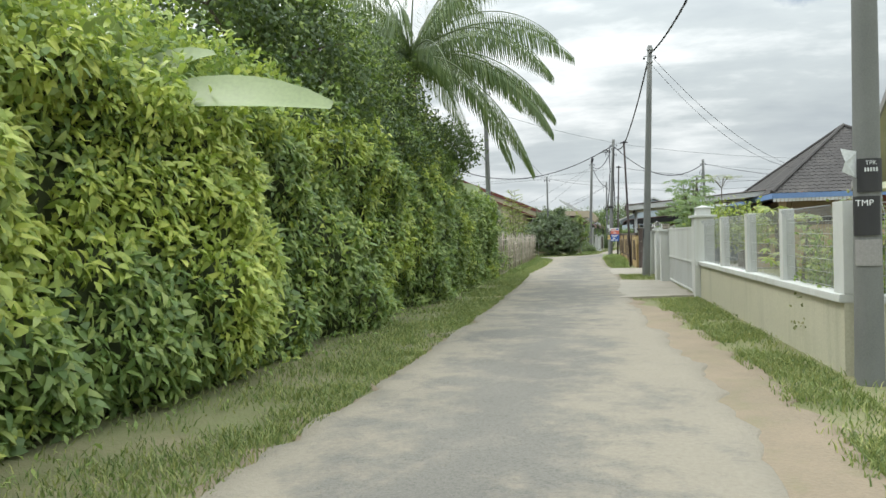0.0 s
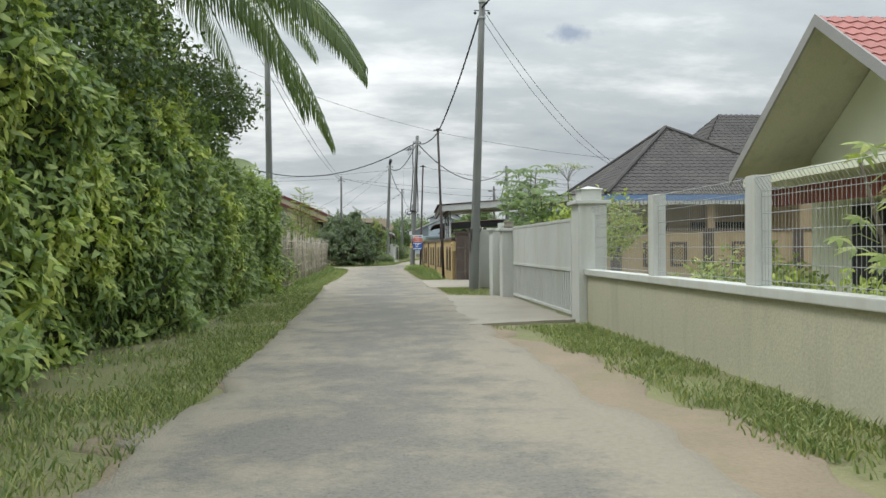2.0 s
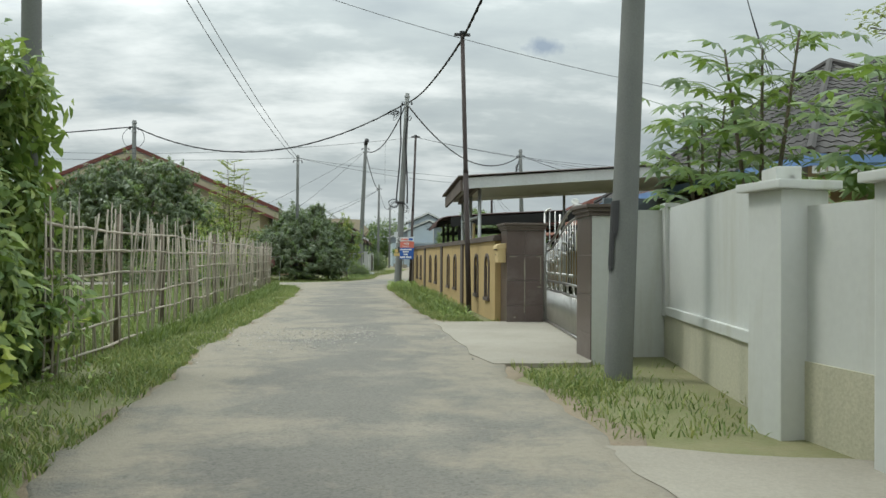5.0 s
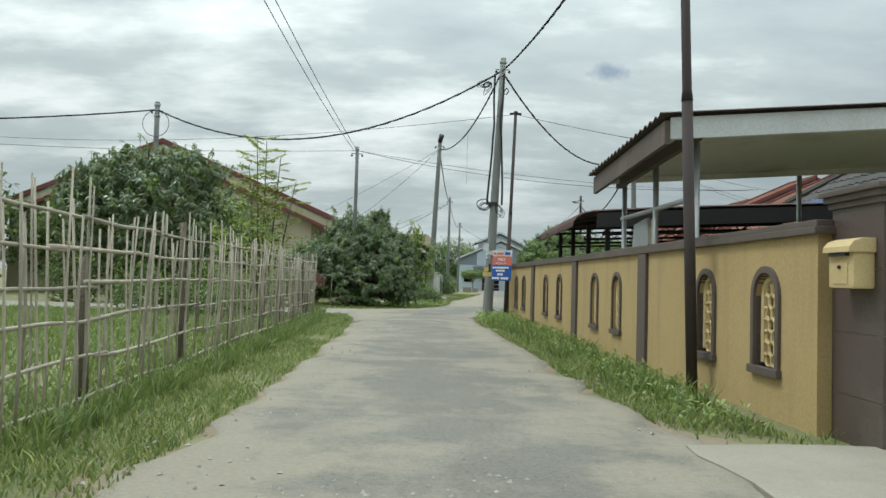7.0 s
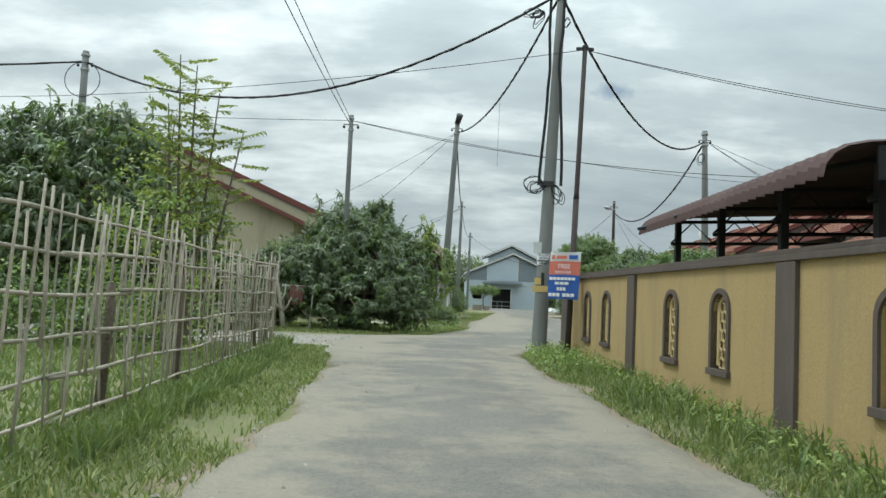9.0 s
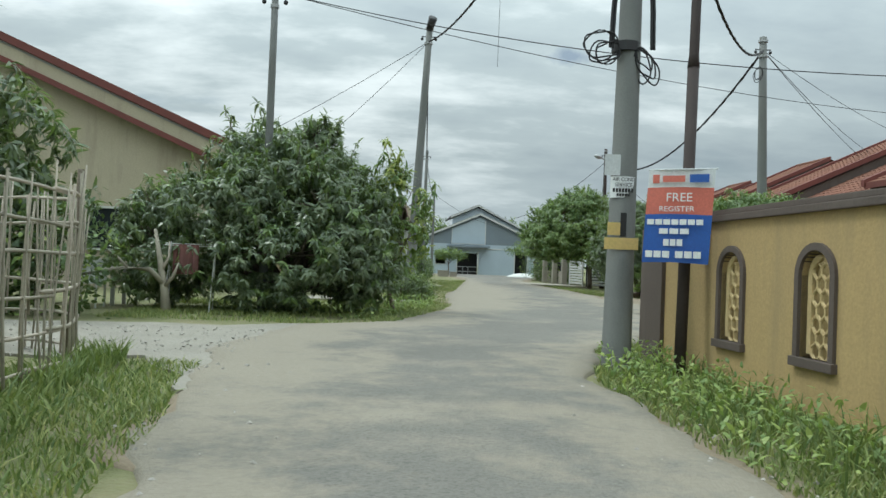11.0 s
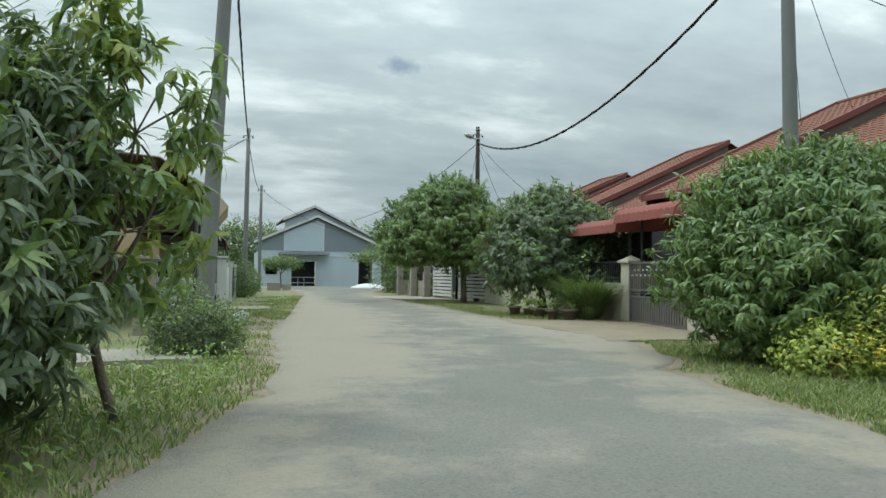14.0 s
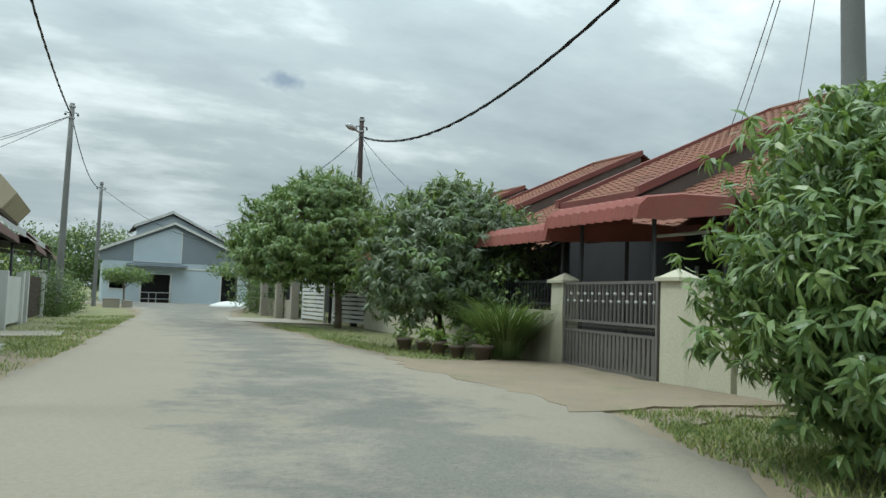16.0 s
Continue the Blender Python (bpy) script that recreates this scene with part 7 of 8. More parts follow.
heap = thing("netting_heap", (0.0, 67.3, 0), "crumpled heap of white netting on the verge", "netting")
g = Geo()
for i in range(46):
    f_ = random.random()
    c = Vector((-0.12 + 0.25 * f_, 66.2 + 2.2 * f_, 0.04))
    d = Vector((random.uniform(-0.22, 0.22), random.uniform(-0.35, 0.35), random.uniform(0, 0.07)))
    g.tube([c - d, c + Vector((0, 0, random.uniform(0.04, 0.12))), c + d], 0.013, 5)
part("strands", g, WHITE, heap)
for x, y, w, h in ((2.6, 96.6, 0.8, 0.42), (3.35, 96.3, 0.5, 0.34)):
    tub = thing("planter_tub", (x, y, 0), "square grey concrete planter tub at the roadside", "planter", "planter tubs")
    g = Geo()
    g.box(x - w / 2, x + w / 2, y - 0.25, y + 0.25, -0.02, h)
    part("tub", g, CONCRETE, tub, bevel=0.02)
    g = Geo()
    g.box(x - w / 2 - 0.03, x + w / 2 + 0.03, y - 0.28, y + 0.28, h, h + 0.06)
    part("rim", g, CONCRETE, tub, bevel=0.015)
lw = thing("low_front_wall", (-0.6, 75, 0), "low white front wall with slatted gates", "wall")
for (x0, y0), (x1, y1), h, solid in (((-0.35, 74.4), (-0.2, 77.2), 1.25, True), ((-0.15, 78.2), (0.05, 82.5), 1.3, False), ((0.0, 85), (0.5, 92), 1.3, False)):
    M, L = along((x0, y0), (x1, y1)), dist((x0, y0), (x1, y1))
    for x in (0, L):
        g = Geo(M)
        g.box(x - 0.1, x + 0.1, -0.1, 0.1, -0.1, h + 0.12)
        part("post", g, WHITE, lw, bevel=0.01)
    if solid:
        g = Geo(M)
        g.box(0.12, L - 0.12, -0.03, 0.03, 0.08, h)
        part("gate_leaf", g, WHITE, lw)
    else:
        for k in range(int(L / 0.14) - 1):
            g = Geo(M)
            x = 0.2 + k * 0.14
            g.box(x - 0.02, x + 0.02, -0.02, 0.02, 0.08, h)
            part("slat", g, BROWN, lw)


# ---------- parked car behind the gate ----------
CAR_PAINT = material("white_car_paint", (0.62, 0.64, 0.65), (0.58, 0.60, 0.61), 0.25, 1, 40, 0.0)
TYRE = material("black_tyre", (0.02, 0.02, 0.02), (0.03, 0.03, 0.03), 0.85, 4, 60, 0.1)
car = thing("parked_car", (-2.4, 74.0, 0), "white hatchback parked in a porch facing the lane", "car")
cm = Matrix.Translation((-2.4, 73.9, 0))
lower = [(-1.9, 0.32), (1.75, 0.32), (1.88, 0.45), (1.85, 0.72), (1.1, 0.88), (-1.6, 0.95), (-1.95, 0.85)]
g = Geo(cm)
g.prism(lower, -0.8, 0.8)
part("body", g, CAR_PAINT, car, bevel=0.06, smooth=True)
g = Geo(cm)
g.prism([(-1.7, 0.93), (1.0, 0.88), (0.45, 1.38), (-0.9, 1.44), (-1.5, 1.3)], -0.68, 0.68)
part("cabin", g, DARK_GLASS, car, "dark glazed cabin", bevel=0.05, smooth=True)
g = Geo(cm)
g.prism([(-1.4, 1.36), (0.42, 1.36), (0.35, 1.44), (-0.9, 1.49)], -0.66, 0.66)
part("roof", g, CAR_PAINT, car, bevel=0.03, smooth=True)
for x in (-1.2, 1.15):
    for y in (-0.8, 0.62):
        g = Geo(cm @ Matrix.Translation((x, y, 0.3)))
        g.tube([(0, 0, 0), (0, 0.18, 0)], 0.3, 18)
        w_ = part("wheel", g, TYRE, car)
        g = Geo(cm @ Matrix.Translation((x, y, 0.3)))
        g.tube([(0, -0.01, 0), (0, 0.19, 0)], 0.17, 12)
        part("rim", g, GALV, w_)
for y in (-0.6, 0.6):
    g = Geo(cm)
    g.box(1.80, 1.89, y - 0.14, y + 0.14, 0.58, 0.72)
    part("headlight", g, STAINLESS, car, bevel=0.02)
g = Geo(cm)
g.box(1.86, 1.90, -0.25, 0.25, 0.40, 0.50)
part("number_plate", g, BLACK_STEEL, car)


# ---------- signs and notices ----------
def letters(text, m, size, mat, parent, name="lettering", label="", squeeze=1.0):
    """Raised lettering in the plane of the frame m: x to the right, z up."""
    c = bpy.data.curves.new("lettering", "FONT")
    c.body, c.size, c.align_x, c.align_y, c.extrude = text, size, "CENTER", "CENTER", 0.0012
    tmp = bpy.data.objects.new("lettering", c)
    me = bpy.data.meshes.new_from_object(tmp)
    bpy.data.objects.remove(tmp)
    me.transform(Matrix.Translation(-at(parent)) @ m @ Matrix.Rotation(radians(90), 4, "X") @ Matrix.Diagonal((squeeze, 1, 1, 1)))
    me.materials.append(mat)
    ob = new(name, me)
    ob.parent = parent
    return tagged(ob, label)


SIGN_WHITE = material("banner_white", (0.72, 0.74, 0.74), (0.64, 0.66, 0.66), 0.6, 4, 60, 0.05)
SIGN_RED = material("banner_salmon", (0.62, 0.17, 0.12), (0.55, 0.15, 0.11), 0.6, 4, 60, 0.05)
SIGN_BLUE = material("banner_blue", (0.03, 0.11, 0.42), (0.025, 0.09, 0.36), 0.6, 4, 60, 0.05)
SIGN_TEXT = material("banner_text", (0.78, 0.8, 0.8), (0.7, 0.72, 0.72), 0.6, 4, 60, 0.0)
NOTICE_YELLOW = material("faded_yellow_card", (0.62, 0.47, 0.16), (0.58, 0.40, 0.18), 0.7, 4, 40, 0.05)
INK = material("black_ink", (0.02, 0.02, 0.02), (0.03, 0.03, 0.03), 0.7, 4, 40, 0.0)
PAPER = material("weathered_paper", (0.62, 0.64, 0.64), (0.5, 0.53, 0.54), 0.8, 4, 40, 0.1)

banner = thing("advertising_banner", (1.55, 46.85, 1.1), "small white, red and blue cloth banner tied to a pole", "banner")
M = along((1.28, 47.02), (1.82, 46.72))
W, TOPZ = 0.60, 1.97


def cloth(x0, x1, z0, z1, mat, nm):
    g = Geo(M)
    nx, nz_ = 14, 6
    vv = []
    for s_ in (0.004, -0.004):
        for j in range(nz_ + 1):
            for i in range(nx + 1):
                x, z = x0 + (x1 - x0) * i / nx, z0 + (z1 - z0) * j / nz_
                sk = -0.05 * (TOPZ - z) + 0.012 * math.sin(x * 9)
                vv.append((x + sk, s_ + 0.02 * math.sin(x * 7 + z * 3), z + 0.008 * math.sin(x * 6)))
    w = nx + 1
    ff = [(j * w + i, j * w + i + 1, (j + 1) * w + i + 1, (j + 1) * w + i) for j in range(nz_) for i in range(nx)]
    c = w * (nz_ + 1)
    ff += [tuple(k + c for k in reversed(f_)) for f_ in ff]
    g.add(vv, ff)
    return part(nm, g, mat, banner)


cloth(0.0, W, TOPZ - 0.17, TOPZ, SIGN_WHITE, "white_band")
cloth(0.0, W, TOPZ - 0.42, TOPZ - 0.17, SIGN_RED, "red_band")
cloth(0.0, W, TOPZ - 0.87, TOPZ - 0.42, SIGN_BLUE, "blue_band")
face = M @ Matrix.Translation((W / 2 - 0.02, -0.035, 0))


def line(text, z, size, mat=SIGN_TEXT, sq=1.0, dx=0.0):
    letters(text, face @ Matrix.Translation((dx, 0, z)), size, mat, banner, squeeze=sq)


line("FREE", TOPZ - 0.265, 0.115, dx=0.0)
line("REGISTER", TOPZ - 0.37, 0.068, dx=-0.02, sq=1.1)
for x0, x1, z0, z1, mat in ((0.04, 0.10, -0.13, -0.05, SIGN_RED), (0.13, 0.33, -0.12, -0.06, SIGN_RED), (0.37, 0.54, -0.125, -0.05, SIGN_BLUE)):
    g = Geo(M)
    g.box(x0, x1, -0.0362, -0.035, TOPZ + z0, TOPZ + z1)
    part("logo_shape", g, mat, banner)
for x0, x1, z in ((0.03, 0.54, -0.49), (0.14, 0.42, -0.575), (0.18, 0.36, -0.68), (0.02, 0.25, -0.79), (0.29, 0.53, -0.79)):
    g = Geo(M)
    h = 0.062 if z < -0.6 else 0.05
    n = max(3, int((x1 - x0) / 0.07))
    for k in range(n):
        a = x0 - 0.03 + (x1 - x0) * k / n
        g.box(a, a + (x1 - x0) / n * 0.84, -0.0362, -0.035, TOPZ + z - h / 2, TOPZ + z + h / 2)
    part("text_bar", g, SIGN_TEXT, banner, "pale text bars")
g = Geo(M)
g.tube([(-0.01, 0, TOPZ), (W + 0.01, 0, TOPZ)], 0.008, 6)
part("top_cord", g, PAPER, banner)

notice = thing("pasted_notice", (1.19, 47.6, 1.9), "white air conditioning service notice pasted on a pole", "notice")


def wrap(parent, nm, c, r, z0, z1, a0, a1, mat, label=""):
    g = Geo()
    n = 12
    vv = [(c[0] + rr * math.sin(a0 + (a1 - a0) * i / n), c[1] - rr * math.cos(a0 + (a1 - a0) * i / n), z) for rr in (r, r + 0.003) for z in (z0, z1) for i in range(n + 1)]
    w = n + 1
    ff = []
    for i in range(n):
        ff += [(2 * w + i, 2 * w + i + 1, 3 * w + i + 1, 3 * w + i), (i + 1, i, w + i, w + i + 1)]
    g.add(vv, ff)
    return part(nm, g, mat, parent, label)


cxn = (1.18 + 0.034 * 1.9, 47.55 + 0.128 * 1.9)
wrap(notice, "sheet", cxn, 0.142, 1.76, 1.98, -1.15, 0.95, SIGN_TEXT)
mm = Matrix.Translation((cxn[0] - 0.02, cxn[1] - 0.155, 0)) @ Matrix.Rotation(radians(-6), 4, "Z")
letters("AIR COND", mm @ Matrix.Translation((0, 0, 1.945)), 0.052, INK, notice, squeeze=0.9)
letters("SERVICE", mm @ Matrix.Translation((0, 0, 1.89)), 0.052, INK, notice, squeeze=0.95)
g = Geo(mm)
for k in range(7):
    g.box(-0.11 + k * 0.031, -0.11 + k * 0.031 + 0.022, -0.002, 0.002, 1.815, 1.855)
for k in range(5):
    g.box(-0.07 + k * 0.028, -0.07 + k * 0.028 + 0.02, -0.002, 0.002, 1.775, 1.80)
part("text_bar", g, INK, notice, "dark text bars")
paper = thing("torn_paper", (1.05, 47.6, 2.05), "torn pale paper hanging from a pole", "paper")
g = Geo(mm)
g.box(-0.2, -0.04, -0.004, 0.0, 1.985, 2.2)
part("sheet", g, PAPER, paper)
card = thing("yellow_card", (1.17, 47.6, 1.25), "faded yellow card strapped to a pole", "notice")
g = Geo(Matrix.Translation((1.22, 47.585, 0)) @ Matrix.Rotation(radians(-8), 4, "Z"))
g.box(-0.19, 0.15, -0.022, -0.018, 1.225, 1.345)
part("card", g, NOTICE_YELLOW, card)
g = Geo(Matrix.Translation((1.22, 47.6, 0)))
g.box(-0.16, -0.03, -0.01, 0.0, 1.37, 1.5)
part("second_card", g, NOTICE_YELLOW, card)
g = Geo(Matrix.Translation((1.22, 47.615, 0)))
g.box(-0.03, 0.03, -0.03, -0.02, 1.36, 1.6)
part("dark_sticker", g, INK, card)
letters("TMP", Matrix.Translation((4.158 - 0.062, 4.33 - 0.134, 1.82)) @ Matrix.Rotation(radians(-24), 4, "Z"), 0.085, SIGN_TEXT, pole_n, label="pale stencilled letters")
letters("TPK", Matrix.Translation((4.158 + 0.0, 4.33 - 0.144, 2.215)), 0.06, PAPER, pole_n, label="pale stencilled letters")
g = Geo(Matrix.Translation((4.158, 4.33 - 0.143, 0)))
for k in range(5):
    g.box(-0.06 + k * 0.026, -0.06 + k * 0.026 + 0.016, -0.002, 0.002, 2.13, 2.17)
part("text_bar", g, PAPER, pole_n, "worn pale bars")
flag = thing("torn_paper", (4.03, 4.3, 2.2), "torn white paper stuck to a pole", "paper")
g = Geo(Matrix.Translation((4.04, 4.27, 2.24)))
g.add([(0, 0, 0.1), (-0.14, -0.02, 0.13), (-0.1, -0.03, 0.0), (-0.13, -0.02, -0.1), (0, 0, -0.16), (0.03, 0.004, 0.1), (-0.13, -0.016, 0.13), (-0.09, -0.026, 0.0), (-0.12, -0.016, -0.1), (0.03, 0.004, -0.16)],
      [(0, 1, 2, 3, 4), (9, 8, 7, 6, 5), (0, 5, 6, 1), (1, 6, 7, 2), (2, 7, 8, 3), (3, 8, 9, 4)])
part("sheet", g, PAPER, flag)


# ---------- palm ----------
def palm(base, crown, label, fronds=34, length=5.7, name="coconut_palm"):
    e = thing(name, base, label, "palm tree")
    b, c = Vector(base), Vector(crown)
    g = Geo()
    n = 12
    g.tube([b + (c - b) * (i / n) + Vector((0.25 * math.sin(i / n * math.pi), 0, 0)) for i in range(n + 1)], [0.17 - 0.05 * i / n + 0.008 * (i % 2) for i in range(n + 1)], 10)
    part("trunk", g, BARK, e, smooth=True)
    for k in range(fronds):
        az = 2 * math.pi * (k * 0.381966) + 0.3
        el = 1.2 - 1.35 * (k / fronds)
        L = length * random.uniform(0.88, 1.08)
        pts = []
        p = c.copy()
        d = Vector((math.cos(az) * math.cos(el), math.sin(az) * math.cos(el), math.sin(el)))
        seg = 18
        for i in range(seg + 1):
            pts.append(p.copy())
            p = p + d * (L / seg)
            d = (d + Vector((0, 0, -0.085 - 0.03 * (i / seg)))).normalized()
        g = Geo()
        g.tube(pts, [0.03 * (1 - 0.8 * i / seg) for i in range(seg + 1)], 5)
        rib = part("frond_rib", g, LEAF_PALM, e, smooth=True)
        P_, D_, N_, LL = [], [], [], []
        for i in range(2, seg * 4):
            f_ = i / (seg * 4)
            a = pts[min(int(f_ * seg), seg - 1)]
            bb = pts[min(int(f_ * seg) + 1, seg)]
            q = a + (bb - a) * (f_ * seg - int(f_ * seg))
            t_ = (bb - a).normalized()
            s_ = t_.cross(Vector((0, 0, 1))).normalized()
            for sg in (1, -1):
                dd = s_ * sg * 0.62 + t_ * 0.45 + Vector((0, 0, -1.0 + random.uniform(-0.35, 0.15)))
                P_.append(q), D_.append(dd), N_.append(Vector((0, 0, 1)) + s_ * sg * 0.3), LL.append(0.85 * math.sin(math.pi * min(1, 0.15 + f_ * 0.8)) + 0.12)
        v, f = leaves(np.array(P_), np.array(D_), np.array(N_), np.array(LL), 0.045, 0.35)
        raw("frond_foliage", v, f, LEAF_PALM, rib, kind="stuff")
    return e


palm((-4.8, 17.9, 0), (-4.15, 17.6, 6.9), "coconut palm with long drooping feathery fronds")


# ---------- banana, cassava, moringa and shrubs ----------
def blade(g_v, g_f, p, d, length, width, droop, nrm0=(0, 0, 1), seg=8):
    """A broad leaf with a bent midrib and raised sides."""
    p, d = Vector(p), Vector(d).normalized()
    for i in range(seg + 1):
        f_ = i / seg
        w = width * math.sin(math.pi * min(0.97, 0.08 + 0.9 * f_)) ** 0.6 / 2
        s_ = d.cross(Vector(nrm0)).normalized()
        n0 = len(g_v)
        g_v.extend([p - s_ * w + Vector((0, 0, w * 0.35)), p.copy(), p + s_ * w + Vector((0, 0, w * 0.35))])
        if i:
            a = n0 - 3
            g_f.extend([(a, a + 1, n0 + 1, n0), (a + 1, a + 2, n0 + 2, n0 + 1)])
        p = p + d * (length / seg)
        d = (d + Vector((0, 0, -droop / seg))).normalized()


def banana(base, h, dirs, label):
    e = thing("banana_plant", base, label, "banana plant", "banana plants")
    b = Vector(base)
    g = Geo()
    g.tube([b, b + Vector((0.05, 0, h * 0.5)), b + Vector((0, 0, h))], [0.12, 0.1, 0.07], 9)
    part("stem", g, LEAF_BANANA, e, smooth=True)
    for d, L, dr in dirs:
        v, f = [], []
        blade(v, f, b + Vector((0, 0, h)), d, L, 0.56, dr, (0, -0.75, 0.66))
        raw("leaf", v, f, LEAF_BANANA, e, smooth=True)
    return e


banana((-3.9, 3.6, 0), 3.15, [((1, 0.1, 0.12), 2.6, 0.35), ((0.5, 0.6, 0.9), 1.5, 0.8), ((0.4, -0.7, 0.7), 1.6, 0.8), ((-0.5, 0.3, 1), 1.6, 0.8)], "banana plant with broad pale leaves above the hedge")
banana((-4.0, 21.8, 0), 3.0, [((0.9, 0.3, 0.5), 1.1, 0.6), ((0.4, 0.7, 0.8), 1.1, 0.9), ((-0.6, 0.3, 0.7), 1.2, 0.8)], "banana plant with broad pale leaves above the hedge")
banana((-4.2, 24.0, 0), 2.7, [((0.8, 0.5, 0.6), 1.2, 0.9), ((0.6, -0.6, 0.7), 1.2, 0.9), ((-0.2, 0.8, 0.8), 1.2, 0.9)], "banana plant with broad pale leaves above the hedge")


def palmate(name, base, h, label, mat, n=16, r=0.9, size=0.3):
    """A cassava or papaya like plant: bare stems, long stalks, leaves of seven fingers."""
    e = thing(name, base, label, "plant")
    b = Vector(base)
    g, st = Geo(), Geo()
    P_, D_, N_ = [], [], []
    arms = [Vector((random.uniform(-0.35, 0.35), random.uniform(-0.45, 0.45), 0)) for _ in range(3)]
    for a in arms:
        g.tube([b, b + a * 0.3 + Vector((0, 0, h * 0.45)), b + a + Vector((0, 0, h))], [0.035, 0.028, 0.012], 7)
    for k in range(n):
        a = k * 2.4
        u = 0.5 + 0.5 * k / n
        q = b + arms[k % 3] * u + Vector((0, 0, h * u))
        rr = r * random.uniform(0.3, 0.65)
        tip = q + Vector((math.cos(a) * rr, math.sin(a) * rr, rr * random.uniform(0.0, 0.6)))
        st.tube([q, (q + tip) / 2 + Vector((0, 0, 0.05)), tip], 0.004, 4)
        tilt = Vector((random.uniform(-0.5, 0.5), random.uniform(-0.8, 0.2), 1.0))
        for j in range(7):
            an = a + (j - 3) * 0.72
            d = Vector((math.cos(an), math.sin(an), -0.25))
            P_.append(tip), D_.append(d - tilt * d.dot(tilt) / tilt.length_squared * 0.8), N_.append(tilt)
    part("stem", g, BARK, e)
    part("leaf_stalks", st, mat, e, kind="stuff")
    v, f = leaves(np.array(P_), np.array(D_), np.array(N_), size * rng.uniform(0.75, 1.15, len(P_)), size * 0.3, 0.22)
    raw("foliage", v, f, mat, e, kind="stuff")
    return e


palmate("cassava_plant", (4.4, 22.6, 0), 2.6, "tall cassava plant with fingered green leaves", LEAF_CASSAVA, 120, 0.9, 0.2)
palmate("cassava_plant", (4.35, 24.9, 0), 3.5, "tall cassava plant with fingered green leaves", LEAF_CASSAVA, 90, 1.0, 0.24)
palmate("cassava_plant", (4.5, 26.6, 0), 3.1, "tall cassava plant with fingered green leaves", LEAF_CASSAVA, 90, 1.0, 0.24)
palmate("cassava_plant", (4.35, 8.2, 0), 1.85, "young cassava plant with fingered yellow-green leaves", LEAF_YELLOW, 26, 0.6, 0.17)
FEATHERY = material("pale_feathery_leaf", (0.42, 0.42, 0.24), (0.34, 0.35, 0.19), 0.6, 0.6, 12, 0.0, island=0.5, translucent=0.3)
umb = thing("slender_tree", (5.25, 23.66, 0), "slender bare-stemmed tree with a flat pale feathery top", "tree")
g = Geo()
g.tube([(5.25, 23.66, -0.1), (5.28, 23.66, 1.6), (5.25, 23.66, 3.1)], [0.03, 0.022, 0.014], 7)
P_, D_, N_ = [], [], []
for k in range(13):
    a, rr = k * 2.4, 0.2 + 0.4 * ((k * 0.618) % 1)
    tip = Vector((5.25 + math.cos(a) * rr, 23.66 + math.sin(a) * rr, 3.42 + random.uniform(-0.05, 0.08)))
    g.tube([(5.25, 23.66, 3.05), (Vector((5.25, 23.66, 3.05)) + tip) / 2 + Vector((0, 0, 0.08)), tip], 0.005, 4)
    for j in range(26):
        P_.append(tip + Vector((random.uniform(-0.17, 0.17), random.uniform(-0.17, 0.17), random.uniform(-0.03, 0.03))))
        an = random.uniform(0, 6.28)
        D_.append(Vector((math.cos(an), math.sin(an), random.uniform(-0.2, 0.2)))), N_.append(Vector((0, 0, 1)))
part("stem", g, BARK, umb)
v, f = leaves(np.array(P_), np.array(D_), np.array(N_), 0.09, 0.03, 0.15)
raw("foliage", v, f, FEATHERY, umb, kind="stuff")


def shrub(name, base, rx, ry, rz, label, mat, mat2, n, size, light=0.3, category="shrub", mode="leaf"):
    x, y, z = base
    return crown_tree(name, base, [(x, y, z + rz * 0.75, rx, ry, rz * 0.8), (x + rx * 0.35, y - ry * 0.2, z + rz * 0.5, rx * 0.7, ry * 0.7, rz * 0.55), (x - rx * 0.4, y + ry * 0.2, z + rz * 0.5, rx * 0.7, ry * 0.7, rz * 0.55)],
                      label, mat, mat2, mode, n, size, 0.02, stems=2, light=light, category=category)


LEAF_DULL = material("dull_creeper_leaf", (0.22, 0.215, 0.10), (0.16, 0.165, 0.075), 0.6, 0.7, 12, 0.0, island=0.7, translucent=0.25)
shrub("garden_shrub", (4.75, 6.3, 0), 0.6, 1.1, 1.25, "rampant dull green creeper shrub pressed against wire mesh", LEAF_DULL, LEAF_HEDGE, 900, 0.09, 0.4)
shrub("garden_shrub", (5.3, 5.6, 0), 0.6, 0.7, 1.3, "sprawling garden shrub pressed against wire mesh", LEAF_HEDGE, LEAF_YELLOW, 500, 0.11, 0.5)
shrub("garden_shrub", (6.4, 9.0, 0), 0.6, 0.8, 0.4, "low garden shrub with striped leaves", LEAF_YELLOW, LEAF_LIME, 300, 0.12, 0.4)
shrub("garden_shrub", (7.2, 12.5, 0), 1.2, 1.0, 0.5, "low garden shrub with striped leaves", LEAF_YELLOW, LEAF_LIME, 320, 0.14, 0.4)
shrub("garden_shrub", (8.0, 18.5, 0), 1.2, 0.8, 0.6, "low garden shrub with striped leaves", LEAF_LIME, LEAF_YELLOW, 300, 0.2, 0.6)
shrub("bushy_shrub", (5.2, 20.4, 1.2), 1.0, 0.9, 0.8, "yellow-green bushy shrub behind a white gate", LEAF_LIME, LEAF_YELLOW, 500, 0.13, 0.5)
shrub("flowering_shrub", (6.05, 55.95, 0), 0.5, 0.4, 0.38, "low yellow-green shrub with yellow flowers", LEAF_YELLOW, LEAF_LIME, 420, 0.075, 0.4)
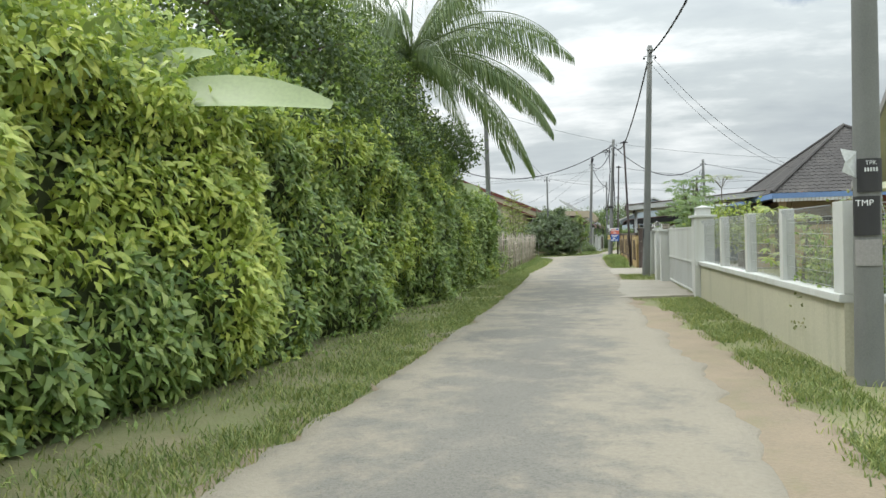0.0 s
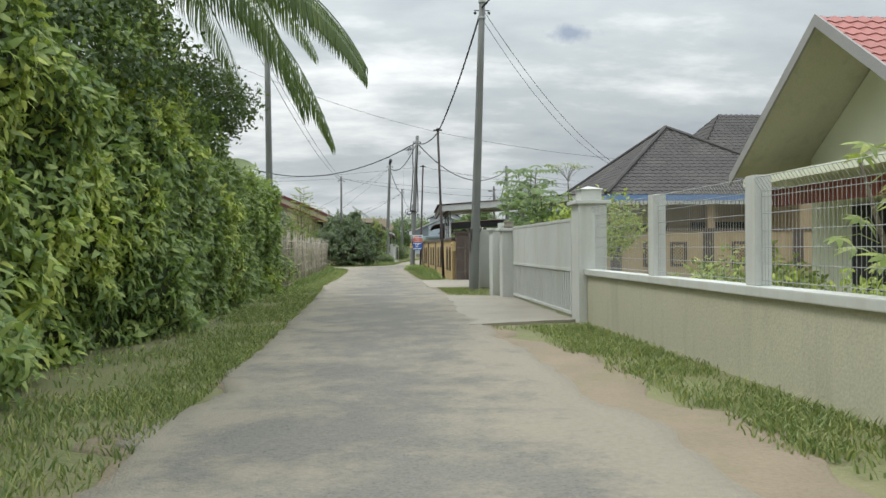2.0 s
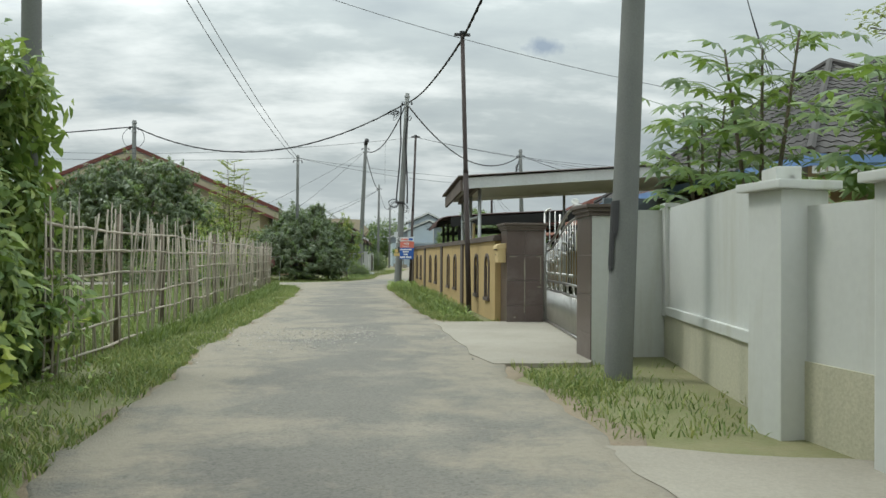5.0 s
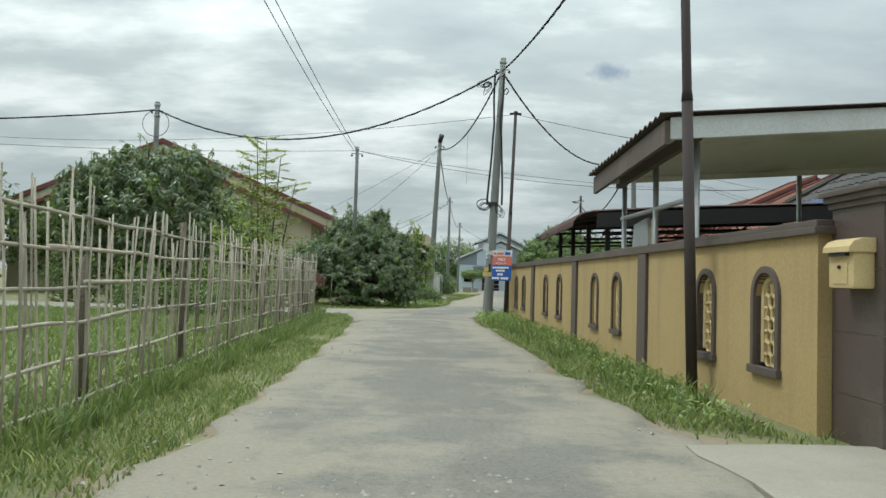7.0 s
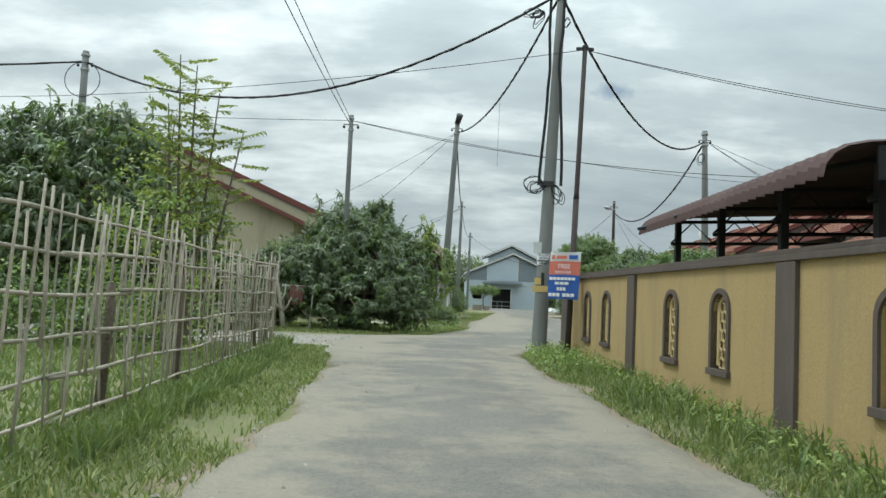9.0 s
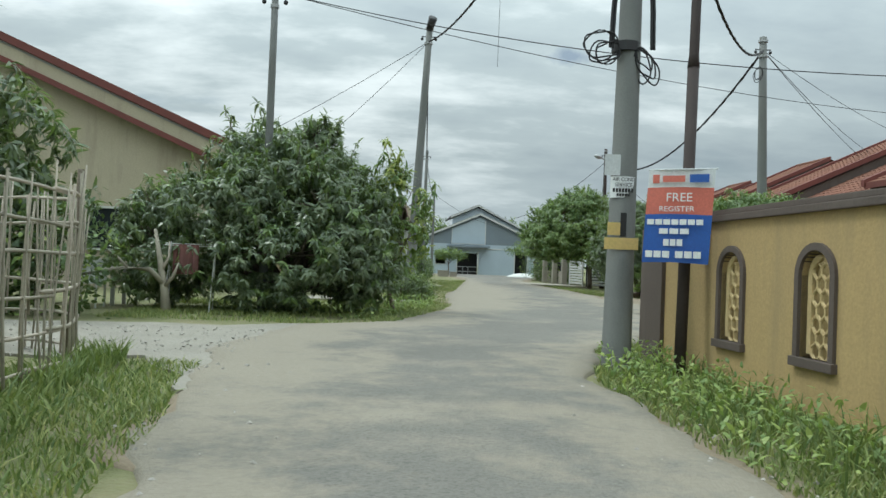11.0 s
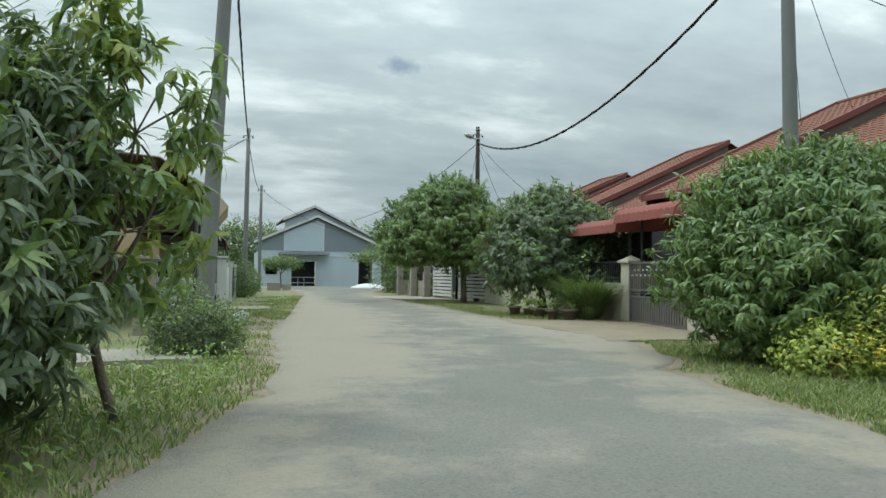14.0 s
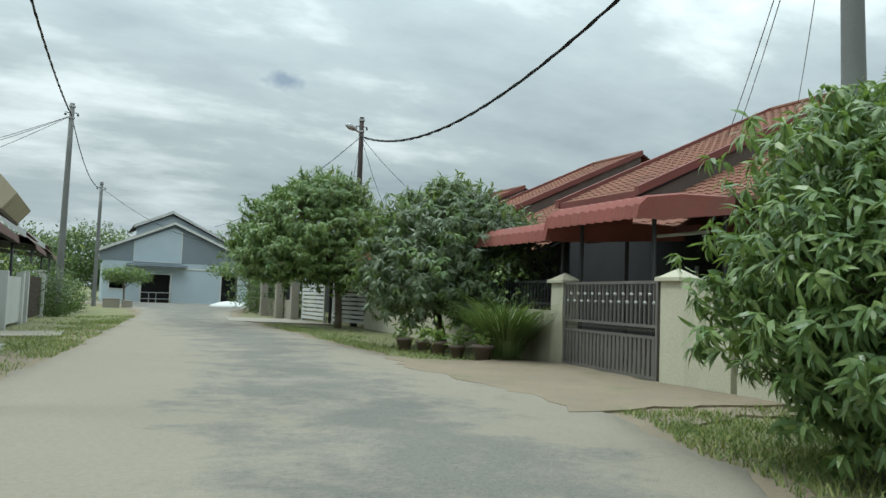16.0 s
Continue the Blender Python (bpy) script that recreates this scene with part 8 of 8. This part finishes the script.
shrub("flowering_shrub", (6.75, 55.9, 0), 0.5, 0.4, 0.75, "upright yellow-green shrub with yellow flowers", LEAF_HEDGE, LEAF_YELLOW, 520, 0.075, 0.55)
shrub("flowering_shrub", (7.6, 55.85, 0), 0.65, 0.4, 0.6, "upright yellow-green shrub with yellow flowers", LEAF_YELLOW, LEAF_LIME, 520, 0.075, 0.4)
shrub("roadside_bush", (-0.82, 59.3, 0), 0.42, 0.4, 0.62, "low grey-green roadside bush", LEAF_MANGO, LEAF_HEDGE, 1100, 0.055, 0.2)
shrub("roadside_bush", (-0.42, 59.5, 0), 0.34, 0.35, 0.42, "low grey-green roadside bush", LEAF_MANGO, LEAF_HEDGE, 700, 0.05, 0.25)
shrub("roadside_bush", (-0.1, 86.0, 0), 0.7, 1.2, 1.0, "low grey-green roadside bush", LEAF_DARK, LEAF_HEDGE, 400, 0.12, 0.25)
shrub("roadside_bush", (-0.6, 82.0, 0), 0.6, 1.2, 1.3, "low grey-green roadside bush", LEAF_DARK, LEAF_HEDGE, 400, 0.12, 0.25)
for x, y, h in ((-7.6, 51.3, 1.5), (-6.3, 51.6, 1.2), (-8.9, 51.0, 1.3), (-10.6, 50.9, 1.4), (-12.4, 50.8, 1.5)):
    shrub("yard_shrub", (x, y, 0), 0.95, 0.6, h, "dark leafy shrub at the edge of a yard", LEAF_DARK, LEAF_HEDGE, 420, 0.13, 0.25)
for x, y, h in ((-5.6, 46.3, 0.7), (-6.9, 46.5, 0.9), (-8.4, 46.2, 0.8), (-6.2, 44.9, 0.5)):
    shrub("yard_shrub", (x, y, 0), 0.8, 0.6, h, "dark rank undergrowth behind a bamboo fence", LEAF_DARK, LEAF_HEDGE, 320, 0.11, 0.3)
shrub("flowering_climber", (0.45, 83.2, 0), 0.55, 0.9, 1.05, "dark leafy climber spilling over a slatted fence", LEAF_DARK, LEAF_MANGO, 700, 0.09, 0.25)
shrub("flowering_climber", (0.75, 88.0, 0), 0.6, 1.3, 0.95, "dark leafy climber spilling over a slatted fence", LEAF_DARK, LEAF_HEDGE, 600, 0.09, 0.25)
shrub("potted_shrub", (9.0, 67.2, 0), 0.5, 0.6, 1.35, "leafy shrub with white flowers by a gate", LEAF_MANGO, LEAF_HEDGE, 300, 0.12, 0.3)
shrub("yellow_bush", (-5.0, 44.3, 0), 0.9, 0.9, 2.6, "airy yellow-green bush inside a bamboo fence", LEAF_HEDGE, LEAF_YELLOW, 480, 0.09, 0.5)
for x, y, h, r in ((3.5, 103, 1.9, 1.2), (9.4, 95, 2.3, 1.9)):
    crown_tree("umbrella_tree", (x, y, 0), [(x, y, h, r, r, 0.3), (x + r * 0.5, y, h - 0.25, r * 0.65, r * 0.65, 0.28), (x - r * 0.5, y, h - 0.2, r * 0.65, r * 0.65, 0.28)], "small spreading tree with flat green layers", LEAF_DARK, LEAF_HEDGE, "leaf", 600, 0.13, 0.06, light=0.35)
g = Geo()
for k in range(26):
    # upright spikes of small yellow blossoms
    x, y = random.uniform(5.75, 8.0), random.uniform(55.4, 55.7)
    z = random.uniform(0.15, 0.5) + (0.45 * random.random() if x > 6.4 else 0.0)
    for j in range(random.randint(9, 22)):
        c = Vector((x + random.gauss(0, 0.045), y + random.gauss(0, 0.045), z + random.uniform(0, 0.22)))
        for i in range(4):
            a = i * 1.571 + j
            g.add([c, c + Vector((0.022 * math.cos(a), 0.022 * math.sin(a), 0.016)), c + Vector((0.038 * math.cos(a + 0.5), 0.038 * math.sin(a + 0.5), 0.006)), c + Vector((0.022 * math.cos(a + 1.0), 0.022 * math.sin(a + 1.0), 0.016))], [(0, 1, 2, 3)])
tagged(part("flower_heads", g, FLOWER), "scattered small yellow flowers on roadside shrubs", "flowers", kind="stuff")

# moringa: thin stems with feathery leaves
mor = thing("moringa_tree", (-4.75, 44.6, 0), "slender moringa tree with feathery light-green leaves", "tree")
g = Geo()
P_, D_, N_ = [], [], []
for k, (dx, dy, h) in enumerate(((0, 0, 4.5), (0.35, 0.1, 4.1), (-0.45, 0.1, 3.9), (0.75, 0.15, 3.5), (-0.2, -0.2, 4.6))):
    tip = Vector((-4.75 + dx, 44.6 + dy, h))
    b = Vector((-4.75, 44.6, 0))
    g.tube([b, b + (tip - b) * 0.5 + Vector((dx * 0.1, 0, 0)), tip], [0.04, 0.025, 0.008], 6)
    for j in range(24):
        f_ = 0.42 + 0.58 * j / 24
        q = b + (tip - b) * f_
        a = j * 2.3 + k
        end = q + Vector((math.cos(a) * 0.55, math.sin(a) * 0.55, random.uniform(-0.1, 0.25)))
        g.tube([q, end], 0.005, 3)
        for i in range(16):
            c = q + (end - q) * (0.25 + 0.75 * i / 16)
            for s_ in (-1, 1):
                P_.append(c), D_.append(Vector((-math.sin(a) * s_, math.cos(a) * s_, random.uniform(-0.6, 0.2)))), N_.append(Vector((0.2, 0.2, 1)))
part("trunk", g, BARK, mor)
v, f = leaves(np.array(P_), np.array(D_), np.array(N_), 0.085, 0.034, 0.2)
raw("foliage", v, f, LEAF_YELLOW, mor, kind="stuff")

# lemongrass clump, pots
clump = thing("lemongrass_clump", (8.3, 66.2, 0), "large clump of arching lemongrass by a gate", "grass clump")
n = 900
a = rng.uniform(0, 2 * math.pi, n)
rr = rng.uniform(0.0, 0.35, n)
P_ = np.stack([8.35 + rr * np.cos(a), 66.2 + rr * np.sin(a) * 1.2, np.full(n, 0.02)], 1)
D_ = np.stack([np.cos(a) * rng.uniform(0.1, 0.8, n), np.sin(a) * 0.5, rng.uniform(1.1, 2.0, n)], 1)
v, f = leaves(P_, D_, np.stack([-np.cos(a), -np.sin(a), np.full(n, 0.9)], 1), rng.uniform(0.8, 1.45, n), 0.024, 0.62)
raw("foliage", v, f, LEAF_PALM, clump, kind="stuff")
CLAY = material("dull_clay_pot", (0.16, 0.12, 0.10), (0.11, 0.085, 0.075), 0.85, 3, 40, 0.15)
for x, y, s_ in ((7.55, 67.3, 1.0), (7.65, 66.7, 0.9), (7.8, 66.0, 1.1), (7.5, 67.9, 0.9), (7.3, 68.4, 1.0)):
    p = thing("flower_pot", (x, y, 0), "clay pot with a small leafy plant", "flower pot", "pots by the gate")
    g = Geo()
    g.lathe((x, y, 0), [(0.11 * s_, 0), (0.16 * s_, 0.22 * s_), (0.18 * s_, 0.22 * s_), (0.18 * s_, 0.27 * s_), (0.14 * s_, 0.27 * s_)], 14)
    part("pot", g, CLAY, p, smooth=True)
    n = 60
    P_ = np.array([(x, y, 0.25 * s_)]) + rng.normal(size=(n, 3)) * np.array([0.08, 0.08, 0.1]) + np.array([0, 0, 0.12])
    v, f = leaves(P_, unit(n) + np.array([0, 0, 0.5]), unit(n) + np.array([0, 0, 1]), 0.16, 0.05, 0.3)
    raw("plant", v, f, LEAF_HEDGE, p, kind="stuff")

# weeds: broad leaves along walls, fence and pole
P_, N_ = [], []
for _ in range(5200):
    r = rng.random()
    if r < 0.3:
        y = rng.uniform(43.5, 48.3)
        x = rng.uniform(0.75 + max(0, y - 46.5) * 0.25, 1.85)
        z = rng.uniform(0.02, 0.26)
    elif r < 0.6:
        y = rng.uniform(31.2, 44)
        x = rng.uniform(1.55, 2.2)
        z = rng.uniform(0.02, 0.16)
    elif r < 0.8:
        y = rng.uniform(-6, 25)
        x = -2.35 + 0.25 * rng.normal()
        z = rng.uniform(0.02, 0.25)
    else:
        y = rng.uniform(52.8, 60)
        x = edge_at(ROAD, y, 1) - 0.4 - abs(rng.normal()) * 0.9
        z = rng.uniform(0.02, 0.22)
    P_.append((x, y, z))
P_ = np.array(P_)
n = len(P_)
v, f = leaves(P_, unit(n) + np.array([0, 0, 0.35]), unit(n) * 0.5 + np.array([0, 0, 1]), rng.uniform(0.04, 0.10, n), rng.uniform(0.016, 0.036, n), 0.3)
tagged(raw("weeds", v, f, LEAF_HEDGE), "broad-leaved weeds along walls and verges", "weeds", kind="stuff")

# loose stones on the gravel corner
vs, fs = [], []
for _ in range(1900):
    lot = rng.random()
    if lot < 0.3:
        x, y = -0.6 + rng.normal() * 0.7, 28.2 + rng.normal() * 0.7 + 0.25 * math.sin(_ * 0.7)
    elif lot < 0.8:
        x, y = rng.uniform(-9, -2.6), rng.uniform(46.9, 50.3)
        if y < 47.6 and x > -4.2:
            continue
    else:
        y = rng.uniform(24, 47)
        x = edge_at(ROAD, y, 1 if rng.random() < 0.6 else 2) + rng.normal() * 0.3
    s_ = rng.uniform(0.006, 0.022)
    q = rng.normal(size=(6, 3)) * 0.18
    oct_ = np.array([(1, 0, 0), (-1, 0, 0), (0, 1, 0), (0, -1, 0), (0, 0, 0.7), (0, 0, -0.5)]) + q
    b = len(vs)
    vs += [(x + s_ * p[0], y + s_ * p[1], 0.045 + s_ * p[2]) for p in oct_]
    fs += [tuple(b + k for k in t_) for t_ in ((0, 2, 4), (2, 1, 4), (1, 3, 4), (3, 0, 4), (2, 0, 5), (1, 2, 5), (3, 1, 5), (0, 3, 5))]
tagged(raw("loose_stones", vs, fs, STONE), "small pale stones scattered on the gravel", "stones", kind="stuff")

# yard corner beside the mango bush
stump = thing("bare_tree", (-4.9, 52.9, 0), "bare pale tree with forked leafless branches", "tree")
g = Geo()
g.tube([(-4.86, 52.95, -0.05), (-4.9, 52.95, 0.35), (-4.98, 52.95, 0.8), (-5.1, 52.95, 1.4)], [0.085, 0.07, 0.05, 0.025], 9)
part("trunk", g, BAMBOO, stump, smooth=True)
for pts, rad in (([(-4.92, 52.93, 0.5), (-5.15, 52.9, 0.72), (-5.6, 52.85, 0.74), (-6.2, 52.8, 0.6)], [0.05, 0.045, 0.035, 0.02]),
                 ([(-4.9, 52.93, 0.45), (-4.75, 52.88, 0.62), (-4.66, 52.85, 0.85)], [0.04, 0.03, 0.012]),
                 ([(-4.96, 52.93, 0.7), (-4.85, 52.95, 0.95), (-4.86, 52.97, 1.2)], [0.03, 0.022, 0.01]),
                 ([(-5.5, 52.86, 0.74), (-5.7, 52.84, 0.95), (-5.95, 52.8, 1.1)], [0.028, 0.02, 0.01])):
    g = Geo()
    g.tube(pts, rad, 7)
    part("branch", g, BAMBOO, stump, "bare pale branch", smooth=True)
rack = thing("drying_rack", (-4.55, 53.2, 0), "white wire drying rack with a dull red cloth", "drying rack")
for x in (-4.95, -4.2):
    g = Geo()
    g.tube([(x, 53.1, -0.02), (x + 0.05, 53.2, 1.2), (x, 53.35, -0.02)], 0.012, 6)
    part("leg_frame", g, WHITE, rack)
for k in range(5):
    g = Geo()
    g.tube([(-4.98, 53.08 + k * 0.06, 1.14 + 0.03 * (k % 2)), (-4.15, 53.08 + k * 0.06, 1.14 + 0.03 * (k % 2))], 0.008, 5)
    part("bar", g, WHITE, rack)
CLOTH = material("dull_red_cloth", (0.20, 0.09, 0.08), (0.15, 0.075, 0.07), 0.9, 4, 60, 0.2)
g = Geo()
vv = [(-4.82 + 0.42 * i / 10, 53.06 + s_ + 0.03 * math.sin(i * 1.3), z) for s_ in (0.0, 0.012) for z in (0.66, 0.9, 1.16) for i in range(11)]
ff = [(j * 11 + i, j * 11 + i + 1, (j + 1) * 11 + i + 1, (j + 1) * 11 + i) for j in range(2) for i in range(10)]
g.add(vv, ff + [tuple(q + 33 for q in reversed(f_)) for f_ in ff])
part("cloth", g, CLOTH, rack, "dull red hanging cloth")
tbl = thing("garden_table", (-7.0, 54.5, 0), "grey table among yard clutter", "table")
g = Geo()
g.box(-7.9, -6.1, 54.1, 54.9, 0.70, 0.75)
part("tabletop", g, ALU, tbl, bevel=0.01)
for x, y in ((-7.8, 54.2), (-6.2, 54.2), (-7.8, 54.8), (-6.2, 54.8)):
    g = Geo()
    g.box(x - 0.03, x + 0.03, y - 0.03, y + 0.03, -0.02, 0.70)
    part("leg", g, ALU, tbl)
chair = thing("plastic_chair", (-6.4, 53.6, 0), "pale plastic chair standing in a yard", "chair")
g = Geo()
g.box(-6.62, -6.18, 53.4, 53.84, 0.42, 0.45)
part("seat", g, WHITE, chair, bevel=0.01)
g = Geo()
g.box(-6.62, -6.18, 53.82, 53.86, 0.45, 0.86)
part("backrest", g, WHITE, chair, bevel=0.01)
for x, y in ((-6.6, 53.42), (-6.2, 53.42), (-6.6, 53.82), (-6.2, 53.82)):
    g = Geo()
    g.tube([(x, y, 0), (x, y, 0.43)], 0.02, 6)
    part("leg", g, WHITE, chair)
# dark shed and far trees behind the roofs
for x, y, r, h in ((-16, 62, 3, 5), (-24, 58, 4, 6), (-20, 44, 4, 4), (2, 132, 4, 6.5), (-6, 128, 5, 6), (14, 130, 4, 6), (-9, 108, 4, 5)):
    crown_tree("background_tree", (x, y, 0), [(x, y, h * 0.6, r, r * 0.8, h * 0.4), (x + r * 0.6, y, h * 0.45, r * 0.7, r * 0.7, h * 0.35), (x - r * 0.6, y, h * 0.5, r * 0.7, r * 0.7, h * 0.35)],
               "distant dark leafy tree behind houses", LEAF_DARK, LEAF_HEDGE, "leaf", 1900, 0.35, 0.15, light=0.2)

patch("bare_ground", [(-0.5, 60.2), (0.55, 58.4), (0.75, 62), (1.2, 66.5), (1.75, 71.5), (1.0, 71.3), (0.2, 66.5), (-0.3, 63)], 0.026, SAND, "bare sandy ground beside the lane", "ground", 0.5)
patch("bare_ground", [(5.0, 58.6), (6.2, 59.6), (8.3, 59.8), (8.5, 60.7), (5.5, 60.7)], 0.026, SAND, "bare sandy ground beside the lane", "ground", 0.4)
for k, y in enumerate((60.9, 63.2, 65.0)):
    shrub("weed_tuft", (-0.25 - 0.2 * k, y, 0), 0.26, 0.3, 0.15, "low leafy weed tuft on bare ground", LEAF_HEDGE, LEAF_LIME, 130, 0.05, 0.2)
for x, y, rx, h in ((9.6, 86.5, 0.8, 1.5), (9.8, 89.5, 0.9, 1.9), (9.5, 92.5, 0.8, 1.4), (10.6, 99.0, 1.4, 2.2), (12.5, 100.5, 1.4, 2.4), (12.6, 103.5, 1.2, 2.0)):
    shrub("hedge_shrub", (x, y, 0), rx, 1.1, h, "dark leafy shrub behind a low front wall", LEAF_DARK, LEAF_HEDGE, 420, 0.13, 0.2)
fw = thing("low_front_wall", (9.2, 90, 0), "low grey front wall with dark railings", "wall")
M, L = along((8.9, 84.0), (9.6, 97.0)), dist((8.9, 84.0), (9.6, 97.0))
g = Geo(M)
g.box(0, L, -0.12, 0.0, -0.1, 0.8)
part("low_wall", g, CONCRETE, fw)
for k in range(int(L / 0.16)):
    g = Geo(M)
    g.box(0.1 + k * 0.16 - 0.015, 0.1 + k * 0.16 + 0.015, -0.08, -0.05, 0.8, 1.35)
    part("bar", g, BLACK_STEEL, fw)
g = Geo(M)
g.box(0, L, -0.085, -0.045, 1.3, 1.35)
part("rail", g, BLACK_STEEL, fw)
